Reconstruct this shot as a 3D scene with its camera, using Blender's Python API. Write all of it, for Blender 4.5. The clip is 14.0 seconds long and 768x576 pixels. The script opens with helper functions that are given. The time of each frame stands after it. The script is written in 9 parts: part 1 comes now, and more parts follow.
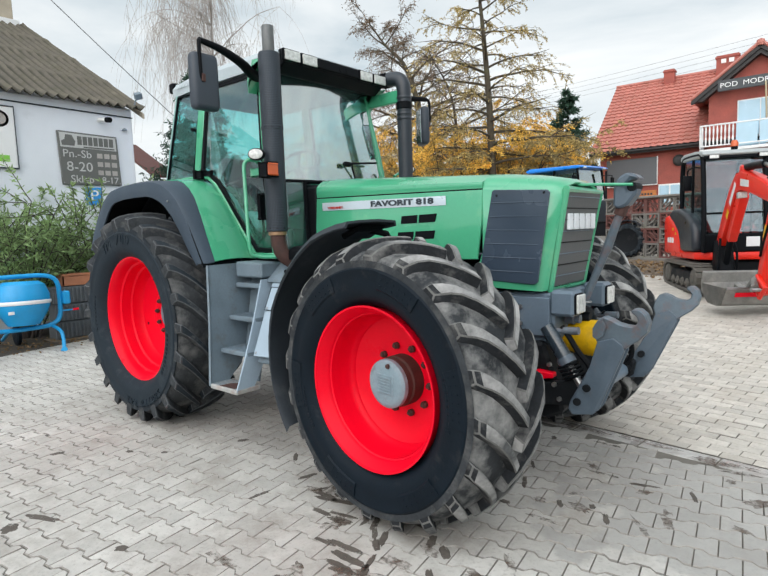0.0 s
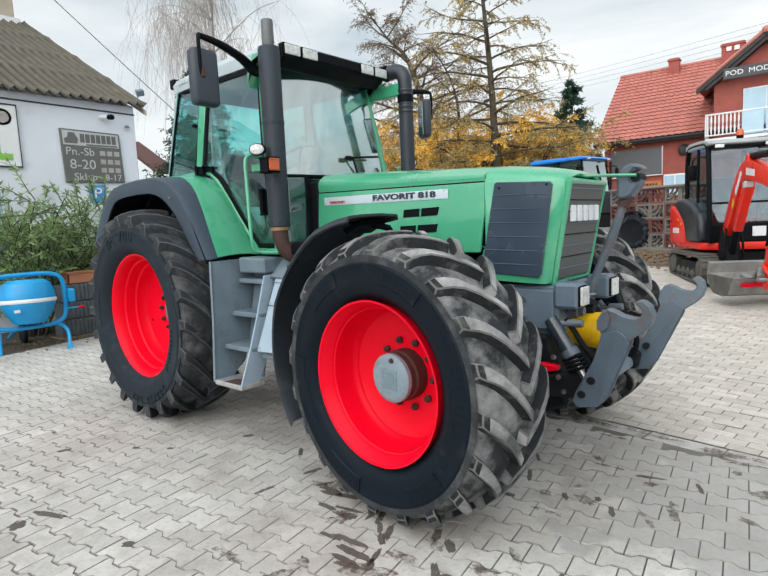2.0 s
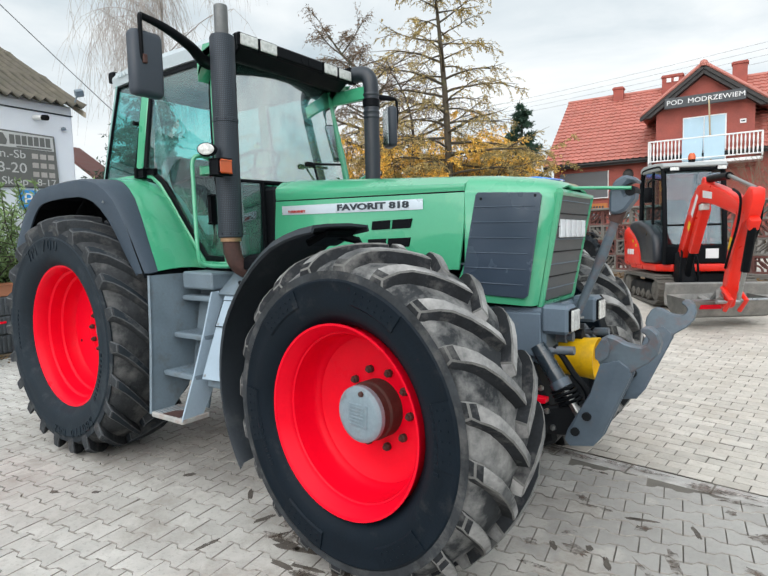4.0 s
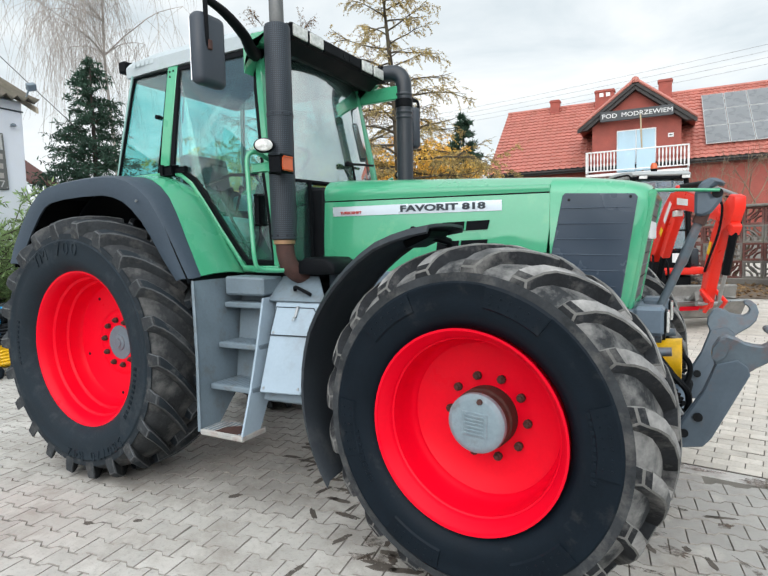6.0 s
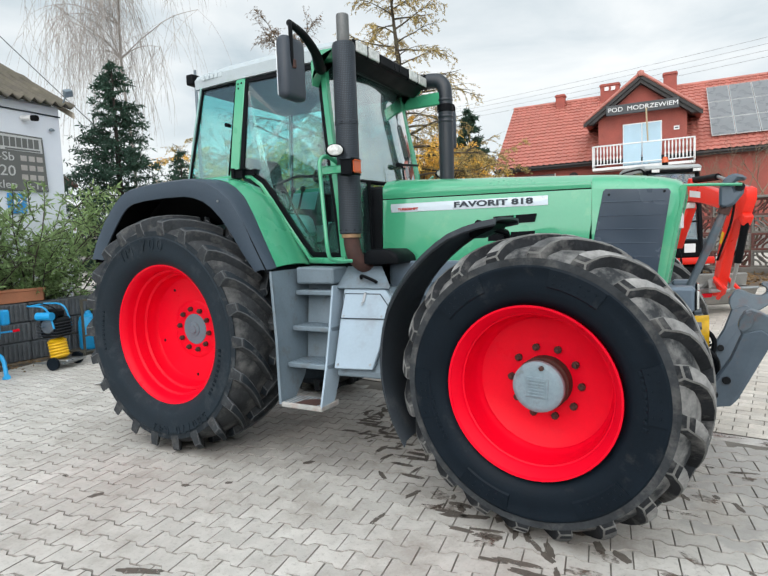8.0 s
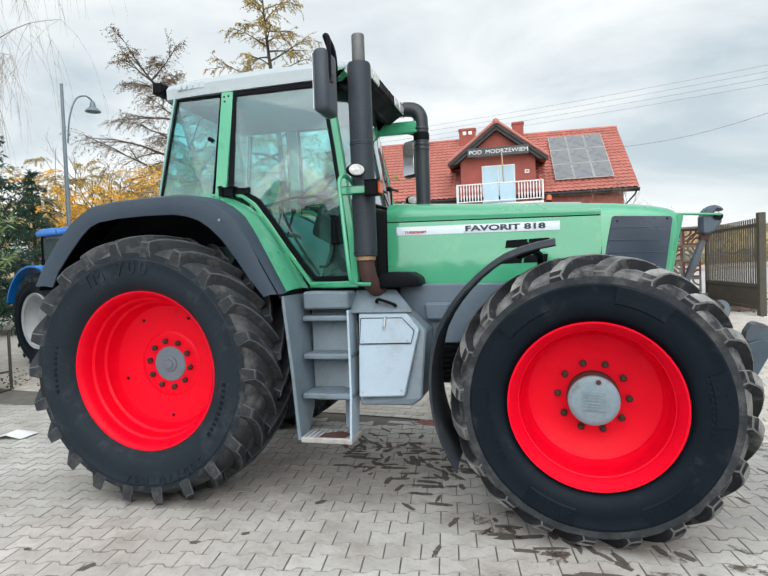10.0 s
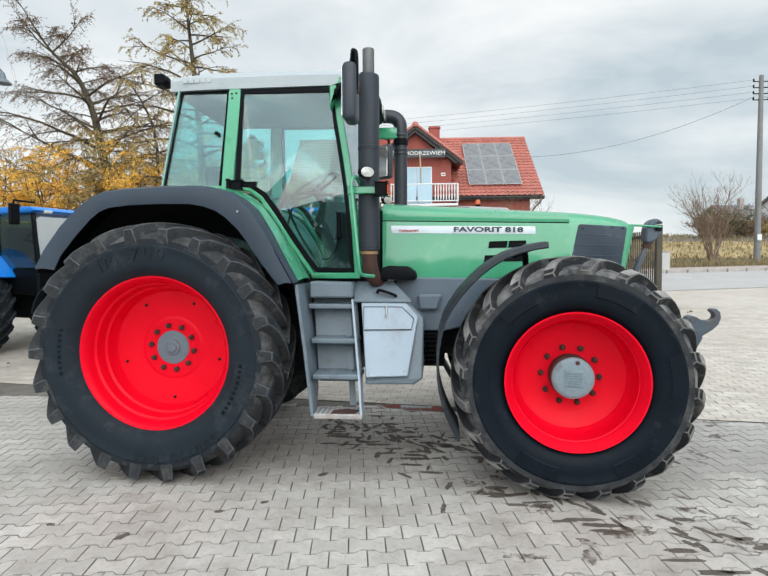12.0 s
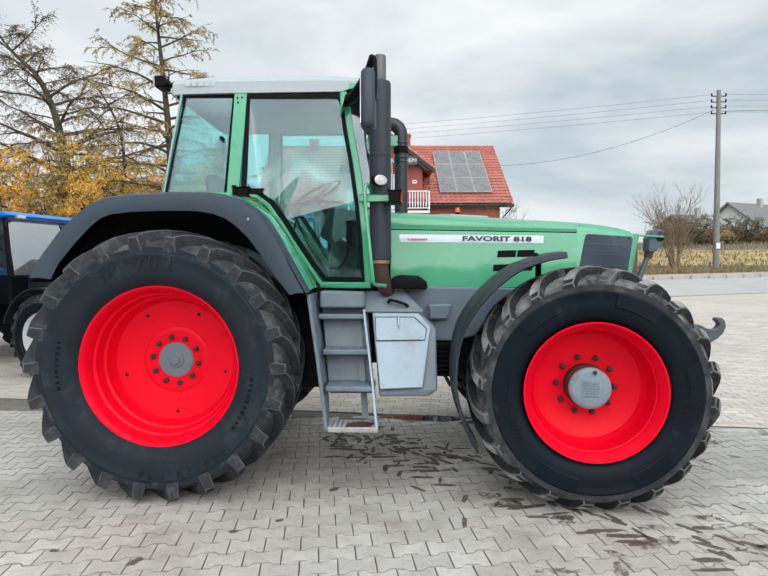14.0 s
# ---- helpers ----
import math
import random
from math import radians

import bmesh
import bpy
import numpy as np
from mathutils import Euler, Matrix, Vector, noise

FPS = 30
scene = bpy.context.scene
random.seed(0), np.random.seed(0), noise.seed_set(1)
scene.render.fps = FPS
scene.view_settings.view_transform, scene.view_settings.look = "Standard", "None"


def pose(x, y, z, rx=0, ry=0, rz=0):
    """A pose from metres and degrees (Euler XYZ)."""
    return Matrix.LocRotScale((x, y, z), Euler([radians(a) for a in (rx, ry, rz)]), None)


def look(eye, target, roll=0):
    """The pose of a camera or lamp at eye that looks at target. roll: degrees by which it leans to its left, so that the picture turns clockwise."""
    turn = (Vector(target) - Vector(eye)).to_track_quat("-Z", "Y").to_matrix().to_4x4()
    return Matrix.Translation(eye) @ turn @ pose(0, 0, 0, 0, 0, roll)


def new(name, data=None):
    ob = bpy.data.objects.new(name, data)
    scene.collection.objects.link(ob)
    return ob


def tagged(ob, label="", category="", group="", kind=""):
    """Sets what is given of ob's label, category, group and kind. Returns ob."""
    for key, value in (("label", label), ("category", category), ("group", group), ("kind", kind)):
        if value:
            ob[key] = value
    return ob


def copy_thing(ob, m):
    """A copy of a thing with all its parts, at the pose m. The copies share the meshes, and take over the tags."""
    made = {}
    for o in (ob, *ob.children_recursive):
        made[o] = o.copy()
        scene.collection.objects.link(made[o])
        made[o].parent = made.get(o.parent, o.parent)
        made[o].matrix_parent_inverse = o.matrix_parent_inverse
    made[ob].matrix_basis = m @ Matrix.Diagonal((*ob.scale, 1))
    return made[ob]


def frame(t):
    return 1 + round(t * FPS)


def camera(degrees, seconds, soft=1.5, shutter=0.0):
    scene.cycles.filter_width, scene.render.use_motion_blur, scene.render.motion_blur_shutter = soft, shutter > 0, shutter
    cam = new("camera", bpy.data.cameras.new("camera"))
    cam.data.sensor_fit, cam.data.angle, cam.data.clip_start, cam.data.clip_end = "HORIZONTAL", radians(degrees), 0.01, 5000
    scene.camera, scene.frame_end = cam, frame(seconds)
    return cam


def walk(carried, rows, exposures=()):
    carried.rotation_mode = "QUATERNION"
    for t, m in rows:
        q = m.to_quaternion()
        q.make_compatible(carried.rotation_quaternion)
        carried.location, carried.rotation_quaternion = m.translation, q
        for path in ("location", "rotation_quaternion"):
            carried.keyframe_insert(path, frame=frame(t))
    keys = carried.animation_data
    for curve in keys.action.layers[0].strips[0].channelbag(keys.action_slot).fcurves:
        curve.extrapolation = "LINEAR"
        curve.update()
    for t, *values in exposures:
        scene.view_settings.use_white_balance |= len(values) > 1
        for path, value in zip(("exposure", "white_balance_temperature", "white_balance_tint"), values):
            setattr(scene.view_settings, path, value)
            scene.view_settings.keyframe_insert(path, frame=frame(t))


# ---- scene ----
cam = camera(68.8, 14.0)
PATH = [
    (0, (4.762, -3.395, 1.601), (3.473, -1.881, 1.396), -1.8),
    (0.5, (4.761, -3.392, 1.601), (3.474, -1.876, 1.384), -1.9),
    (1, (4.759, -3.388, 1.602), (3.47, -1.875, 1.379), -2.2),
    (1.5, (4.76, -3.384, 1.602), (3.467, -1.876, 1.375), -2.5),
    (2, (4.765, -3.38, 1.602), (3.463, -1.878, 1.376), -2.5),
    (2.5, (4.75, -3.313, 1.603), (3.445, -1.813, 1.385), -2.4),
    (3, (4.701, -3.234, 1.602), (3.402, -1.727, 1.395), -2.2),
    (3.2, (4.686, -3.184, 1.594), (3.405, -1.661, 1.397), -2.0),
    (5.3, (3.836, -3.111, 1.577), (2.83, -1.388, 1.436), -1.0),
    (5.5, (3.783, -3.181, 1.577), (2.784, -1.453, 1.444), -1.1),
    (6, (3.673, -3.449, 1.57), (2.705, -1.706, 1.417), -1.3),
    (6.5, (3.751, -3.522, 1.577), (2.796, -1.774, 1.401), -1.5),
    (7, (3.787, -3.589, 1.565), (2.836, -1.84, 1.373), -1.5),
    (7.5, (3.689, -3.776, 1.553), (2.734, -2.028, 1.37), -1.6),
    (8, (3.563, -4.006, 1.556), (2.584, -2.27, 1.39), -2.1),
    (8.2, (3.469, -4.038, 1.544), (2.51, -2.289, 1.394), -2.3),
    (10.3, (2.414, -4.341, 1.527), (1.983, -2.389, 1.463), -1.9),
    (10.5, (2.351, -4.344, 1.532), (1.967, -2.382, 1.469), -1.8),
    (11, (2.169, -4.474, 1.507), (1.897, -2.494, 1.44), -1.6),
    (11.5, (1.992, -4.673, 1.521), (1.775, -2.687, 1.435), -1.0),
    (12, (1.939, -4.837, 1.521), (1.761, -2.847, 1.434), -0.2),
    (12.5, (1.838, -4.93, 1.536), (1.699, -2.936, 1.463), 0.2),
    (13, (1.666, -4.985, 1.535), (1.555, -2.989, 1.469), 0.3),
    (13.5, (1.612, -4.944, 1.531), (1.528, -2.947, 1.467), 0.2),
    (14, (1.606, -4.788, 1.542), (1.548, -2.79, 1.478), -0.1),
]
walk(cam, [(t, look(eye, target, roll)) for t, eye, target, roll in PATH],
     exposures=((0.0, 0.13), (2.5, 0.14), (5.5, 0.22), (7.0, 0.18), (8.0, 0.14), (10.5, 0.14), (12.5, 0.04), (14.0, 0.05)))

# ---------------------------------------------------------------- light
SUN_EL, SUN_AZ = radians(34), radians(165)
world = bpy.data.worlds.new("sky")
scene.world = world
world.use_nodes = True
wn, wl = world.node_tree.nodes, world.node_tree.links
wn.clear()


def wnode(kind, **kw):
    n = wn.new(kind)
    for k, v in kw.items():
        n.inputs[k].default_value = v
    return n


sky = wn.new("ShaderNodeTexSky")
sky.sky_type, sky.sun_disc, sky.sun_elevation, sky.sun_rotation = "NISHITA", False, SUN_EL, SUN_AZ
sky.air_density, sky.dust_density = 1.0, 2.0
bg_sky = wnode("ShaderNodeBackground", Strength=0.13)
wl.new(sky.outputs[0], bg_sky.inputs["Color"])
wco = wn.new("ShaderNodeTexCoord")
wmap = wn.new("ShaderNodeMapping")
wmap.inputs["Scale"].default_value = (1.0, 1.0, 3.2)
wmap.inputs["Location"].default_value = (0.35, 0.1, 0.0)
wl.new(wco.outputs["Generated"], wmap.inputs["Vector"])
cl1 = wnode("ShaderNodeTexNoise", Scale=2.1, Detail=7.0, Roughness=0.52, Distortion=0.35)
wl.new(wmap.outputs[0], cl1.inputs["Vector"])
ramp = wn.new("ShaderNodeValToRGB")
ramp.color_ramp.elements[0].position, ramp.color_ramp.elements[0].color = 0.36, (0.48, 0.56, 0.60, 1)
ramp.color_ramp.elements[1].position, ramp.color_ramp.elements[1].color = 0.66, (0.88, 0.895, 0.885, 1)
e = ramp.color_ramp.elements.new(0.5)
e.color = (0.68, 0.73, 0.75, 1)
wl.new(cl1.outputs[0], ramp.inputs[0])
bg_cloud = wnode("ShaderNodeBackground", Strength=1.12)
wl.new(ramp.outputs[0], bg_cloud.inputs["Color"])
# the cloud in front of the sun is much brighter than the northern half of the sky
wdir, wsun, wglow = (wn.new("ShaderNode" + k) for k in ("VectorMath", "MapRange", "Math"))
wdir.operation = "DOT_PRODUCT"
wdir.inputs[1].default_value = (math.sin(SUN_AZ) * math.cos(SUN_EL), math.cos(SUN_AZ) * math.cos(SUN_EL), math.sin(SUN_EL))
wl.new(wco.outputs["Generated"], wdir.inputs[0])
wsun.interpolation_type = "SMOOTHSTEP"
wsun.inputs["From Min"].default_value, wsun.inputs["From Max"].default_value, wsun.inputs["To Max"].default_value = 0.25, 0.95, 2.1
wl.new(wdir.outputs["Value"], wsun.inputs["Value"])
wglow.operation, wglow.inputs[1].default_value = "ADD", 1.12
wl.new(wsun.outputs[0], wglow.inputs[0])
wl.new(wglow.outputs[0], bg_cloud.inputs["Strength"])
wmix = wnode("ShaderNodeMixShader", Fac=0.90)
# the cloud is broken towards the south, where blue sky shows between it
wsep, wopen, wgap, wcov = (wn.new("ShaderNode" + k) for k in ("SeparateXYZ", "MapRange", "MapRange", "Math"))
wl.new(wco.outputs["Generated"], wsep.inputs[0])
wopen.inputs["From Min"].default_value, wopen.inputs["From Max"].default_value, wopen.inputs["To Max"].default_value = -0.15, -0.55, 1.0
wl.new(wsep.outputs["Y"], wopen.inputs["Value"])
wgap.inputs["From Min"].default_value, wgap.inputs["From Max"].default_value, wgap.inputs["To Max"].default_value = 0.56, 0.44, 0.74
wl.new(cl1.outputs[0], wgap.inputs["Value"])
wcov.operation = "MULTIPLY"
wl.new(wopen.outputs[0], wcov.inputs[0])
wl.new(wgap.outputs[0], wcov.inputs[1])
wsub = wn.new("ShaderNodeMath")
wsub.operation, wsub.inputs[0].default_value = "SUBTRACT", 0.92
wl.new(wcov.outputs[0], wsub.inputs[1])
wl.new(wsub.outputs[0], wmix.inputs[0])
wl.new(bg_sky.outputs[0], wmix.inputs[1])
wl.new(bg_cloud.outputs[0], wmix.inputs[2])
wout = wn.new("ShaderNodeOutputWorld")
wl.new(wmix.outputs[0], wout.inputs["Surface"])

sun = new("sun", bpy.data.lights.new("sun", "SUN"))
sun.data.energy, sun.data.angle, sun.data.color = 1.15, radians(90), (0.98, 0.985, 1.0)
sun.matrix_world = look((0, 0, 0), (-math.sin(SUN_AZ) * math.cos(SUN_EL), -math.cos(SUN_AZ) * math.cos(SUN_EL), -math.sin(SUN_EL)))
scene.view_settings.exposure = 0.0


# ---------------------------------------------------------------- materials
def material(name, base, rough=0.5, metal=0.0, vary=0.12, scale=3.0, fine=60.0, bump=0.02, dirt=None, dirt_amount=0.0,
             dirt_scale=4.0, coat=0.0, random_tint=0.0, rough_vary=0.1, spec=0.5, shift=False):
    """A painted, worn or mineral surface: colour varied at two scales, patches of dirt, fine relief."""
    m = bpy.data.materials.new(name)
    m.use_nodes = True
    n, l = m.node_tree.nodes, m.node_tree.links
    bsdf = n["Principled BSDF"]
    co = n.new("ShaderNodeTexCoord")
    big, small = n.new("ShaderNodeTexNoise"), n.new("ShaderNodeTexNoise")
    big.inputs["Scale"].default_value, big.inputs["Detail"].default_value = scale, 5
    small.inputs["Scale"].default_value, small.inputs["Detail"].default_value = fine, 3
    place = co.outputs["Object"]
    if shift:
        # pieces that share a mesh take their own part of the pattern
        oi, vm = n.new("ShaderNodeObjectInfo"), n.new("ShaderNodeVectorMath")
        vm.operation, vm.inputs[1].default_value = "MULTIPLY_ADD", (40.0, 23.0, 31.0)
        l.new(oi.outputs["Random"], vm.inputs[0])
        l.new(co.outputs["Object"], vm.inputs[2])
        place = vm.outputs[0]
    for t in (big, small):
        l.new(place, t.inputs["Vector"])
    add = n.new("ShaderNodeMath")
    add.operation = "MULTIPLY_ADD"
    add.inputs[1].default_value = 0.45
    l.new(small.outputs[0], add.inputs[0])
    l.new(big.outputs[0], add.inputs[2])
    rng = n.new("ShaderNodeMapRange")
    rng.inputs["From Min"].default_value, rng.inputs["From Max"].default_value = 0.42, 1.02
    rng.inputs["To Min"].default_value, rng.inputs["To Max"].default_value = 1 - vary, 1 + vary
    l.new(add.outputs[0], rng.inputs["Value"])
    value = rng.outputs[0]
    if random_tint:
        info = n.new("ShaderNodeObjectInfo")
        geo = n.new("ShaderNodeNewGeometry")
        s = n.new("ShaderNodeMath")
        s.operation = "ADD"
        l.new(info.outputs["Random"], s.inputs[0])
        l.new(geo.outputs["Random Per Island"], s.inputs[1])
        fr = n.new("ShaderNodeMath")
        fr.operation = "FRACT"
        l.new(s.outputs[0], fr.inputs[0])
        r2 = n.new("ShaderNodeMapRange")
        r2.inputs["To Min"].default_value, r2.inputs["To Max"].default_value = 1 - random_tint, 1 + random_tint
        l.new(fr.outputs[0], r2.inputs["Value"])
        mu = n.new("ShaderNodeMath")
        mu.operation = "MULTIPLY"
        l.new(value, mu.inputs[0])
        l.new(r2.outputs[0], mu.inputs[1])
        value = mu.outputs[0]
    hsv = n.new("ShaderNodeHueSaturation")
    hsv.inputs["Color"].default_value = (*base, 1)
    l.new(value, hsv.inputs["Value"])
    colour = hsv.outputs[0]
    if dirt:
        dn = n.new("ShaderNodeTexNoise")
        dn.inputs["Scale"].default_value, dn.inputs["Detail"].default_value, dn.inputs["Roughness"].default_value = dirt_scale, 8, 0.65
        l.new(place, dn.inputs["Vector"])
        dr = n.new("ShaderNodeMapRange")
        dr.inputs["From Min"].default_value, dr.inputs["From Max"].default_value = 0.62 - 0.3 * dirt_amount, 0.72
        dr.inputs["To Max"].default_value = min(1.0, 0.45 + 0.5 * dirt_amount)
        l.new(dn.outputs[0], dr.inputs["Value"])
        mx = n.new("ShaderNodeMix")
        mx.data_type = "RGBA"
        mx.inputs["B"].default_value = (*dirt, 1)
        l.new(dr.outputs[0], mx.inputs["Factor"])
        l.new(colour, mx.inputs["A"])
        colour = mx.outputs["Result"]
    l.new(colour, bsdf.inputs["Base Color"])
    rr = n.new("ShaderNodeMapRange")
    rr.inputs["From Min"].default_value, rr.inputs["From Max"].default_value = 0.3, 0.7
    rr.inputs["To Min"].default_value, rr.inputs["To Max"].default_value = max(0.02, rough - rough_vary), min(1, rough + rough_vary)
    l.new(big.outputs[0], rr.inputs["Value"])
    l.new(rr.outputs[0], bsdf.inputs["Roughness"])
    bsdf.inputs["Metallic"].default_value = metal
    bsdf.inputs["Specular IOR Level"].default_value = spec
    bsdf.inputs["Coat Weight"].default_value = coat
    bsdf.inputs["Coat Roughness"].default_value = 0.06
    bsdf.inputs["Coat IOR"].default_value = 1.75
    if bump:
        b = n.new("ShaderNodeBump")
        b.inputs["Strength"].default_value, b.inputs["Distance"].default_value = 0.6, bump
        l.new(add.outputs[0], b.inputs["Height"])
        l.new(b.outputs[0], bsdf.inputs["Normal"])
    return m


def glass(name, tint, rough=0.01, gloss=0.07, dust=0.0):
    """A thin pane: clear with the tint of the sheet, glossier at a flat angle, with a film of pale dust."""
    m = bpy.data.materials.new(name)
    m.use_nodes = True
    n, l = m.node_tree.nodes, m.node_tree.links
    n.remove(n["Principled BSDF"])
    tr, gl, mx, lw = (n.new("ShaderNode" + k) for k in ("BsdfTransparent", "BsdfGlossy", "MixShader", "LayerWeight"))
    tr.inputs["Color"].default_value = (*tint, 1)
    gl.inputs["Roughness"].default_value = rough
    lw.inputs["Blend"].default_value = 0.5
    pw = n.new("ShaderNodeMath")
    pw.operation = "POWER"
    pw.inputs[1].default_value = 4.0
    l.new(lw.outputs["Facing"], pw.inputs[0])
    ma = n.new("ShaderNodeMath")
    ma.operation = "MULTIPLY_ADD"
    ma.inputs[1].default_value, ma.inputs[2].default_value = 0.8, gloss
    l.new(pw.outputs[0], ma.inputs[0])
    l.new(ma.outputs[0], mx.inputs[0])
    l.new(tr.outputs[0], mx.inputs[1])
    l.new(gl.outputs[0], mx.inputs[2])
    last = mx.outputs[0]
    if dust:
        di, ds, dm, dn = (n.new("ShaderNode" + k) for k in ("BsdfDiffuse", "BsdfTranslucent", "MixShader", "MixShader"))
        di.inputs["Color"].default_value = ds.inputs["Color"].default_value = (0.60, 0.86, 0.86, 1)
        co, nz, mr = n.new("ShaderNodeTexCoord"), n.new("ShaderNodeTexNoise"), n.new("ShaderNodeMapRange")
        nz.inputs["Scale"].default_value, nz.inputs["Detail"].default_value = 2.2, 6
        l.new(co.outputs["Object"], nz.inputs["Vector"])
        mr.inputs["From Min"].default_value, mr.inputs["From Max"].default_value = 0.35, 0.65
        mr.inputs["To Min"].default_value, mr.inputs["To Max"].default_value = dust * 0.7, dust * 1.3
        l.new(nz.outputs[0], mr.inputs["Value"])
        l.new(di.outputs[0], dm.inputs[1])
        l.new(ds.outputs[0], dm.inputs[2])
        l.new(mr.outputs[0], dn.inputs[0])
        l.new(last, dn.inputs[1])
        l.new(dm.outputs[0], dn.inputs[2])
        last = dn.outputs[0]
    l.new(last, n["Material Output"].inputs["Surface"])
    return m


GREEN = material("green_paint", (0.060, 0.345, 0.188), 0.28, vary=0.06, scale=2, bump=0.0, coat=0.65, dirt=(0.14, 0.40, 0.22), dirt_amount=0.05, spec=0.25)
ROOF_GREY = material("roof_plastic", (0.40, 0.455, 0.48), 0.45, vary=0.07, scale=4, bump=0.001, dirt=(0.30, 0.36, 0.34), dirt_amount=0.25)
FENDER = material("fender_plastic", (0.038, 0.056, 0.078), 0.5, vary=0.16, scale=3, bump=0.0015, dirt=(0.11, 0.13, 0.15), dirt_amount=0.12, spec=0.35)
FRAME_GREY = material("grey_paint", (0.112, 0.152, 0.195), 0.42, vary=0.12, scale=4, bump=0.001, dirt=(0.20, 0.21, 0.21), dirt_amount=0.2)
STEP_GREY = material("step_paint", (0.145, 0.19, 0.225), 0.45, vary=0.16, scale=5, bump=0.0015, dirt=(0.10, 0.095, 0.085), dirt_amount=0.32, dirt_scale=9)
BOX_GREY = material("tool_box_paint", (0.30, 0.38, 0.45), 0.42, vary=0.08, scale=5, bump=0.001, dirt=(0.22, 0.24, 0.26), dirt_amount=0.2)
RED_RIM = material("red_rim_paint", (0.77, 0.0018, 0.019), 0.35, vary=0.07, scale=4, bump=0.0006, coat=0.0, spec=0.14)
RUBBER = material("tyre_rubber", (0.0050, 0.0095, 0.0150), 0.5, vary=0.25, scale=6, fine=90, bump=0.003, dirt=(0.040, 0.042, 0.044), dirt_amount=0.12, dirt_scale=7, spec=0.12)
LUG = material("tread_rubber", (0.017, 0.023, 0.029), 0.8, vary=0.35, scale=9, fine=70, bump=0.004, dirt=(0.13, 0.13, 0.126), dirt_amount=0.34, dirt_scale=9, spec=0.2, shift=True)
POCKET = material("dust_between_lugs", (0.030, 0.033, 0.036), 0.95, vary=0.35, scale=10, fine=70, bump=0.004, dirt=(0.44, 0.435, 0.42), dirt_amount=0.65, dirt_scale=4, spec=0.2)
REAR_POCKET = material("dust_between_rear_lugs", (0.040, 0.043, 0.046), 0.95, vary=0.4, scale=9, fine=70, bump=0.004, dirt=(0.20, 0.196, 0.188), dirt_amount=0.45, dirt_scale=5, spec=0.2)
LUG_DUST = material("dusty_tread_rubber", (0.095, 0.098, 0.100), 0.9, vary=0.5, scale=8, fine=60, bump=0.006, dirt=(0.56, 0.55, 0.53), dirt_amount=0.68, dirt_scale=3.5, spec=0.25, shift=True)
RUBBER_DUSTY = material("dusty_tyre_rubber", (0.0125, 0.020, 0.0275), 0.7, vary=0.3, scale=5, fine=80, bump=0.003, dirt=(0.050, 0.060, 0.068), dirt_amount=0.3, dirt_scale=6, spec=0.2)
# front lug flanks: dusty, with shade put into a base darker than the tops
LUG_SHADED_FLANK = material("shaded_dusty_lug_flank", (0.020, 0.022, 0.025), 0.9, vary=0.45, scale=9, fine=60, bump=0.006, dirt=(0.24, 0.235, 0.225), dirt_amount=0.38, dirt_scale=5, spec=0.2, shift=True)
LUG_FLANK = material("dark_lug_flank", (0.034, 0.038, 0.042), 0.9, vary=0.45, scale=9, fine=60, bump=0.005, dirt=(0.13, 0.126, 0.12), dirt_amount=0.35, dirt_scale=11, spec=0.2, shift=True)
LUG_EDGE = material("worn_tread_edge", (0.075, 0.080, 0.085), 0.9, vary=0.4, scale=16, fine=80, bump=0.002, dirt=(0.22, 0.218, 0.21), dirt_amount=0.3, dirt_scale=12, spec=0.25, shift=True)
LUG_DUST_EDGE = material("dusty_tread_edge", (0.135, 0.135, 0.13), 0.9, vary=0.4, scale=16, fine=80, bump=0.002, dirt=(0.11, 0.105, 0.10), dirt_amount=0.45, dirt_scale=12, spec=0.25, shift=True)
BLACK = material("black_plastic", (0.0035, 0.0045, 0.006), 0.5, vary=0.2, scale=6, bump=0.001, spec=0.09)
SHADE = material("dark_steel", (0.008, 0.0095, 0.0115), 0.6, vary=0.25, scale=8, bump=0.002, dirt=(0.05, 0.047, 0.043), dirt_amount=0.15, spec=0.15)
FRONT_GRILLE = material("front_grille_mesh", (0.105, 0.11, 0.112), 0.55, vary=0.15, scale=3, fine=260, bump=0.002, spec=0.3)
PIPE = material("intake_plastic", (0.013, 0.019, 0.027), 0.4, vary=0.12, scale=5, bump=0.001)
GRILLE = material("grille_mesh", (0.040, 0.058, 0.084), 0.24, vary=0.15, scale=3, fine=260, bump=0.001, coat=0.35)
HUB_GREY = material("hub_paint", (0.20, 0.275, 0.315), 0.5, vary=0.22, scale=14, bump=0.002, dirt=(0.085, 0.07, 0.055), dirt_amount=0.3, dirt_scale=14)
BRASS = material("tan_clamp", (0.33, 0.20, 0.11), 0.5, metal=0.4, vary=0.15, scale=9, bump=0.001)
RUST = material("rusty_iron", (0.055, 0.024, 0.019), 0.75, vary=0.4, scale=18, bump=0.003, dirt=(0.03, 0.02, 0.018), dirt_amount=0.3, dirt_scale=20)
STEEL = material("worn_steel", (0.33, 0.34, 0.34), 0.35, metal=0.9, vary=0.15, scale=12, bump=0.001)
WHITE = material("white_print", (0.72, 0.75, 0.78), 0.4, vary=0.05, bump=0)
INK = material("dark_print", (0.02, 0.03, 0.04), 0.5, vary=0.05, bump=0)
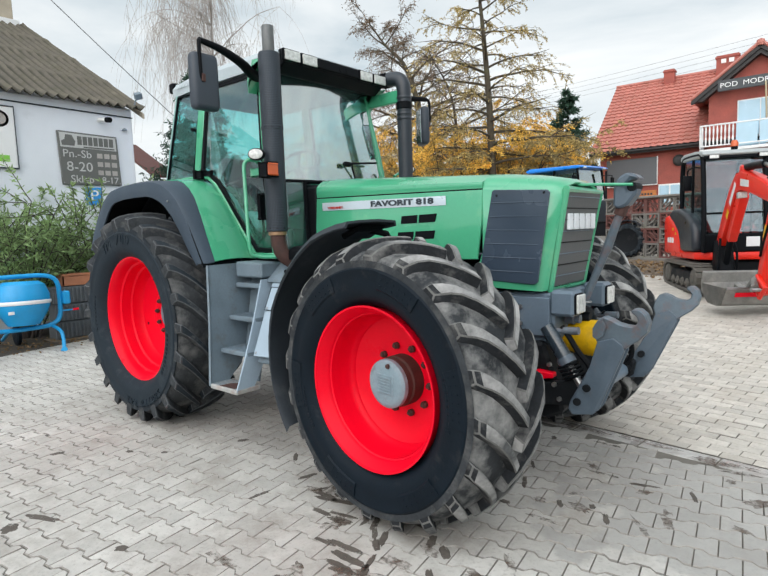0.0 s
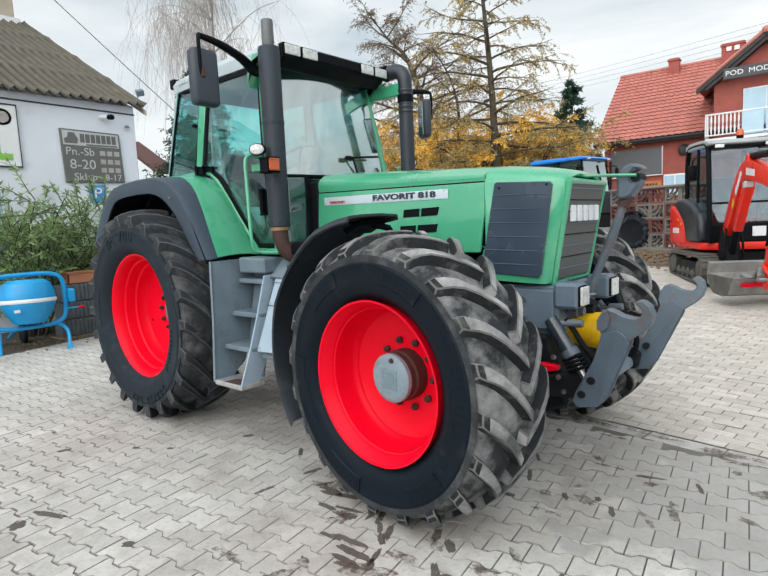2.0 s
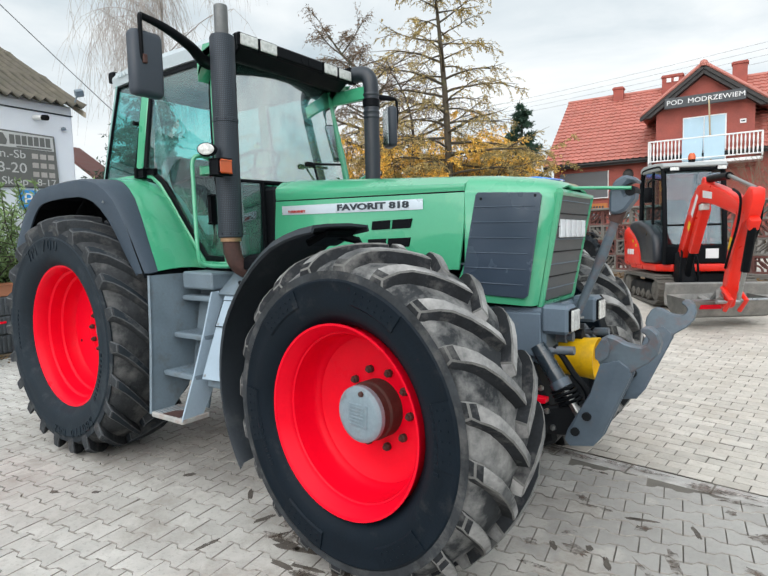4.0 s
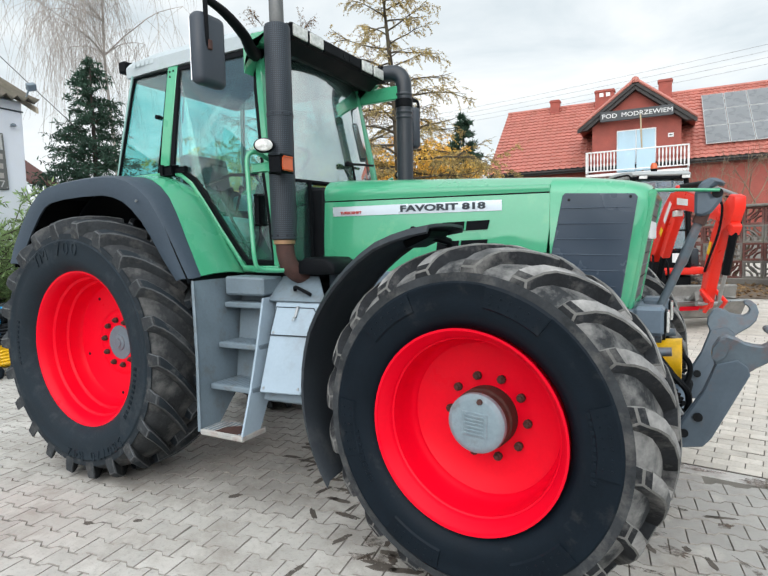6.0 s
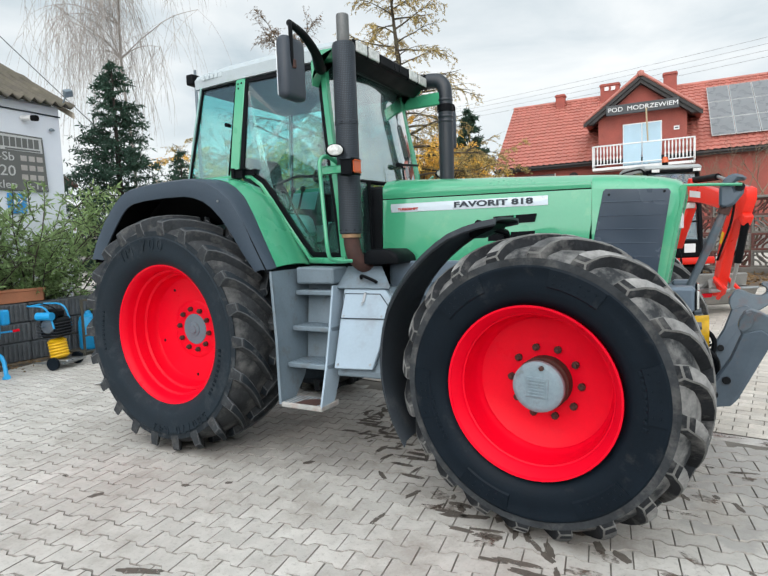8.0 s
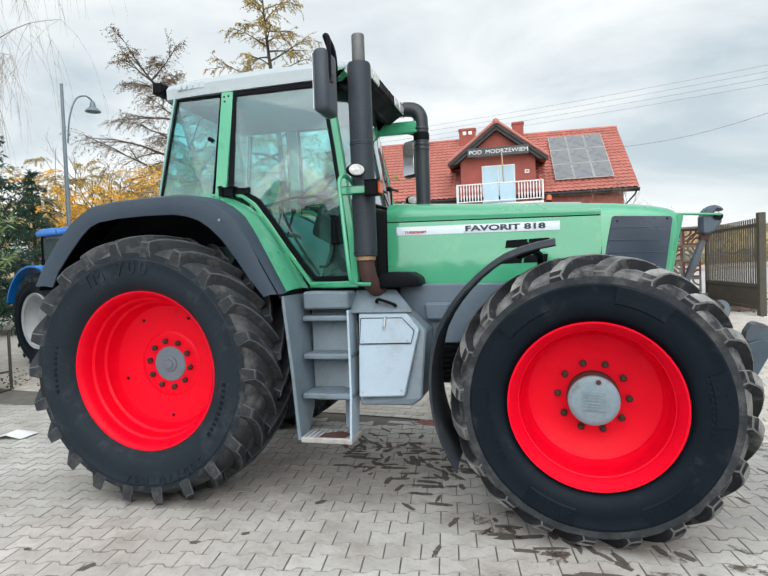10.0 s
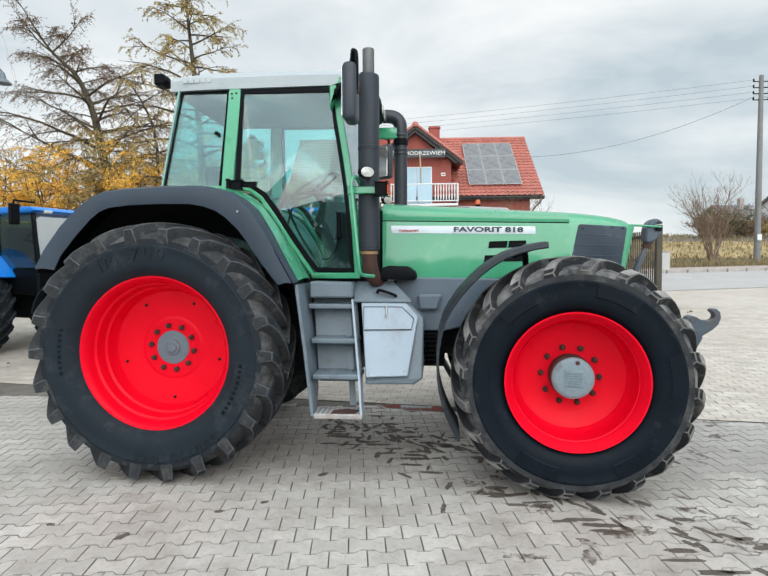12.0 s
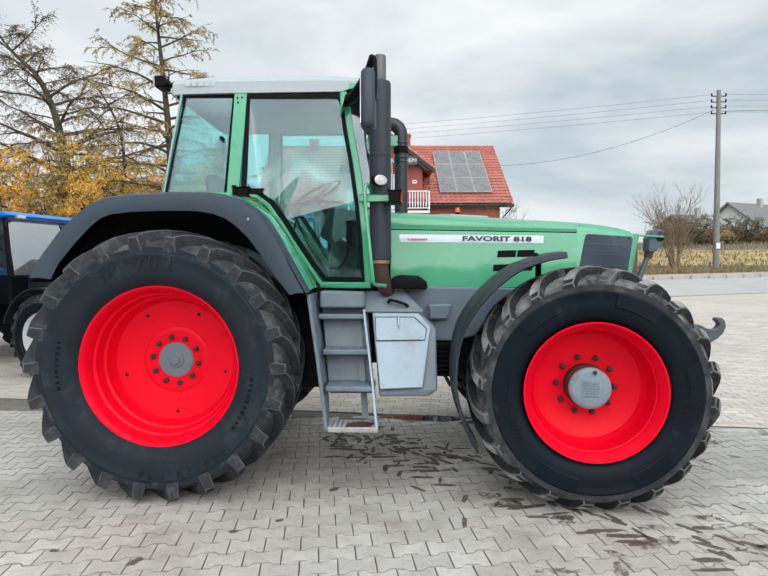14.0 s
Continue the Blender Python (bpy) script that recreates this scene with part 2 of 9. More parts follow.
REDINK = material("red_print", (0.45, 0.04, 0.03), 0.5, vary=0.05, bump=0)
YELLOW = material("yellow_plastic", (0.72, 0.42, 0.005), 0.4, vary=0.08, scale=8, bump=0.001, dirt=(0.2, 0.12, 0.02), dirt_amount=0.1)
ARM_GREY = material("linkage_paint", (0.072, 0.100, 0.130), 0.42, vary=0.15, scale=5, bump=0.001, dirt=(0.14, 0.10, 0.08), dirt_amount=0.15, dirt_scale=9)
GUARD_BLACK = material("mudguard_rubber", (0.026, 0.032, 0.039), 0.55, vary=0.2, scale=4, bump=0.0015, dirt=(0.09, 0.09, 0.09), dirt_amount=0.15, spec=0.3)
TEAL = material("cab_trim", (0.24, 0.41, 0.39), 0.6, vary=0.1, bump=0.001)
SEAT = material("seat_cloth", (0.012, 0.02, 0.022), 0.9, vary=0.2, scale=10, bump=0.002)
ORANGE = material("orange_lens", (0.58, 0.11, 0.03), 0.25, vary=0.1, bump=0)
LENS = material("lamp_lens", (0.55, 0.56, 0.54), 0.12, vary=0.35, scale=45, fine=160, bump=0.004, coat=0.6)
MIRROR_SHELL = material("mirror_shell", (0.028, 0.038, 0.052), 0.45, vary=0.12, scale=5, bump=0.001)
TIP_STEEL = material("sooty_steel", (0.13, 0.135, 0.135), 0.5, metal=0.5, vary=0.25, scale=10, bump=0.001)
REAR_HUB = material("blue_grey_hub_paint", (0.125, 0.175, 0.21), 0.5, vary=0.15, scale=12, bump=0.002, dirt=(0.10, 0.08, 0.07), dirt_amount=0.15, dirt_scale=12)
STRIPE = material("silver_stripe", (0.60, 0.68, 0.74), 0.3, metal=0.35, vary=0.04, bump=0)
MIRROR = material("mirror_glass", (0.8, 0.82, 0.83), 0.03, metal=1.0, vary=0.02, bump=0)
CAB_GLASS = glass("green_cab_glass", (0.68, 0.94, 0.935), gloss=0.11, dust=0.015)
SCREEN_GLASS = glass("green_windscreen_glass", (0.74, 0.965, 0.95), gloss=0.55, dust=0.03)


# ---------------------------------------------------------------- mesh tools
def part(name, bm, mat, parent=None, label="", smooth=False, kind=""):
    me = bpy.data.meshes.new(name)
    bmesh.ops.recalc_face_normals(bm, faces=bm.faces)
    bm.to_mesh(me)
    bm.free()
    for mm in mat if isinstance(mat, (list, tuple)) else [mat]:
        me.materials.append(mm)
    if smooth:
        me.polygons.foreach_set("use_smooth", [True] * len(me.polygons))
        me.set_sharp_from_angle(angle=radians(smooth if smooth is not True else 38))
    ob = new(name, me)
    if parent is not None:
        ob.parent = parent
    if label:
        ob["label"] = label
    if kind:
        ob["kind"] = kind
    return ob


def thing(name, label, category, at=(0, 0, 0), turn=0.0, group="", kind=""):
    ob = new(name)
    ob.empty_display_size = 0.1
    ob.matrix_world = pose(*at, 0, 0, turn)
    return tagged(ob, label, category, group, kind)


def bevel(bm, w, seg=2, angle=35):
    es = [e for e in bm.edges if len(e.link_faces) == 2 and e.calc_face_angle(0) > radians(angle)]
    if es and w > 0:
        bmesh.ops.bevel(bm, geom=es, offset=w, segments=seg, profile=0.5, affect="EDGES", clamp_overlap=True)


def box(x0, x1, y0, y1, z0, z1, w=0.006, bm=None, seg=1):
    b = bmesh.new()
    r = bmesh.ops.create_cube(b, size=1)
    for v in r["verts"]:
        v.co = ((x0 + x1) / 2 + v.co.x * (x1 - x0), (y0 + y1) / 2 + v.co.y * (y1 - y0), (z0 + z1) / 2 + v.co.z * (z1 - z0))
    bevel(b, min(w, 0.45 * min(abs(x1 - x0), abs(y1 - y0), abs(z1 - z0))), seg)
    return joined(bm, b)


def joined(bm, b):
    if bm is None:
        return b
    me = bpy.data.meshes.new("tmp")
    b.to_mesh(me)
    b.free()
    bm.from_mesh(me)
    bpy.data.meshes.remove(me)
    return bm


def slab(points, y0, y1, w=0.006, axis="y", bm=None, seg=1):
    """A flat outline of (a, b) points given thickness along an axis: y (a=x, b=z), x (a=y, b=z) or z (a=x, b=y)."""
    b = bmesh.new()

    def put(p, t):
        return {"y": (p[0], t, p[1]), "x": (t, p[0], p[1]), "z": (p[0], p[1], t)}[axis]

    lo, hi = [b.verts.new(put(p, y0)) for p in points], [b.verts.new(put(p, y1)) for p in points]
    b.faces.new(lo), b.faces.new(hi[::-1])
    for i in range(len(points)):
        j = (i + 1) % len(points)
        b.faces.new((lo[i], hi[i], hi[j], lo[j]))
    bmesh.ops.recalc_face_normals(b, faces=b.faces)
    bevel(b, w, seg)
    return joined(bm, b)


def tube(points, r, sides=12, bm=None, caps=True, radii=None):
    """A round bar or pipe along a line of points."""
    b = bmesh.new()
    pts = [Vector(p) for p in points]
    rings, up = [], None
    for i, p in enumerate(pts):
        d = (pts[min(i + 1, len(pts) - 1)] - pts[max(i - 1, 0)]).normalized()
        if up is None:
            up = d.orthogonal().normalized()
        up = (up - d * up.dot(d)).normalized()
        side = d.cross(up)
        rr = radii[i] if radii else r
        rings.append([b.verts.new(p + (up * math.cos(a) + side * math.sin(a)) * rr) for a in (2 * math.pi * k / sides for k in range(sides))])
    for ra, rb in zip(rings, rings[1:]):
        for k in range(sides):
            b.faces.new((ra[k], ra[(k + 1) % sides], rb[(k + 1) % sides], rb[k]))
    if caps:
        b.faces.new(rings[0][::-1]), b.faces.new(rings[-1])
    return joined(bm, b)


def smooth_line(points, n=6):
    """Points along a smooth curve through the given ones."""
    p = [Vector(q) for q in points]
    out = []
    for i in range(len(p) - 1):
        a, b, c, d = p[max(i - 1, 0)], p[i], p[i + 1], p[min(i + 2, len(p) - 1)]
        for k in range(n):
            t = k / n
            out.append(0.5 * (2 * b + (c - a) * t + (2 * a - 5 * b + 4 * c - d) * t * t + (3 * b - a - 3 * c + d) * t ** 3))
    return out + [p[-1]]


def lathe(profile, seg=48, axis="y", bm=None, close=False):
    """Turns (radius, along) points about an axis."""
    b = bmesh.new()
    rings = []
    for r, t in profile:
        ring = []
        for k in range(seg):
            a = 2 * math.pi * k / seg
            c, s = r * math.sin(a), r * math.cos(a)
            ring.append(b.verts.new({"y": (c, t, s), "x": (t, c, s), "z": (c, s, t)}[axis]))
        rings.append(ring)
    if close:
        rings.append(rings[0])
    for ra, rb in zip(rings, rings[1:]):
        for k in range(seg):
            b.faces.new((ra[k], ra[(k + 1) % seg], rb[(k + 1) % seg], rb[k]))
    if not close:
        if profile[0][0] < 0.3:
            b.faces.new(rings[0])
        if profile[-1][0] < 0.3:
            b.faces.new(rings[-1])
    bmesh.ops.remove_doubles(b, verts=b.verts, dist=1e-5)
    return joined(bm, b)


def quadpatch(grid, thick=0.0, bm=None):
    """A surface through rows of points, with thickness."""
    b = bmesh.new()
    vs = [[b.verts.new(p) for p in row] for row in grid]
    for i in range(len(vs) - 1):
        for j in range(len(vs[0]) - 1):
            b.faces.new((vs[i][j], vs[i][j + 1], vs[i + 1][j + 1], vs[i + 1][j]))
    if thick:
        bmesh.ops.recalc_face_normals(b, faces=b.faces)
        bmesh.ops.solidify(b, geom=b.faces[:], thickness=thick)
    return joined(bm, b)


def moved(bm, m):
    bmesh.ops.transform(bm, matrix=m, verts=bm.verts)
    return bm


def lettering(name, words, size, m, mat, parent=None, thick=0.002, wide=1.0, label="", bold=0.0):
    """Raised letters from the built-in font, as a mesh; m maps x along the line, y up, z out of the surface."""
    cu = bpy.data.curves.new(name, "FONT")
    cu.body, cu.size, cu.extrude, cu.align_x, cu.align_y, cu.resolution_u = words, size, thick / 2, "CENTER", "CENTER", 3
    cu.offset = bold
    tmp = new("tmp_text", cu)
    me = bpy.data.meshes.new_from_object(tmp.evaluated_get(bpy.context.evaluated_depsgraph_get()))
    bpy.data.objects.remove(tmp)
    bpy.data.curves.remove(cu)
    me.transform(m @ Matrix.Diagonal((wide, 1, 1, 1)))
    me.materials.clear()
    me.materials.append(mat)
    ob = new(name, me)
    if parent is not None:
        ob.parent = parent
    if label:
        ob["label"] = label
    return ob


def facing(x, y, z, right=(1, 0, 0), up=(0, 0, 1)):
    r, u = Vector(right).normalized(), Vector(up).normalized()
    o = r.cross(u)
    return Matrix(((r.x, u.x, o.x, x), (r.y, u.y, o.y, y), (r.z, u.z, o.z, z), (0, 0, 0, 1)))


# ---------------------------------------------------------------- ground
SLOPE, FOLD = 0.055, 1.0


def ground_z(x, y):
    """The yard is level under the tractor, rises gently behind the gutter and more steeply over the field."""
    z = max(0.0, SLOPE * (min(y, 34.0) - FOLD))
    if y > 34.0:
        z += 0.125 * (min(y, 52.0) - 34.0) + 0.006 * max(0.0, y - 52.0)
    return z

# ---------------------------------------------------------------- yard, road and field
SAND = material("joint_sand", (0.150, 0.138, 0.120), 0.95, vary=0.35, scale=5, fine=150, bump=0.004)
FIELD = material("dry_grass", (0.36, 0.275, 0.135), 0.95, vary=0.5, scale=0.35, fine=4, bump=0.05, dirt=(0.20, 0.20, 0.07), dirt_amount=0.25, dirt_scale=0.25)
ASPHALT = material("asphalt", (0.42, 0.415, 0.41), 0.85, vary=0.12, scale=0.8, fine=90, bump=0.004)
KERB = material("kerb_concrete", (0.36, 0.34, 0.32), 0.9, vary=0.2, scale=3, fine=60, bump=0.004)
WALKWAY = material("pavement_blocks", (0.40, 0.33, 0.30), 0.9, vary=0.2, scale=3, fine=40, bump=0.004)


def surface(name, base, rough, random_tint, stain, wet=None):
    """Concrete paving: each block its own shade, large stains and fine grit laid over the yard as a whole, a damp patch."""
    m = material(name, base, rough, vary=0.16, scale=11, fine=190, bump=0.0025, random_tint=random_tint, shift=True)
    n, l = m.node_tree.nodes, m.node_tree.links
    bsdf = n["Principled BSDF"]
    geo = n.new("ShaderNodeNewGeometry")
    big = n.new("ShaderNodeTexNoise")
    big.inputs["Scale"].default_value, big.inputs["Detail"].default_value, big.inputs["Roughness"].default_value = 2.4, 10, 0.74
    l.new(geo.outputs["Position"], big.inputs["Vector"])
    rg = n.new("ShaderNodeMapRange")
    rg.inputs["From Min"].default_value, rg.inputs["From Max"].default_value, rg.inputs["To Max"].default_value = 0.49, 0.72, 0.8
    l.new(big.outputs[0], rg.inputs["Value"])
    mx = n.new("ShaderNodeMix")
    mx.data_type = "RGBA"
    mx.inputs["B"].default_value = (*stain, 1)
    old = bsdf.inputs["Base Color"].links[0].from_socket
    wide = n.new("ShaderNodeTexNoise")
    wide.inputs["Scale"].default_value, wide.inputs["Detail"].default_value = 0.45, 4
    l.new(geo.outputs["Position"], wide.inputs["Vector"])
    wr0 = n.new("ShaderNodeMapRange")
    wr0.inputs["From Min"].default_value, wr0.inputs["From Max"].default_value = 0.40, 0.62
    wr0.inputs["To Min"].default_value, wr0.inputs["To Max"].default_value = 0.0, 0.38
    l.new(wide.outputs[0], wr0.inputs["Value"])
    ms = n.new("ShaderNodeMath")
    ms.operation, ms.use_clamp = "ADD", True
    l.new(rg.outputs[0], ms.inputs[0])
    l.new(wr0.outputs[0], ms.inputs[1])
    l.new(ms.outputs[0], mx.inputs["Factor"])
    sp, sr, sm = n.new("ShaderNodeTexNoise"), n.new("ShaderNodeMapRange"), n.new("ShaderNodeMix")
    sp.inputs["Scale"].default_value, sp.inputs["Detail"].default_value, sp.inputs["Roughness"].default_value = 38.0, 4, 0.7
    l.new(geo.outputs["Position"], sp.inputs["Vector"])
    sr.inputs["From Min"].default_value, sr.inputs["From Max"].default_value, sr.inputs["To Max"].default_value = 0.53, 0.66, 0.32
    l.new(sp.outputs[0], sr.inputs["Value"])
    sm.data_type = "RGBA"
    sm.inputs["B"].default_value = (stain[0] * 0.55, stain[1] * 0.55, stain[2] * 0.55, 1)
    l.new(sr.outputs[0], sm.inputs["Factor"])
    l.new(old, sm.inputs["A"])
    l.new(sm.outputs["Result"], mx.inputs["A"])
    colour = mx.outputs["Result"]
    if wet:
        vd = n.new("ShaderNodeVectorMath")
        vd.operation = "DISTANCE"
        vd.inputs[1].default_value = (*wet[:2], 0)
        l.new(geo.outputs["Position"], vd.inputs[0])
        ns = n.new("ShaderNodeTexNoise")
        ns.inputs["Scale"].default_value, ns.inputs["Detail"].default_value = 3.0, 6
        l.new(geo.outputs["Position"], ns.inputs["Vector"])
        ad = n.new("ShaderNodeMath")
        ad.operation = "MULTIPLY_ADD"
        ad.inputs[1].default_value = -2.6
        l.new(ns.outputs[0], ad.inputs[0])
        l.new(vd.outputs["Value"], ad.inputs[2])
        wr = n.new("ShaderNodeMapRange")
        wr.inputs["From Min"].default_value, wr.inputs["From Max"].default_value = wet[2] - 1.3, wet[2] - 1.45
        wr.inputs["To Max"].default_value = 0.5
        l.new(ad.outputs[0], wr.inputs["Value"])
        m2 = n.new("ShaderNodeMix")
        m2.data_type = "RGBA"
        m2.inputs["B"].default_value = (0.27, 0.265, 0.255, 1)
        l.new(wr.outputs[0], m2.inputs["Factor"])
        l.new(colour, m2.inputs["A"])
        colour = m2.outputs["Result"]
        mr = n.new("ShaderNodeMix")
        ro = bsdf.inputs["Roughness"].links[0].from_socket
        mr.inputs["B"].default_value = 0.35
        l.new(wr.outputs[0], mr.inputs["Factor"])
        l.new(ro, mr.inputs["A"])
        l.new(mr.outputs["Result"], bsdf.inputs["Roughness"])
    l.new(colour, bsdf.inputs["Base Color"])
    return m


PAVER = surface("paver_concrete", (0.515, 0.500, 0.468), 0.82, 0.11, (0.29, 0.265, 0.235), (4.35, 0.15, 1.0))
BLOCK = surface("yard_block_concrete", (0.52, 0.487, 0.44), 0.85, 0.14, (0.42, 0.375, 0.32))
MUD = material("dried_mud", (0.085, 0.072, 0.058), 0.85, vary=0.35, scale=12, fine=80, bump=0.003)
LEAFLITTER = material("leaf_litter", (0.20, 0.125, 0.06), 0.95, vary=0.5, scale=20, fine=90, bump=0.01)

xs = [-400, -60, -20, -8, 0, 8, 20, 60, 400]
ys = [-120, -20, -6, FOLD, 4, 8, 14, 20, 27, 34, 43, 52, 90, 180, 600]
tagged(part("ground", quadpatch([[(x, y, ground_z(x, y) - 0.012) for x in xs] for y in ys]), SAND, None), "sandy grey-brown ground under the paving", "ground", kind="structure")


def strip_sheet(name, mat, corners, lift, label, category, n=12):
    """A sheet on the ground between four corners (near left, near right, far right, far left)."""
    a, b, c, d = (Vector((*p, 0)) for p in corners)
    grid = []
    for i in range(n + 1):
        p, q = a.lerp(d, i / n), b.lerp(c, i / n)
        grid.append([(v.x, v.y, ground_z(v.x, v.y) + lift) for v in (p.lerp(q, j / n) for j in range(n + 1))])
    return tagged(part(name, quadpatch(grid), mat), label, category, kind="structure")


strip_sheet("field", FIELD, ((-90, 21.0), (160, 48.0), (260, 420), (-260, 420)), 0.03, "dry yellow-green grass field beyond the road", "field", 40)
strip_sheet("yard_paving", BLOCK, ((-30, 7.0), (30, 4.4), (40, 17.5), (-30, 14.0)), -0.006, "worn concrete block paving of the yard", "pavement")
strip_sheet("road", ASPHALT, ((7.0, 12.3), (120, 49.0), (120, 55.4), (7.0, 18.6)), 0.006, "pale grey asphalt road beside the yard", "road", 24)
strip_sheet("pavement", WALKWAY, ((7.0, 18.75), (120, 55.55), (120, 57.4), (7.0, 20.5)), 0.10, "pinkish paved footpath along the road", "pavement", 24)
KERBSTONE = None
for k in range(46):
    x = 7.0 + k * 0.98
    y = 18.68 + (x - 7.0) * 0.3257
    if KERBSTONE is None:
        KERBSTONE = part("kerb_stone", box(0, 0.96, -0.07, 0.07, -0.12, 0.12, 0.012), KERB)
        tagged(KERBSTONE, "grey concrete kerb stone at the road edge", "kerb", "kerb stones along the road", "structure")
        kb = KERBSTONE
    else:
        kb = copy_thing(KERBSTONE, Matrix.Identity(4))
    kb.matrix_basis = pose(x, y, ground_z(x, y) + 0.02, 0, -1.0, 18.04)
for k in range(9):
    x = 11.0 + k * 4.2
    y = 15.9 + (x - 7.0) * 0.3257
    dash = part("lane_mark", box(0, 2.0, -0.05, 0.05, 0, 0.004, 0), WHITE)
    dash.matrix_basis = pose(x, y, ground_z(x, y) + 0.010, 0, -1.0, 18.04)
    tagged(dash, "white painted dash on the road", "road marking", "lane dashes", "structure")


# ---------------------------------------------------------------- house with the dormer
HT = pose(-7.105, 28.868, 0, 0.1, -0.29, 3.26)
BRICKRED = material("red_brick_wall", (0.31, 0.082, 0.064), 0.85, vary=0.22, scale=2, fine=14, bump=0.006)
TILE = material("red_roof_tile", (0.42, 0.150, 0.118), 0.5, vary=0.16, scale=1.5, fine=12, bump=0.004, dirt=(0.24, 0.09, 0.06), dirt_amount=0.25, dirt_scale=1.2)
DARKWOOD = material("dark_fascia", (0.022, 0.020, 0.020), 0.6, vary=0.2, bump=0.002)
PALE = material("white_joinery", (0.72, 0.73, 0.73), 0.5, vary=0.06, bump=0.001)
PANEL = material("solar_cell", (0.17, 0.18, 0.19), 0.3, vary=0.15, scale=2, fine=30, bump=0.0)
ALU = material("panel_frame", (0.52, 0.53, 0.53), 0.4, metal=0.6, vary=0.05, bump=0)
SKYPANE = material("reflecting_pane", (0.36, 0.53, 0.64), 0.22, vary=0.1, scale=1.0, bump=0, coat=0.1)
SIGNBOARD = material("slate_sign_board", (0.055, 0.06, 0.066), 0.6, vary=0.15, scale=2, bump=0.002)
house = thing("house", "red brick house with tiled roof, dormer, balcony and solar panels", "house")
house.matrix_world = HT
ZE, ZR, DD, LL = 5.503, 10.083, 5.577, 15.688
part("wall", box(0.45, 14.95, 0.5, 2 * DD - 0.5, 0.8, 5.5, 0.02), BRICKRED, house, "red brick house wall")
for x in (0.45, 14.70):
    part("gable_wall", slab([(0.5, 5.4), (DD, 9.95), (2 * DD - 0.5, 5.4)], x, x + 0.25, 0, axis="x"), BRICKRED, house)


def tile_slope(x0, x1, v0, z0, v1, z1, cols, rows, name, parent, keep=None):
    """A tiled roof slope: rolls across, laps down the slope."""
    b = bmesh.new()
    up = Vector((0, v1 - v0, z1 - z0))
    nrm = Vector((0, -(z1 - z0), v1 - v0)).normalized()
    per = 5
    lines = []
    for r in range(rows):
        for f, lift in ((0.0, 0.070), (0.985, 0.012)):
            t = (r + f) / rows
            line = []
            for c in range(cols * per + 1):
                w = 0.035 * (math.sin(2 * math.pi * c / per) * 0.7 + 0.3 * math.sin(4 * math.pi * c / per))
                p = Vector((x0 + (x1 - x0) * c / (cols * per), v0, z0)) + up * t + nrm * (w + lift)
                line.append(p)
            lines.append(line)
    vs = [[b.verts.new(p) for p in line] for line in lines]
    for i in range(len(vs) - 1):
        for j in range(cols * per):
            if keep is None or keep((lines[i][j] + lines[i + 1][j + 1]) / 2):
                b.faces.new((vs[i][j], vs[i][j + 1], vs[i + 1][j + 1], vs[i + 1][j]))
    loose = [v for v in b.verts if not v.link_faces]
    bmesh.ops.delete(b, geom=loose, context="VERTS")
    return part(name, b, TILE, parent, "red clay tiles with rolls and laps", smooth=50, kind="stuff")


GS = 7.961
tile_slope(0, LL, 0.0, ZE, DD, ZR, 50, 20, "roof_tiles", house)
tile_slope(0, LL, 2 * DD, ZE, DD, ZR, 26, 10, "roof_tiles", house)
part("roof_deck", slab([(0.02, ZE - 0.08), (DD, ZR - 0.08), (2 * DD - 0.02, ZE - 0.08), (DD, ZR - 0.35)], 0.05, LL - 0.05, 0, axis="x"), DARKWOOD, house)
part("ridge_cap", tube([(0, DD, ZR + 0.03), (LL, DD, ZR + 0.03)], 0.12, 8), TILE, house)
part("eaves_board", box(0, LL, -0.02, 0.06, ZE - 0.22, ZE - 0.02, 0.01), DARKWOOD, house)
part("gutter", tube([(0, -0.06, ZE - 0.08), (LL, -0.06, ZE - 0.08)], 0.07, 8), DARKWOOD, house)
part("downpipe", tube([(LL - 0.15, -0.05, ZE - 0.1), (LL - 0.2, 0.1, ZE - 0.35), (LL - 0.62, 0.42, ZE - 0.85), (LL - 0.62, 0.42, 1.2)], 0.05, 8), DARKWOOD, house)
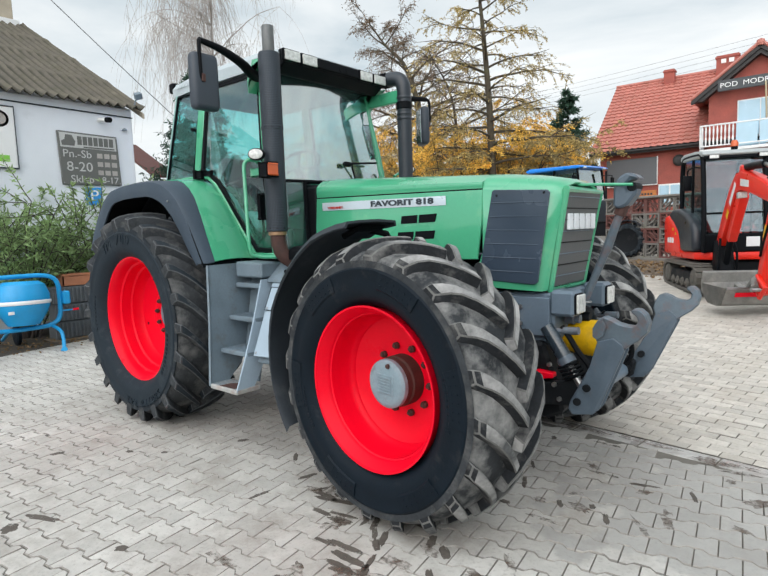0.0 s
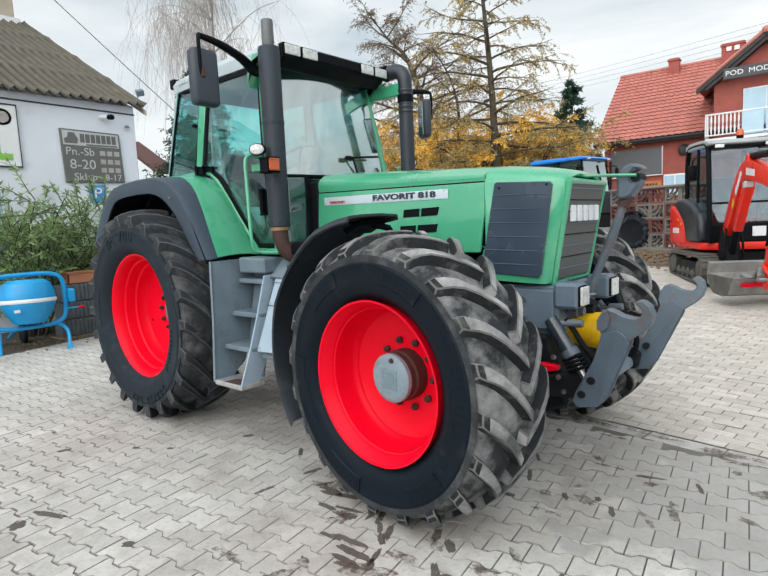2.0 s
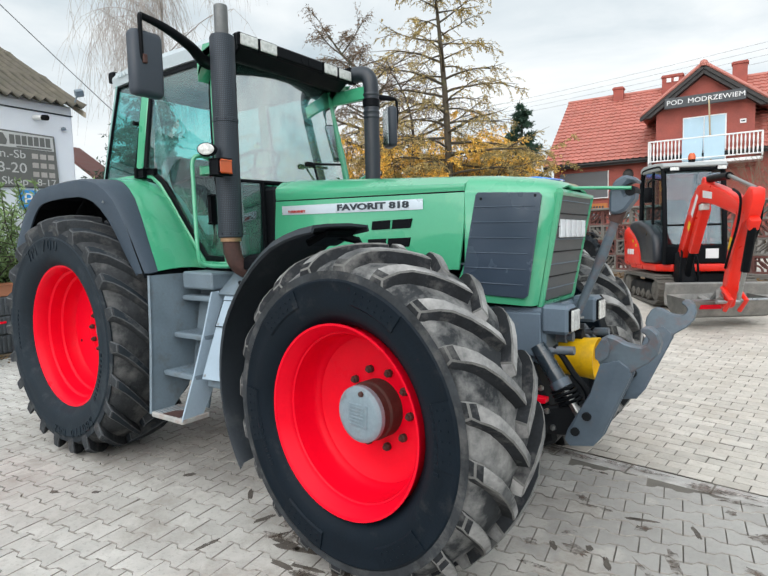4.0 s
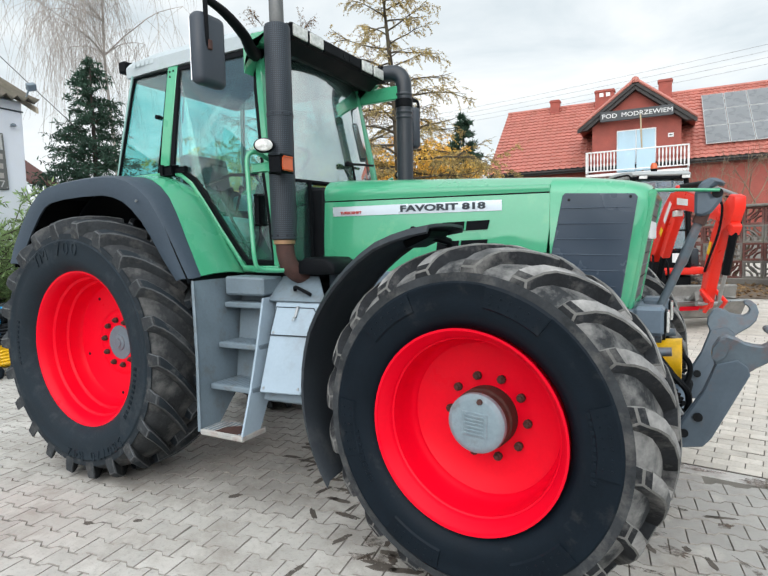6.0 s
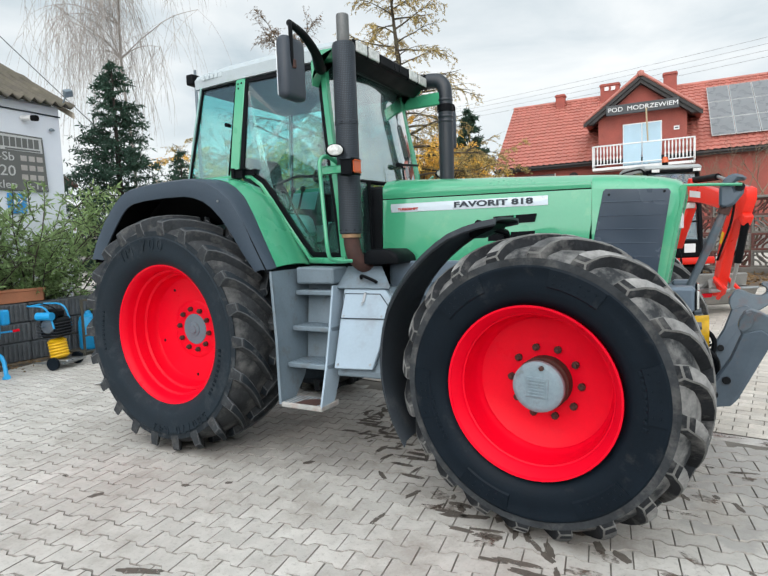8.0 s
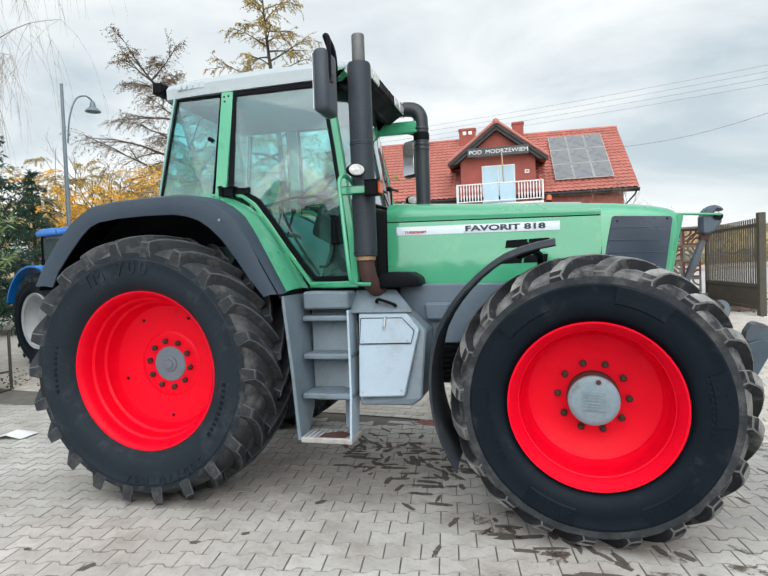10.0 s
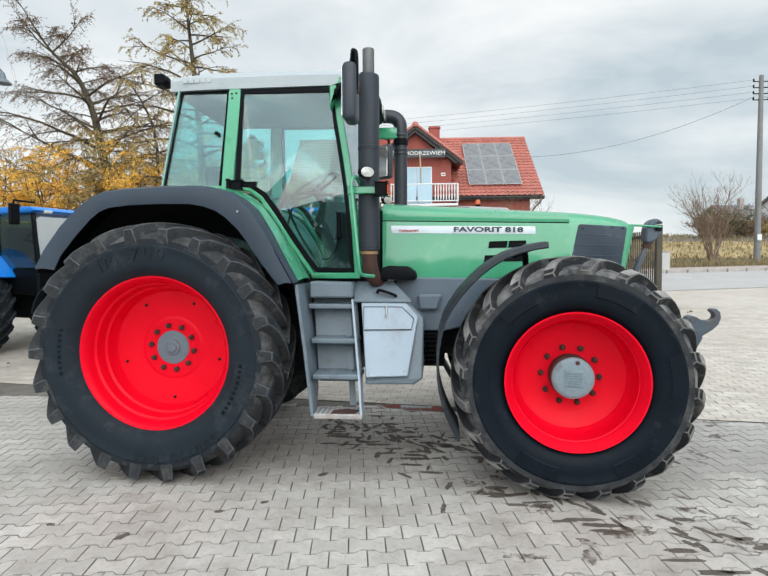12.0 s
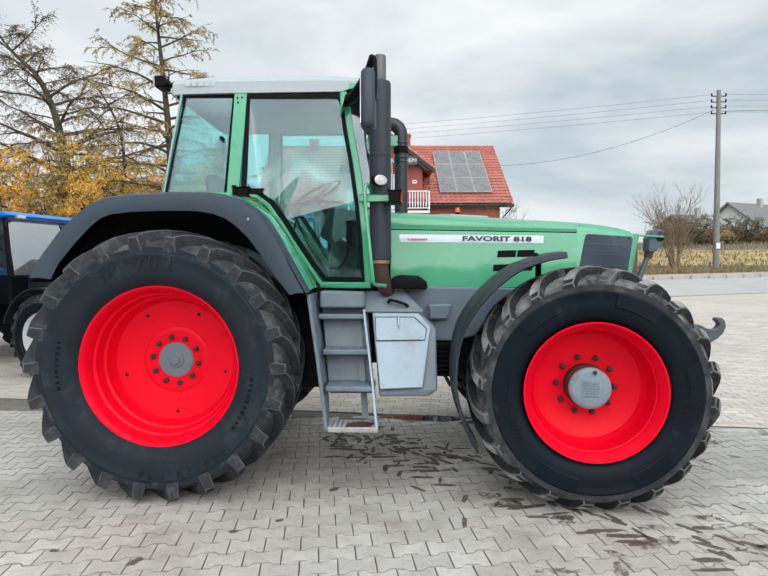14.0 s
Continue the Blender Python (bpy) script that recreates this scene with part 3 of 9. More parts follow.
# dormer
part("dormer_wall", slab([(5.83, 4.7), (10.12, 4.7), (10.12, 7.83), (GS, 9.58), (5.83, 7.83)], 0.08, 3.6, 0, axis="y"), BRICKRED, house, "red dormer front")
for sg in (-1, 1):
    rows = []
    for r in range(11):
        for f, lift in ((0.0, 0.04), (0.98, 0.01)):
            t = (r + f) / 11
            rows.append([(GS + sg * (2.87 - 2.87 * t), -0.38 + c * 0.115, 7.52 + 2.22 * t + lift + 0.03 * math.sin(2 * math.pi * c / 4)) for c in range(37)])
    part("dormer_tiles", quadpatch(rows), TILE, house, "red clay tiles of the dormer", kind="stuff")
    part("barge_board", slab([(GS, 9.71), (GS + sg * 2.85, 7.50), (GS + sg * 2.85, 7.33), (GS + sg * 2.76, 7.33), (GS, 9.48)], -0.42, -0.32, 0.01), DARKWOOD, house, "dark barge board")
    part("verge_tiles", tube([(GS, -0.40, 9.78), (GS + sg * 1.44, -0.40, 8.67), (GS + sg * 2.88, -0.40, 7.56)], 0.085, 8), TILE, house, "red verge tiles of the dormer", smooth=40)
    part("soffit", slab([(GS, 9.60), (GS + sg * 2.78, 7.44), (GS + sg * 2.36, 7.44), (GS, 9.28)], -0.34, 0.12, 0.0), DARKWOOD, house)
part("apex_cap", lathe([(0.0, 0.22), (0.16, 0.14), (0.20, 0), (0.18, -0.12)], 10, axis="z"), TILE, house).location = (GS, -0.36, 9.72)
part("dormer_ridge", tube([(GS, -0.4, 9.76), (GS, 4.9, 9.80)], 0.1, 8), TILE, house)
sb = part("sign_board", box(6.27, 9.74, -0.56, -0.44, 7.74, 8.26, 0.02), SIGNBOARD, house, "long dark sign board with white letters")
for words, x in (("POD", 6.74), ("MODRZEWIEM", 8.51)):
    lettering("sign_lettering", words, 0.32, facing(x, -0.57, 8.0), PALE, sb, 0.02, 1.13)
bw = part("balcony_window", box(7.06, 8.96, 0.0, 0.10, 5.0, 7.30, 0.02), PALE, house, "white double balcony door")
for x0 in (7.11, 8.03):
    part("pane", box(x0, x0 + 0.87, -0.02, 0.0, 5.05, 7.24, 0.004), SKYPANE, bw)
part("flag_pole", tube([(8.35, -0.6, 5.0), (8.22, -0.62, 7.9)], 0.04, 8), material("pole_wood", (0.42, 0.34, 0.22), 0.7), house, "bare wooden flag pole")
part("number_plate", box(9.51, 9.77, 0.04, 0.07, 6.74, 6.94, 0.005), PALE, house)
part("plate_bar", box(9.56, 9.72, 0.03, 0.042, 6.81, 6.87, 0), INK, house)
bal = part("balcony_floor", box(5.6, 10.45, -0.95, 0.1, 4.86, 5.0, 0.01), PALE, house, "white balcony slab")
part("balcony_rail", box(5.6, 10.45, -0.97, -0.90, 6.10, 6.17, 0.01), PALE, bal)
part("balcony_rail", box(5.6, 10.45, -0.97, -0.90, 5.12, 5.18, 0.01), PALE, bal)
for x0 in (7.12, 8.06):
    part("balcony_pane", box(x0, x0 + 0.86, -0.955, -0.925, 5.06, 6.12, 0.004), SKYPANE, bal, "pale glass panel of the railing")
# turned balusters with a swelling at half height
bal_me = None
for k in list(range(9)) + list(range(21, 30)):
    if bal_me is None:
        turned = lathe([(0.02, 5.15), (0.04, 5.30), (0.045, 5.45), (0.025, 5.62), (0.045, 5.80), (0.04, 5.95), (0.02, 6.12)], 6, axis="z")
        bo = part("baluster", turned, PALE, bal)
        bal_me = bo.data
    else:
        bo = new("baluster", bal_me)
        bo.parent = bal
    bo.location.x, bo.location.y = 5.70 + k * 0.162, -0.935
for sg, x in ((-1, 5.62), (1, 10.43)):
    part("baluster_panel", box(x - 0.03, x + 0.03, -0.95, 0.05, 5.05, 6.15, 0.005), PALE, bal)
# chimneys
for x, w, d, z0, z1 in ((3.10, 0.56, 0.5, 9.4, 10.55), (6.08, 1.10, 0.55, 9.4, 10.78), (9.42, 0.72, 0.5, 9.6, 10.92)):
    ch = part("chimney", box(x - w / 2, x + w / 2, DD - d / 2 - 0.3, DD + d / 2 - 0.3, z0, z1, 0.01), BRICKRED, house, "red brick chimney")
    part("chimney_cap", box(x - w / 2 - 0.05, x + w / 2 + 0.05, DD - d / 2 - 0.35, DD + d / 2 - 0.25, z1 - 0.16, z1 - 0.06, 0.01), BRICKRED, ch)
    if w > 1:
        for xx in (x - 0.18, x + 0.2):
            part("flue_opening", box(xx - 0.12, xx + 0.12, DD - d / 2 - 0.36, DD - d / 2 - 0.29, z1 - 0.45, z1 - 0.22, 0), PALE, ch)
# solar panels
sv = Vector((0, DD, ZR - ZE)).normalized()
sn = Vector((0, -(ZR - ZE), DD)).normalized()
sl = math.hypot(DD, ZR - ZE)
solar_me = None
for r in range(3):
    for c in range(3):
        x0, t0 = 11.27 + c * 1.090, 0.14 + r * 0.2425
        p = Vector((x0, 0, ZE)) + sv * (t0 * sl) + sn * 0.17
        m4 = Matrix(((1, 0, 0, p.x), (0, sv.y, sn.y, p.y), (0, sv.z, sn.z, p.z), (0, 0, 0, 1)))
        if solar_me is None:
            so = part("solar_panel", box(0, 1.068, 0, 1.72, 0, 0.04, 0.004), ALU, house, "grey solar panel")
            sc = part("cell_sheet", box(0.035, 1.033, 0.035, 1.685, 0.036, 0.044, 0), PANEL, so)
            solar_me = (so.data, sc.data)
        else:
            so, sc = new("solar_panel", solar_me[0]), new("cell_sheet", solar_me[1])
            so.parent, sc.parent = house, so
            so["label"] = "grey solar panel"
        so.matrix_basis = m4
# ground floor: shutter, window, sign
part("shutter", box(0.82, 3.42, 0.38, 0.52, 3.60, 5.05, 0.02), material("grey_shutter", (0.10, 0.105, 0.115), 0.5, vary=0.08, scale=1.0), house, "large grey window shutter")
part("shutter_frame", tube([(0.80, 0.40, 3.58), (3.44, 0.40, 3.58), (3.44, 0.40, 5.07)], 0.035, 6), PALE, house)
wn_ = part("window", box(3.50, 4.62, 0.40, 0.52, 2.44, 3.56, 0.02), PALE, house, "white ground-floor window")
for x0 in (3.56, 4.10):
    part("pane", box(x0, x0 + 0.46, 0.38, 0.40, 2.52, 3.48, 0.004), SKYPANE, wn_)
part("wood_sign", box(2.36, 3.42, 0.36, 0.42, 2.92, 3.28, 0.01), material("orange_wood", (0.45, 0.16, 0.045), 0.7, vary=0.2, scale=4), house, "orange wooden sign")
for k in range(5):
    part("sign_bar", box(2.52 + k * 0.15, 2.62 + k * 0.15, 0.352, 0.36, 3.04, 3.14, 0), INK, house)
part("sat_dish", moved(lathe([(0.0, 0.0), (0.2, 0.03), (0.3, 0.09)], 16), pose(4.5, 0.35, 4.75, 0, 0, 20)), DARKWOOD, house)


# ---------------------------------------------------------------- white shop building
RENDER_W = material("white_render", (0.68, 0.715, 0.765), 0.9, vary=0.07, scale=1.2, fine=60, bump=0.003, dirt=(0.42, 0.45, 0.48), dirt_amount=0.1, dirt_scale=0.8)
SHEET = material("mossy_roof_sheet", (0.105, 0.092, 0.072), 0.9, vary=0.35, scale=2.5, fine=25, bump=0.008, dirt=(0.065, 0.065, 0.035), dirt_amount=0.5, dirt_scale=3.5)
# the troughs of the sheets are painted darker, standing in for their shade
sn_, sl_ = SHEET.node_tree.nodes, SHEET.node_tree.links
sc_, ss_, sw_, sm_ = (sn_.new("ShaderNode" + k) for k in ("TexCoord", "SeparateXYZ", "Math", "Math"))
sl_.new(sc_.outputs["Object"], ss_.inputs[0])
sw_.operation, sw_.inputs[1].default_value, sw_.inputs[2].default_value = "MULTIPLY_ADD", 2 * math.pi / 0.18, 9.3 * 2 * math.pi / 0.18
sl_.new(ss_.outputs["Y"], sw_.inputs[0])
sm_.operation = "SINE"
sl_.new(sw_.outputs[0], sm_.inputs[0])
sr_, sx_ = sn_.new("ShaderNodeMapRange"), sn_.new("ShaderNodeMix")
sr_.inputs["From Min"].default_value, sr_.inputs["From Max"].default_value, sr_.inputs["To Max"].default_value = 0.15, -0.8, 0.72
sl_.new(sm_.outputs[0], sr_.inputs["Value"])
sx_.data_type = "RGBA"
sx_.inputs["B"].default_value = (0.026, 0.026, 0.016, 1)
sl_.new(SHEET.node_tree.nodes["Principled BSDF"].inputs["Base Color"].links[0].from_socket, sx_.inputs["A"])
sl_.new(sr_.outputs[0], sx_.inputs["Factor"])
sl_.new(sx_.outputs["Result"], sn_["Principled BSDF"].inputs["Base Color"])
CHIM = material("pale_plaster", (0.42, 0.37, 0.29), 0.9, vary=0.2, scale=3, bump=0.004)
BOARD = material("grey_sign_board", (0.115, 0.118, 0.112), 0.5, vary=0.12, scale=2, bump=0.001)
BLUESIGN = material("blue_sign", (0.02, 0.25, 0.62), 0.4, vary=0.05, bump=0)
GREENPRINT = material("green_print", (0.20, 0.50, 0.06), 0.4, vary=0.05, bump=0)
shop = thing("shop_building", "white rendered shop building with mossy corrugated roof", "building", kind="structure")
part("wall", box(-18.6, -6.65, -9.0, 2.27, -0.05, 4.20, 0.02), RENDER_W, shop, "white rendered wall")
part("gable_wall", slab([(-18.6, 4.15), (-12.6, 7.22), (-6.65, 4.15)], 2.0, 2.27, 0, axis="y"), RENDER_W, shop)
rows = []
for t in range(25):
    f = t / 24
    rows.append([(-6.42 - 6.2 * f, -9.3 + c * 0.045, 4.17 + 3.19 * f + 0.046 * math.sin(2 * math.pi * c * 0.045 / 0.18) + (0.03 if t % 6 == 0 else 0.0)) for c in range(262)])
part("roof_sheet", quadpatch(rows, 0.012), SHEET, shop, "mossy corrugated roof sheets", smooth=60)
part("roof_sheet", quadpatch([[(-12.62, -9.3, 7.36), (-12.62, 2.46, 7.36)], [(-18.9, -9.3, 4.12), (-18.9, 2.46, 4.12)]], 0.03), SHEET, shop)
part("verge_board", slab([(-6.45, 4.10), (-12.62, 7.29), (-12.62, 7.17), (-6.45, 4.0)], 2.40, 2.44, 0.004), CHIM, shop)
part("cable", tube([(-6.635, -9.0, 4.06), (-6.635, 0.0, 4.045), (-6.635, 2.27, 4.02)], 0.014, 6), INK, shop, "thin cable along the wall")
part("chimney", box(-13.5, -12.55, 0.9, 2.2, 6.6, 9.6, 0.02), CHIM, shop, "pale plastered chimney")
part("chimney_flashing", slab([(0.8, 7.22), (2.3, 7.22), (2.3, 7.40), (0.8, 7.40)], -12.50, -12.44, 0.004, axis="x"), PALE, shop)
cm = part("wall_camera", tube([(-6.64, 1.60, 3.90), (-6.42, 1.66, 3.88)], 0.045, 12), PALE, shop, "white security camera", smooth=30)
part("camera_hood", tube([(-6.43, 1.655, 3.88), (-6.34, 1.69, 3.87)], 0.05, 12), BLACK, cm, smooth=30)
part("floodlight", moved(box(-0.05, 0.05, -0.07, 0.07, -0.06, 0.06, 0.01), pose(-6.38, 2.30, 4.42, 20, 30, 0)), STEP_GREY, shop)
part("floodlight_arm", tube([(-6.5, 2.25, 4.2), (-6.42, 2.28, 4.38)], 0.015, 6), STEP_GREY, shop)
part("wall_lamp", lathe([(0.0, 0.0), (0.04, -0.02), (0.05, -0.05)], 10, axis="z"), STEP_GREY, shop).location = (-6.60, 2.08, 3.80)
part("window", box(-6.67, -6.60, -0.62, -0.18, 1.3, 2.62, 0.02), PALE, shop, "white shop window frame")
part("window_pane", box(-6.61, -6.59, -0.58, -0.24, 1.36, 2.50, 0.0), SKYPANE, shop)

FACE_SHOP = ((0, 1, 0), (0, 0, 1))
SIGNPRINT = material("pale_sign_print", (0.46, 0.47, 0.46), 0.5, vary=0.1, scale=6, bump=0)
ob_sign = tagged(part("opening_hours_board", slab([(0.808, 3.625), (1.905, 3.60), (1.945, 2.655), (0.842, 2.635)], -6.64, -6.60, 0.01, axis="x"), BOARD),
                 "grey opening-hours board on the white wall", "sign")
for words, size, y, z in (("Pn.-Sb", 0.20, 1.14, 3.21), ("8-20", 0.25, 1.17, 2.97), ("Sklep", 0.19, 1.20, 2.74), ("8-17", 0.17, 1.72, 2.74)):
    lettering("board_lettering", words, size, facing(-6.598, y, z, *FACE_SHOP), SIGNPRINT, ob_sign, 0.006, 1.05)
# name line and small figures become plain bars
part("board_header", slab([(0.845, 3.595), (1.870, 3.572), (1.882, 3.318), (0.855, 3.330)], -6.601, -6.596, 0.002, axis="x"), SIGNPRINT, ob_sign, "pale header panel")
for k in range(7):
    part("header_bar", box(-6.597, -6.592, 1.155 + k * 0.098, 1.235 + k * 0.098, 3.385, 3.545, 0), BOARD, ob_sign)
part("header_line", box(-6.597, -6.592, 1.26, 1.84, 3.335, 3.36, 0), BOARD, ob_sign)
part("header_mark", slab([(0.88, 3.36), (1.10, 3.36), (1.12, 3.44), (1.06, 3.56), (0.95, 3.56), (0.93, 3.47), (0.87, 3.44)], -6.597, -6.592, 0.002, axis="x"), BOARD, ob_sign)
for r in range(3):
    for k in range(3):
        part("board_bar", box(-6.602, -6.595, 1.50 + k * 0.135, 1.60 + k * 0.135, 3.16 - r * 0.16, 3.25 - r * 0.16, 0), KERB, ob_sign)
for y, z in ((0.84, 3.59), (1.88, 3.57), (1.91, 2.69), (0.87, 2.67)):
    part("screw", lathe([(0, 0.003), (0.012, 0.001)], 8, axis="x"), STEEL, ob_sign).location = (-6.597, y, z)
ps = tagged(part("parking_sign", box(-6.64, -6.61, 1.24, 1.55, 2.26, 2.60, 0.01), BLUESIGN), "blue square parking sign with white letter", "sign")
lettering("sign_lettering", "P", 0.30, facing(-6.606, 1.395, 2.43, *FACE_SHOP), PALE, ps, 0.006, 1.1)
bs = tagged(part("shop_poster", box(-6.64, -6.61, -1.9, 0.145, 2.88, 3.94, 0.01), PALE), "white poster board with green and grey print", "sign")
part("poster_frame", tube([(-6.605, -1.9, 3.94), (-6.605, 0.145, 3.94), (-6.605, 0.15, 2.88), (-6.605, -1.9, 2.88)], 0.015, 6), INK, bs)
part("green_bar", box(-6.612, -6.604, -1.3, 0.02, 2.99, 3.10, 0), GREENPRINT, bs)
part("green_bar", box(-6.612, -6.604, -0.30, -0.16, 3.10, 3.40, 0), GREENPRINT, bs)
part("grey_mark", moved(lathe([(0.0, 0), (0.10, 0.004), (0.14, 0.004)], 16, axis="x"), Matrix.Translation((-6.608, -0.08, 3.72))), KERB, bs)

# brown-roofed shed behind the shop
shed = thing("shed", "far shed with brown sheet roof", "shed", (-16.9, 8.4, 0))
part("shed_wall", box(-6, -0.3, 0.0, 0.5, 0.3, 3.3, 0.02), RENDER_W, shed)
part("shed_roof", quadpatch([[(0.0, -0.3, 4.1), (0.0, 0.7, 4.1)], [(-3.3, -0.3, 5.75), (-3.3, 0.7, 5.75)], [(-6.6, -0.3, 4.1), (-6.6, 0.7, 4.1)]], 0.12), material("brown_shed_boards", (0.10, 0.040, 0.034), 0.8, vary=0.2, scale=4, bump=0.004), shed, "brown roof")

# ---------------------------------------------------------------- the green tractor
tractor = thing("tractor", "large green farm tractor with red rims and grey mudguards on pavers", "tractor")


def lug_mesh(R, W, lug_h, side, wear, spread=0.34, fat=1.0, flush=False):
    """One slanting tread lug at the top of a tyre about the y axis: a bar that widens to a hoof-shaped end on the shoulder."""
    Rc = R - lug_h
    lb = bmesh.new()
    secs = []
    square = ((-0.04, 0.002, 0.02, 0.024), (0.20, 0.0, 0.02, 0.025), (0.45, 0.002, 0.03, 0.026), (0.68, 0.011, 0.045, 0.028), (0.86, 0.024, 0.075, 0.032), (0.975, 0.040, 0.105, 0.036))
    rounded = ((-0.04, 0.002, 0.02, 0.024), (0.20, 0.002, 0.02, 0.025), (0.45, 0.008, 0.03, 0.027), (0.67, 0.021, 0.045, 0.030), (0.81, 0.042, 0.073, 0.034), (0.915, 0.066, 0.098, 0.037))
    for u, drop, foot, half in rounded if flush else square:
        y, half = side * u * 0.5 * W, half * fat
        a = spread * (1 - min(u, 1.0)) ** 1.12
        top = Rc + lug_h * wear - drop
        row = []
        for rr, h in ((Rc - foot, half + 0.020), (top, half), (top, -half), (Rc - foot, -half - 0.020)):
            aa = a + h / R
            row.append(lb.verts.new((rr * math.sin(aa), y, rr * math.cos(aa))))
        secs.append(row)
    # index 2 is the flanks, on the front tyres with painted-in shade
    for j, (s0, s1) in enumerate(zip(secs, secs[1:])):
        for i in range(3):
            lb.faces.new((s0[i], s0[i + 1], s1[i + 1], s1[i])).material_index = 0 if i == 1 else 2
    lb.faces.new(secs[0])
    # five-sided end face that tapers down the sidewall
    ye, h, last = side * (0.487 if flush else 0.510) * W, 0.037 * fat, secs[-1]
    low, mid, high = (0.147, 0.122, 0.094) if flush else (0.150, 0.098, 0.054)
    yl = side * (0.486 if flush else 0.496) * W
    rim = [lb.verts.new((rr * math.sin(q / R), yy, rr * math.cos(q / R))) for rr, q, yy in
           ((R - low, 0.50 * h, yl), (R - mid, 1.10 * h, ye), (R - high, 0.84 * h, ye), (R - high, -0.84 * h, ye), (R - mid, -1.10 * h, ye), (R - low, -0.50 * h, yl))]
    lb.faces.new(rim).material_index = 3
    for quad in ((last[1], last[2], rim[3], rim[2]), (last[0], last[1], rim[2], rim[1]), (last[2], last[3], rim[4], rim[3])):
        lb.faces.new(quad).material_index = 2
    lb.faces.new((last[0], rim[1], rim[0])).material_index = 2
    lb.faces.new((last[3], rim[5], rim[4])).material_index = 2
    lb.faces.new((last[0], rim[0], rim[5], last[3])).material_index = 2
    bmesh.ops.recalc_face_normals(lb, faces=lb.faces)
    es = [e for e in lb.edges if len(e.link_faces) == 2 and e.calc_face_angle(0) > radians(30)]
    bmesh.ops.bevel(lb, geom=es, offset=0.0055, segments=1, profile=0.5, affect="EDGES", clamp_overlap=True, material=1)
    return lb


def tyre_mesh(R, W, rim_r, lugs, lug_h, seg=72, with_lugs=True):
    """A field tyre about the y axis: the carcass, for far tyres with its lugs; material 0 rubber, 1 tread."""
    Rc = R - lug_h
    prof = [(rim_r + 0.005, -0.365 * W), (rim_r + 0.018, -0.405 * W), (rim_r + 0.055, -0.468 * W), (rim_r + 0.30 * (Rc - rim_r), -0.497 * W), (rim_r + 0.45 * (Rc - rim_r), -0.5 * W),
            (rim_r + 0.60 * (Rc - rim_r), -0.5 * W), (rim_r + 0.62 * (Rc - rim_r), -0.5 * W - 0.003), (rim_r + 0.66 * (Rc - rim_r), -0.5 * W - 0.003), (rim_r + 0.685 * (Rc - rim_r), -0.494 * W),
            (rim_r + 0.80 * (Rc - rim_r), -0.492 * W), (Rc - 0.095, -0.488 * W), (Rc - 0.070, -0.472 * W), (Rc - 0.045, -0.43 * W), (Rc - 0.018, -0.34 * W), (Rc - 0.003, -0.18 * W), (Rc, 0.0)]
    prof += [(r, -t) for r, t in prof[-2::-1]]
    bm = lathe(prof, seg)
    for f in bm.faces:
        c = f.calc_center_median()
        rr = math.hypot(c.x, c.z)
        f.material_index = 0 if rr < R - 0.150 else 1 if rr < Rc - 0.075 else 2
    if with_lugs:
        for side in (-1, 1):
            for k in range(lugs):
                lb = moved(lug_mesh(R, W, lug_h, side, 1.0), Matrix.Rotation(2 * math.pi * (k + (0.5 if side > 0 else 0.0)) / lugs, 4, "Y"))
                for f in lb.faces:
                    f.material_index = 1
                bm = joined(bm, lb)
    return bm


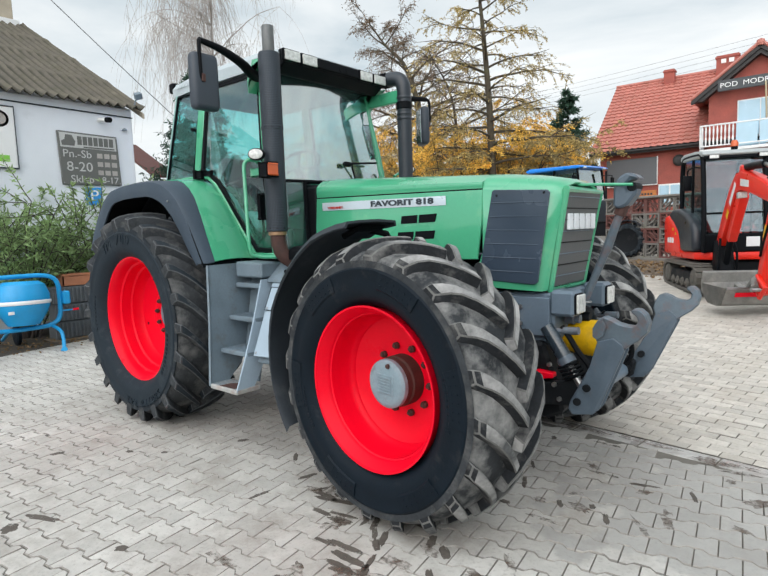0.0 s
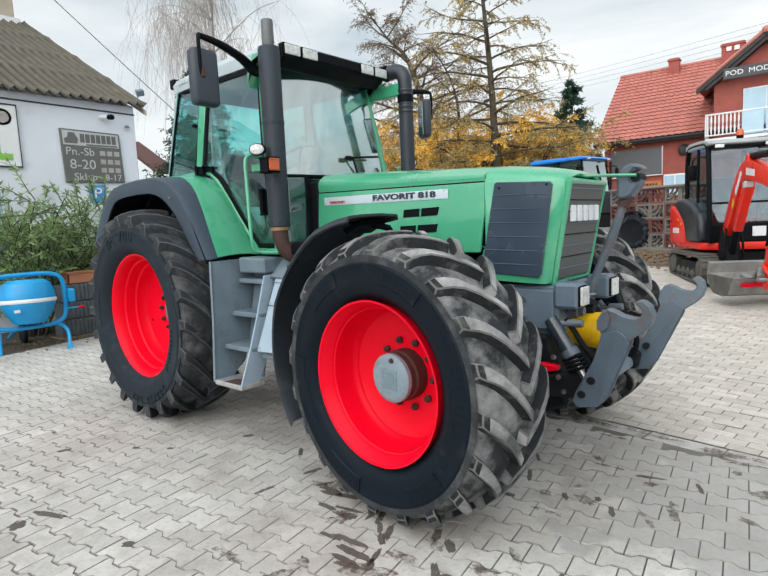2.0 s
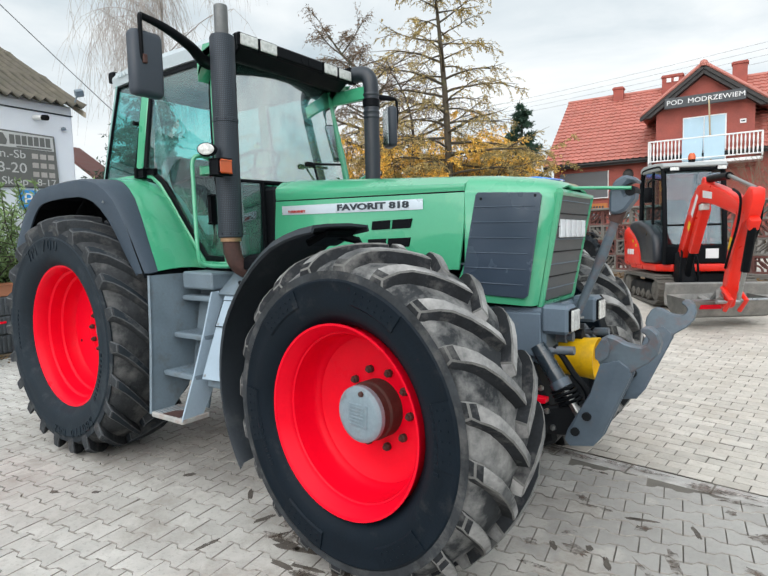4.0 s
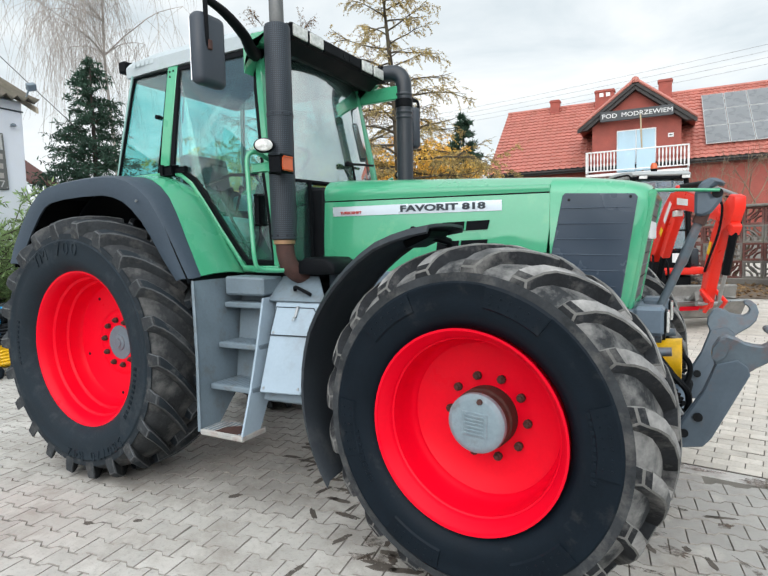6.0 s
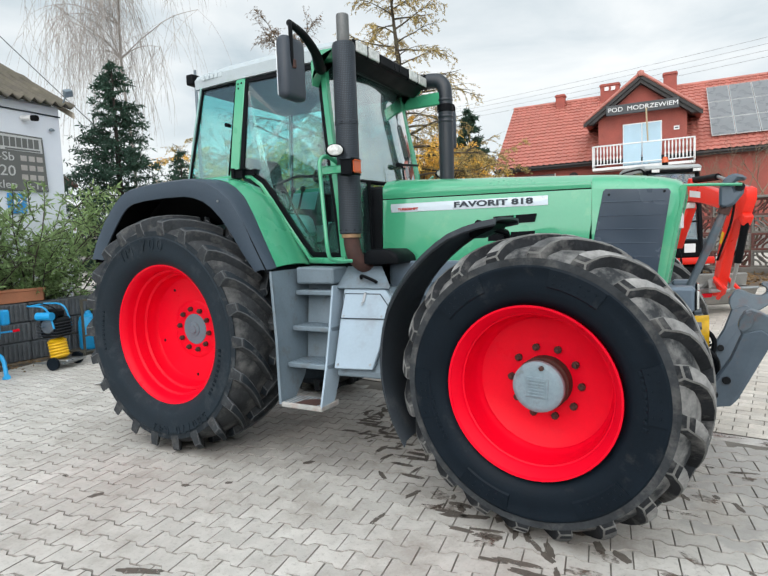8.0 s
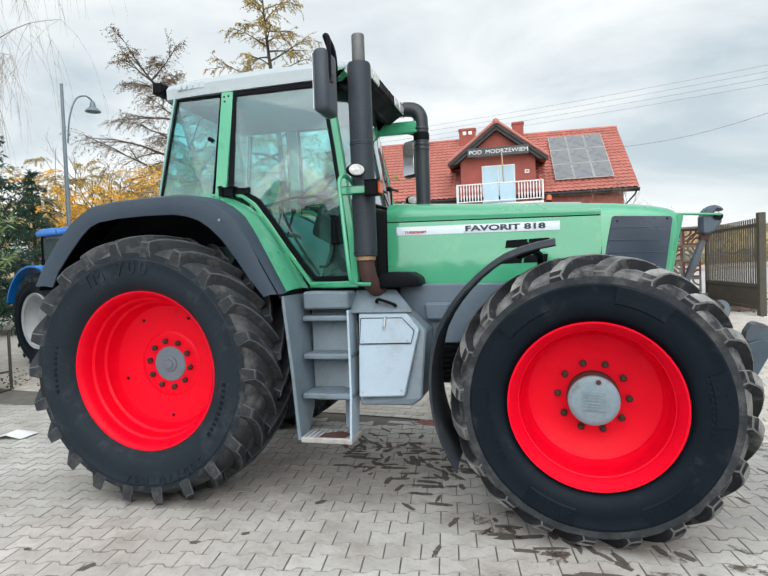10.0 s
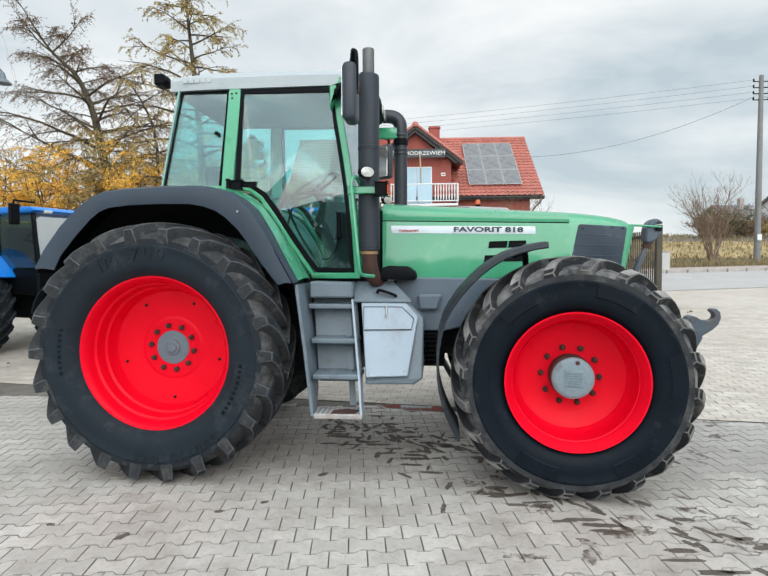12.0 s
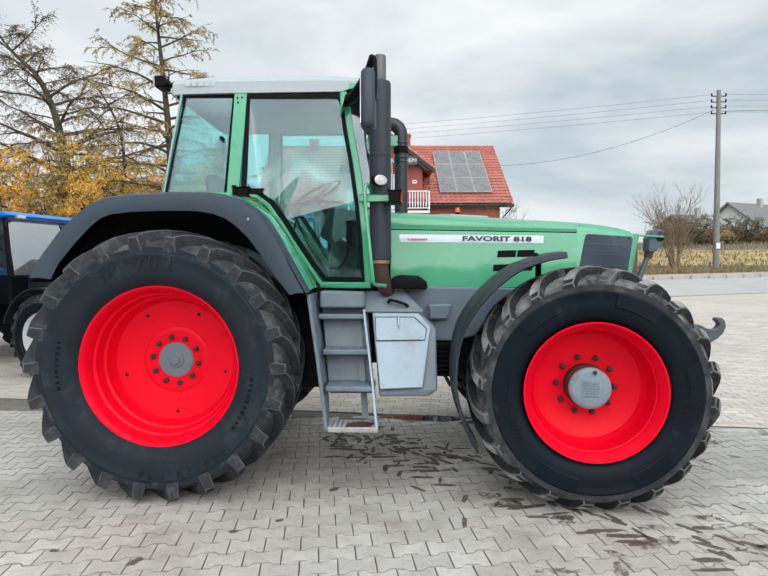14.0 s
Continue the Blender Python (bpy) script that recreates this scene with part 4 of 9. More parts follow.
def wheel(name, at, turn, outer, R, W, flange, dish, lugs, spin, parent, label, tread, lug_h, fat):
    """A wheel about y; outer is -1 for the right side. dish is a (radius, along) outline from the flange to the hub."""
    rim = lathe([(r, t * -outer) for r, t in dish], 64)
    ob = part(name, rim, RED_RIM, parent, label, smooth=30)
    ob.matrix_basis = pose(*at, 0, 0, turn) @ pose(0, 0, 0, 0, spin, 0)
    flat = ob.matrix_basis
    inv = flat.inverted()

    def settle(bm, m=Matrix.Identity(4)):
        """Presses flat what would stand in the ground; tells whether anything was pressed."""
        hit, back = False, (flat @ m).inverted()
        for v in bm.verts:
            p = flat @ m @ v.co
            if p.z < 0.004:
                p.z = 0.004
                v.co = back @ p
                hit = True
        return hit

    ty = tyre_mesh(R, W, flange - 0.012, lugs, lug_h, with_lugs=False)
    settle(ty)
    part("tyre", ty, [tread[5], LUG_FLANK if fat > 1.11 else tread[0], tread[2]], ob, "black rubber tyre with dusty sidewall", smooth=28)
    rnd = random.Random(lugs)
    kinds = {}
    for side in (-1, 1):
        for k in range(lugs):
            m = Matrix.Rotation(2 * math.pi * (k + (0.5 if side > 0 else 0.0)) / lugs, 4, "Y")
            key = (side, rnd.randint(0, 2))
            lb = lug_mesh(R, W, lug_h, side, 0.93 + 0.035 * key[1], fat=fat, flush=fat > 1.11)
            if settle(lb, m) or key not in kinds:
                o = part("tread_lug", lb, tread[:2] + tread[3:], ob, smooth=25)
                if not any((flat @ m @ v.co).z < 0.006 for v in o.data.vertices):
                    kinds[key] = o.data
            else:
                lb.free()
                o = new("tread_lug", kinds[key])
                o.parent = ob
            o.matrix_basis = m
    # stepped pads of the shoulder ring, with rows of small studs
    if fat > 1.11:
        for k in range(6):
            a0, a1 = radians(k * 60 + 8), radians(k * 60 + 34)
            grid = [[(rr * math.sin(a), outer * yy, rr * math.cos(a)) for a in [a0 + (a1 - a0) * j / 8 for j in range(9)]] for rr, yy in ((R - 0.257, 0.4995 * W), (R - 0.249, 0.513 * W), (R - 0.167, 0.511 * W), (R - 0.155, 0.498 * W))]
            pad = part("sidewall_pad", quadpatch(grid, 0.006), RUBBER, ob, smooth=20)
            for j in range(12):
                a = a0 + (a1 - a0) * (j // 2 + 0.7) / 6.6
                rr = R - (0.230 if j % 2 else 0.197)
                part("stud", box(-0.004, 0.004, -0.003, 0.003, -0.004, 0.004, 0.0015), RUBBER, pad).matrix_basis = Matrix.Rotation(a, 4, "Y") @ Matrix.Translation((0, outer * 0.513 * W, rr))
    # raised marks on the outer sidewall where the writing cannot be read
    rs = flange + 0.26 * (R - 0.052 - flange)
    for base, count in ((70, 9), (235, 8)) if fat > 1.11 else ((88, 10), (250, 9)):
        for k in range(count):
            wd = 0.018 if k % 3 else 0.026
            o = part("sidewall_mark", box(-wd / 2, wd / 2, -0.004, 0.003, -0.013, 0.013, 0.002), RUBBER, ob)
            o.matrix_basis = Matrix.Rotation(radians(base + k * 3.4) * -outer, 4, "Y") @ Matrix.Translation((0, outer * (0.4985 * W), rs + 0.02))
    if fat < 1.11 and outer < 0:
        # size and type moulded into the dusty sidewall, letter by letter
        for words, first, step, size, rr in (("TM 700", -29 - spin, 7.4, 0.13, R - 0.228), ("580/70 R42", 141 - spin, 5.2, 0.09, R - 0.20)):
            for k, ch in enumerate(words):
                if ch != " ":
                    a = radians(first + k * step)
                    lettering("sidewall_letter", ch, size, Matrix.Rotation(a, 4, "Y") @ facing(0, -0.5 * W - 0.0005, rr), RUBBER_DUSTY, ob, 0.012, 1.05)
    return ob


def bolts(ob, n, r, t, outer, size=0.017):
    me = None
    for k in range(n):
        a = 2 * math.pi * (k + 0.5) / n
        if me is None:
            b = lathe([(0.0, -0.034), (size * 0.55, -0.033), (size * 0.7, -0.024), (size, -0.02), (size, 0.0)], 8)
            o = part("wheel_bolt", b, RUST, ob, "dark rusty wheel nut", smooth=30)
            me = o.data
        else:
            o = new("wheel_bolt", me)
            o.parent = ob
            o["label"] = "dark rusty wheel nut"
        o.matrix_basis = Matrix.Translation((r * math.sin(a), t * -outer, r * math.cos(a))) @ (Matrix.Identity(4) if outer < 0 else Matrix.Rotation(math.pi, 4, "X"))


REAR_DISH = [(0.512, 0.27), (0.512, 0.0), (0.512, -0.195), (0.528, -0.207), (0.541, -0.213), (0.541, -0.221), (0.528, -0.219), (0.512, -0.203), (0.499, -0.168),
             (0.491, -0.128), (0.476, -0.116), (0.464, -0.040), (0.448, -0.028), (0.438, 0.034), (0.420, 0.060), (0.30, 0.078), (0.235, 0.085), (0.222, 0.079), (0.205, 0.079), (0.12, 0.080), (0.0, 0.080)]
FRONT_DISH = [(0.420, 0.25), (0.420, 0.0), (0.420, -0.222), (0.435, -0.236), (0.445, -0.244), (0.445, -0.252), (0.434, -0.250), (0.429, -0.239), (0.419, -0.230), (0.410, -0.204), (0.402, -0.196), (0.396, -0.176), (0.389, -0.170),
              (0.384, -0.110), (0.377, -0.060), (0.365, -0.036), (0.357, -0.028), (0.351, -0.014), (0.327, 0.002), (0.26, 0.026), (0.205, 0.034), (0.12, 0.034), (0.0, 0.034)]
STEER = -4.0
for side, word in ((-1, "right"), (1, "left")):
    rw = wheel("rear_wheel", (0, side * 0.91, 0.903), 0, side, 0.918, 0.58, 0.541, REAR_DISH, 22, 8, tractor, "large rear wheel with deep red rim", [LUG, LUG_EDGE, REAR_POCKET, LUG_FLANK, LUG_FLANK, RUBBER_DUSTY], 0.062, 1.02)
    hub = lathe([(0.0, 0.052), (0.03, 0.052), (0.036, 0.060), (0.055, 0.064), (0.06, 0.072), (0.122, 0.076), (0.128, 0.084), (0.128, 0.10)], 40)
    if side > 0:
        hub = moved(hub, Matrix.Diagonal((1, -1, 1, 1)))
    part("hub_disc", hub, REAR_HUB, rw, "grey painted axle hub", smooth=30)
    bolts(rw, 10, 0.165, 0.079, side, 0.020)
    for a in (20, 95, 170, 245, 320):
        part("rim_hole", moved(lathe([(0.0, 0.0), (0.012, 0.001), (0.012, 0.004)], 10), Matrix.Translation((0.37 * math.sin(radians(a)), 0.0645 * -side if side < 0 else -0.0645, 0.37 * math.cos(radians(a))))), SHADE, rw, "dark hole in the rim")
    fw = wheel("front_wheel", (2.845, side * 1.025, 0.772), STEER, side, 0.800, 0.54, 0.445, FRONT_DISH, 20, 3, tractor, "front wheel with red rim and steered tyre", [LUG_DUST, LUG_DUST_EDGE, POCKET, LUG_SHADED_FLANK, LUG_SHADED_FLANK, RUBBER], 0.058, 1.12)
    barrel = lathe([(0.142, 0.035), (0.142, -0.04), (0.134, -0.05), (0.132, -0.100)], 40)
    cap = lathe([(0.0, -0.124), (0.105, -0.124), (0.122, -0.120), (0.134, -0.110), (0.136, -0.088), (0.13, -0.085)], 40)
    if side > 0:
        barrel, cap = (moved(b, Matrix.Diagonal((1, -1, 1, 1))) for b in (barrel, cap))
    part("hub_barrel", barrel, RUST, fw, "rust-brown hub drum", smooth=30)
    part("hub_cap", cap, HUB_GREY, fw, "grey worn planetary hub cap", smooth=30)
    bolts(fw, 10, 0.19, 0.034, side, 0.020)
    crest = part("cap_plate", box(-0.06, 0.06, -0.1285, -0.122, -0.055, 0.055, 0.003) if side < 0 else box(-0.06, 0.06, 0.122, 0.1285, -0.055, 0.055, 0.003), HUB_GREY, fw)
    for k in range(6):
        part("cap_mark", box(-0.045, 0.045, side * 0.1315 - 0.003, side * 0.1315, -0.045 + k * 0.016, -0.038 + k * 0.016, 0.001), HUB_GREY, fw)
    part("filler_plug", lathe([(0, -0.012), (0.012, -0.011), (0.014, 0.0)], 8), RUST, fw, "rusty filler plug").matrix_basis = Matrix.Translation((0.02, side * 0.124 if side < 0 else 0.136, 0.105))


# -- chassis and axles
part("engine_block", box(0.35, 3.30, -0.24, 0.24, 0.78, 1.36, 0.04), SHADE, tractor, "dark engine and gearbox housing")
part("gearbox_side", box(0.45, 1.35, -0.36, 0.36, 0.60, 1.30, 0.05), SHADE, tractor)
part("rear_axle", tube([(0, -0.80, 0.90), (0, 0.80, 0.90)], 0.16, 20), SHADE, tractor, smooth=30)
part("front_axle", slab([(-0.80, 0.70), (-0.80, 0.86), (-0.30, 0.78), (0.30, 0.78), (0.80, 0.86), (0.80, 0.70), (0.25, 0.50), (-0.25, 0.50)], 2.70, 2.98, 0.03, axis="x"), SHADE, tractor)
for s in (-1, 1):
    part("steering_knuckle", tube([(2.845, s * 0.70, 0.55), (2.845, s * 0.70, 1.0)], 0.10, 14), SHADE, tractor, smooth=30)
    part("side_panel", slab([(1.63, 1.415), (2.62, 1.40), (2.45, 1.10), (2.02, 1.00), (1.80, 1.00), (1.64, 1.15)], s * 0.50, s * 0.40, 0.01), FRAME_GREY, tractor)
    part("panel_box", slab([(1.81, 1.285), (2.0, 1.285), (1.965, 1.165), (1.825, 1.165)], s * 0.50, s * 0.56, 0.015), FRAME_GREY, tractor)
    part("cooler_ribs", box(1.86, 2.02, s * 0.40, s * 0.46, 0.72, 0.99, 0.004), SHADE, tractor)
    for k in range(7):
        part("rib", box(1.86, 2.02, s * 0.455, s * 0.50, 0.735 + k * 0.036, 0.748 + k * 0.036, 0.003), BLACK, tractor)


# -- rear fenders: grey outer shell, green inner strip
F_OUT = [(-0.905, 1.495), (-0.83, 1.63), (-0.70, 1.80), (-0.57, 1.925), (-0.47, 1.995), (-0.37, 2.035), (-0.20, 2.055), (0.05, 2.066), (0.28, 2.066), (0.40, 2.055),
         (0.50, 2.028), (0.60, 1.975), (0.69, 1.90), (0.78, 1.765), (0.87, 1.60), (0.985, 1.392)]
F_IN = [(-0.745, 1.495), (-0.69, 1.60), (-0.58, 1.73), (-0.47, 1.845), (-0.40, 1.90), (-0.33, 1.928), (-0.18, 1.945), (0.05, 1.952), (0.26, 1.948), (0.36, 1.930),
        (0.44, 1.90), (0.51, 1.85), (0.59, 1.77), (0.67, 1.66), (0.76, 1.52), (0.860, 1.386)]
for s in (-1, 1):
    rows = [[(x, s * (1.085 - 0.05 * max(0, i - 9) / 6), z - 0.012) for i, (x, z) in enumerate(F_IN)],
            [(x * 0.6 + a * 0.4, s * (1.10 - 0.05 * max(0, i - 9) / 6), z * 0.6 + b * 0.4) for i, ((x, z), (a, b)) in enumerate(zip(F_IN, F_OUT))],
            [(x * 0.12 + a * 0.88, s * (1.09 - 0.05 * max(0, i - 9) / 6), z * 0.12 + b * 0.88) for i, ((x, z), (a, b)) in enumerate(zip(F_IN, F_OUT))],
            [(a, s * (1.06 - 0.05 * max(0, i - 9) / 6), b) for i, (a, b) in enumerate(F_OUT)],
            [(a, s * (0.86 + 0.09 * max(0, i - 8) / 7), b + 0.008) for i, (a, b) in enumerate(F_OUT)]]
    part("rear_fender", quadpatch(rows, 0.016), FENDER, tractor, "dark grey plastic rear mudguard", smooth=32)
    strip = [(a, b) for a, b in F_OUT[5:]]
    part("fender_skirt", quadpatch([[(a + 0.004 * j * (4 - j), s * ((0.665 - 0.01 * i) * (1 - f) + f * (0.86 + 0.09 * max(0, i - 3) / 7)), b + 0.012 + 0.004 * j * (4 - j)) for i, (a, b) in enumerate(strip)] for j, f in ((0, 1.0), (1, 0.75), (2, 0.5), (3, 0.25), (4, 0.0))], 0.012),
         GREEN, tractor, "glossy green inner mudguard", smooth=40)
    part("inner_guard", quadpatch([[(a, s * 0.70, b - 0.01) for a, b in F_OUT], [(a * 0.85 + 0.02, s * 0.62, 0.9 + (b - 0.9) * 0.72) for a, b in F_OUT]], 0.01), BLACK, tractor)
    part("under_guard", quadpatch([[(a, s * 0.70, b - 0.03) for a, b in F_OUT], [(a, s * 1.05, b - 0.03) for a, b in F_OUT]], 0.006), BLACK, tractor)
    part("guard_bolt", lathe([(0.0, 0), (0.008, 0.001), (0.009, 0.008)], 8, bm=None), STEEL, tractor).matrix_basis = pose(0.60, s * 1.098, 1.88)

# -- bonnet
HX = [1.53, 1.9, 2.3, 2.7, 2.985]


def hood_row(x, top, half, low):
    z1, z2 = low + 0.32 * (top - low), max(top - 0.075, low + 0.64 * (top - low))
    z3 = max(top - 0.02, z2 + 0.25 * (top - z2))
    side = [(-half, low), (-half - 0.004, z1), (-half, z2), (-half + 0.02, z3), (-half + 0.07, top + 0.012), (-half * 0.4, top + 0.035)]
    return [(x, y, z) for y, z in side] + [(x, -y, z) for y, z in side[::-1]]


hood_top = lambda x: 1.985 - 0.088 * (x - 1.53) / 1.46
hood_seam = lambda x: 1.861 - 0.0196 * (x - 1.53)
upper = quadpatch([[q for q in hood_row(x, hood_top(x), 0.365 - 0.01 * (x - 1.53), hood_seam(x) + 0.004)] for x in HX], 0.012)
part("bonnet_lid", upper, GREEN, tractor, "green bonnet lid with a dark seam", smooth=40)
for s in (-1, 1):
    part("bonnet_side", quadpatch([[(x, s * (0.368 - 0.01 * (x - 1.53)), hood_seam(x) - 0.004), (x, s * (0.386 - 0.012 * (x - 1.53)), 1.64), (x - 0.02 * (x - 1.53), s * (0.392 - 0.012 * (x - 1.53)), 1.405)] for x in HX], 0.014),
         GREEN, tractor, "green bonnet side panel", smooth=40)
    part("bonnet_seam", tube([(1.53, s * 0.362, 1.861), (2.98, s * 0.348, 1.8326)], 0.006, 6), BLACK, tractor)
    # stripe label with the model's name
    ya = lambda x: 0.3775 - 0.0115 * (x - 1.53)
    zt = lambda x: 1.822 - 0.0126 * (x - 1.60)
    part("name_stripe", quadpatch([[(x, s * (ya(x) + 0.002), zt(x)), (x, s * (ya(x) + 0.003), zt(x) - 0.03), (x, s * (ya(x) + 0.003), zt(x) - 0.06)] for x in (1.60, 2.0, 2.4, 2.725)], 0.002), STRIPE, tractor, "silver-white name stripe")
    r = (1, 0.0115, -0.0126) if s < 0 else (-1, 0.0115, 0.0126)
    lettering("model_lettering", "FAVORIT 818", 0.052, facing(2.36, s * 0.3735, 1.783, r), INK, tractor, 0.003, 1.80, bold=0.0020)
    lettering("gear_lettering", "TURBOSHIFT", 0.022, facing(1.74, s * 0.3825, 1.779, r), REDINK, tractor, 0.003, 1.25, bold=0.0008)
    for z0, x0, x1 in ((1.692, 2.37, 2.655), (1.583, 2.335, 2.645)):
        part("vent_slot", slab([(x0, z0), (x1, z0 + 0.006), (x1 - 0.012, z0 - 0.047), (x0 - 0.008, z0 - 0.053)], s * 0.364, s * 0.380, 0.002), BLACK, tractor, "dark bonnet air slot")
        part("slot_bar", slab([(x0 + 0.14, z0 + 0.003), (x0 + 0.152, z0 + 0.003), (x0 + 0.145, z0 - 0.05), (x0 + 0.133, z0 - 0.05)], s * 0.378, s * 0.3835, 0.001), GREEN, tractor)

# -- bonnet nose with side and front grilles
nose_rows = [hood_row(2.985, 1.897, 0.352, 1.235), hood_row(3.10, 1.888, 0.350, 1.228), hood_row(3.25, 1.870, 0.345, 1.222), hood_row(3.36, 1.852, 0.338, 1.218),
             hood_row(3.44, 1.832, 0.318, 1.215), hood_row(3.475, 1.812, 0.285, 1.22)]
nose_rows[0][0], nose_rows[0][-1] = (2.90, -0.352, 1.24), (2.90, 0.352, 1.24)
lean = [0.0, 0.0, 0.02, 0.06, 0.085, 0.10]
nose_rows = [[(x - k * max(0.0, (1.80 - z)) / 0.58 , y, z) for x, y, z in row] for row, k in zip(nose_rows, lean)]
part("nose", quadpatch(nose_rows, 0.014), GREEN, tractor, "green bonnet nose", smooth=40)
for s in (-1, 1):
    pane = [(3.067, 1.822), (3.405, 1.80), (3.418, 1.785), (3.345, 1.272), (3.325, 1.258), (2.965, 1.275), (2.955, 1.30), (3.052, 1.81)]
    g = part("side_grille", slab(pane, s * 0.343, s * 0.358, 0.003), GRILLE, tractor, "dark blue-grey side grille of fine mesh")
    for k in range(6):
        f = (k + 0.75) / 6.4
        z = 1.80 - 0.52 * f
        part("grille_ridge", tube([(3.058 - 0.098 * f, s * 0.358, z + 0.004), (3.398 - 0.088 * f, s * 0.356, z - 0.006)], 0.004, 6), GRILLE, g)
    for x in (3.085, 3.385):
        part("grille_screw", lathe([(0, -0.002), (0.008, -0.001), (0.009, 0.006)], 8), BLACK, g).matrix_basis = pose(x, s * 0.357, 1.785)
front = slab([(-0.255, 1.792), (0.255, 1.792), (0.262, 1.77), (0.245, 1.235), (-0.245, 1.235), (-0.262, 1.77)], -0.01, 0.012, 0.004, axis="x")
for v in front.verts:
    v.co.x += 3.478 - 0.105 * (1.80 - v.co.z) / 0.58
fg = part("front_grille", front, FRONT_GRILLE, tractor, "dark grey front grille")
part("grille_frame", tube([(3.478, -0.27, 1.80), (3.478, 0.27, 1.80), (3.374, 0.255, 1.22), (3.374, -0.255, 1.22), (3.478, -0.27, 1.80)], 0.022, 8), GREEN, tractor, smooth=40)
for k in range(8):
    z = 1.76 - k * 0.066
    part("grille_line", tube([(3.492 - 0.105 * (1.80 - z) / 0.58, -0.25, z), (3.492 - 0.105 * (1.80 - z) / 0.58, 0.25, z)], 0.0032, 6), FRAME_GREY if k in (0, 3, 5, 7) else BLACK, fg)
for k in range(5):
    # brand plate reduced to plain blocks
    y0 = -0.215 + k * 0.090
    part("badge_block", slab([(y0, 1.665), (y0 + 0.066, 1.665), (y0 + 0.062, 1.57), (y0 + 0.004, 1.57)], 3.455, 3.473, 0.004, axis="x"), WHITE, fg, "white badge block")

DARKRAM = material("dark_ram_paint", (0.022, 0.034, 0.045), 0.3, vary=0.2, scale=9, bump=0.001, coat=0.3)
CLAWM = material("worn_claw_steel", (0.10, 0.132, 0.160), 0.5, metal=0.2, vary=0.2, scale=9, bump=0.002, dirt=(0.16, 0.075, 0.055), dirt_amount=0.45, dirt_scale=12)
# -- front frame, lamps and three-point linkage
part("front_frame", slab([(2.95, 1.20), (3.42, 1.205), (3.42, 0.93), (3.30, 0.86), (2.95, 0.90)], -0.30, 0.30, 0.015), FRAME_GREY, tractor, "grey front frame casting")
part("frame_plate", box(3.05, 3.40, -0.325, -0.30, 0.95, 1.18, 0.006), FRAME_GREY, tractor)
for z in (1.12, 1.02):
    part("frame_bolt", lathe([(0, -0.012), (0.014, -0.010), (0.016, 0)], 6), STEEL, tractor).matrix_basis = pose(3.22, -0.326, z)
for s in (-1, 1):
    hl = part("headlight", box(3.40, 3.545, s * 0.25 - 0.075, s * 0.25 + 0.075, 1.075, 1.225, 0.018), FRAME_GREY, tractor, "grey headlight housing")
    part("lamp_rim", box(3.535, 3.556, s * 0.25 - 0.062, s * 0.25 + 0.062, 1.088, 1.208, 0.012), BLACK, hl)
    part("lens", box(3.552, 3.566, s * 0.25 - 0.056, s * 0.25 + 0.056, 1.094, 1.202, 0.014, seg=2), LENS, hl, "clear headlight lens")
    # lower arm with claw hook
    arm = [(3.585, 0.605), (3.61, 0.575), (3.72, 0.595), (3.755, 0.64), (3.895, 0.965), (3.885, 1.0), (3.845, 1.03), (3.765, 1.005), (3.715, 0.86), (3.60, 0.655)]
    la = part("lift_arm", slab(arm, s * 0.415, s * 0.432, 0.004), ARM_GREY, tractor, "grey steel lift arm with claw hook")
    part("arm_plate", slab(arm, s * 0.485, s * 0.502, 0.004), ARM_GREY, la)
    part("arm_web", slab([(3.62, 0.585), (3.715, 0.602), (3.747, 0.645), (3.885, 0.965), (3.872, 0.975), (3.732, 0.65), (3.705, 0.618), (3.62, 0.60)], s * 0.43, s * 0.487, 0.003), ARM_GREY, la)
    claw = [(3.765, 0.985), (3.745, 1.04), (3.75, 1.08), (3.775, 1.125), (3.80, 1.138), (3.842, 1.124), (3.868, 1.108), (3.90, 1.10), (3.935, 1.098), (3.958, 1.112), (3.966, 1.135), (3.952, 1.155), (3.932, 1.168), (3.94, 1.186),
            (3.972, 1.188), (4.0, 1.162), (4.012, 1.12), (4.0, 1.07), (3.965, 1.03), (3.915, 0.995), (3.87, 0.955), (3.80, 0.95)]
    part("claw_hook", slab(claw, s * 0.425, s * 0.492, 0.006), CLAWM, la, "claw hook with rusty edges")
    part("claw_pad", slab([(3.745, 1.03), (3.748, 1.075), (3.775, 1.118), (3.80, 1.128), (3.815, 1.09), (3.80, 1.04), (3.765, 1.015)], s * 0.495, s * 0.507, 0.003), CLAWM, la, "worn catch plate with rust")
    part("pivot_pin", tube([(3.697, s * 0.40, 0.742), (3.697, s * 0.522, 0.742)], 0.021, 10), SHADE, la, smooth=30)
    part("pivot_pin", tube([(3.64, s * 0.34, 0.655), (3.64, s * 0.522, 0.655)], 0.021, 10), SHADE, la, smooth=30)
    for piece in [la] + list(la.children):
        for v in piece.data.vertices:
            v.co.y += s * 0.21 * max(0.0, v.co.z - 0.66)
    part("lift_ram", tube([(3.40, s * 0.36, 1.02), (3.437, s * 0.365, 0.966), (3.530, s * 0.38, 0.836)], 0.043, 16, radii=[0.038, 0.043, 0.043]), DARKRAM, tractor, "dark hydraulic lift cylinder", smooth=30)
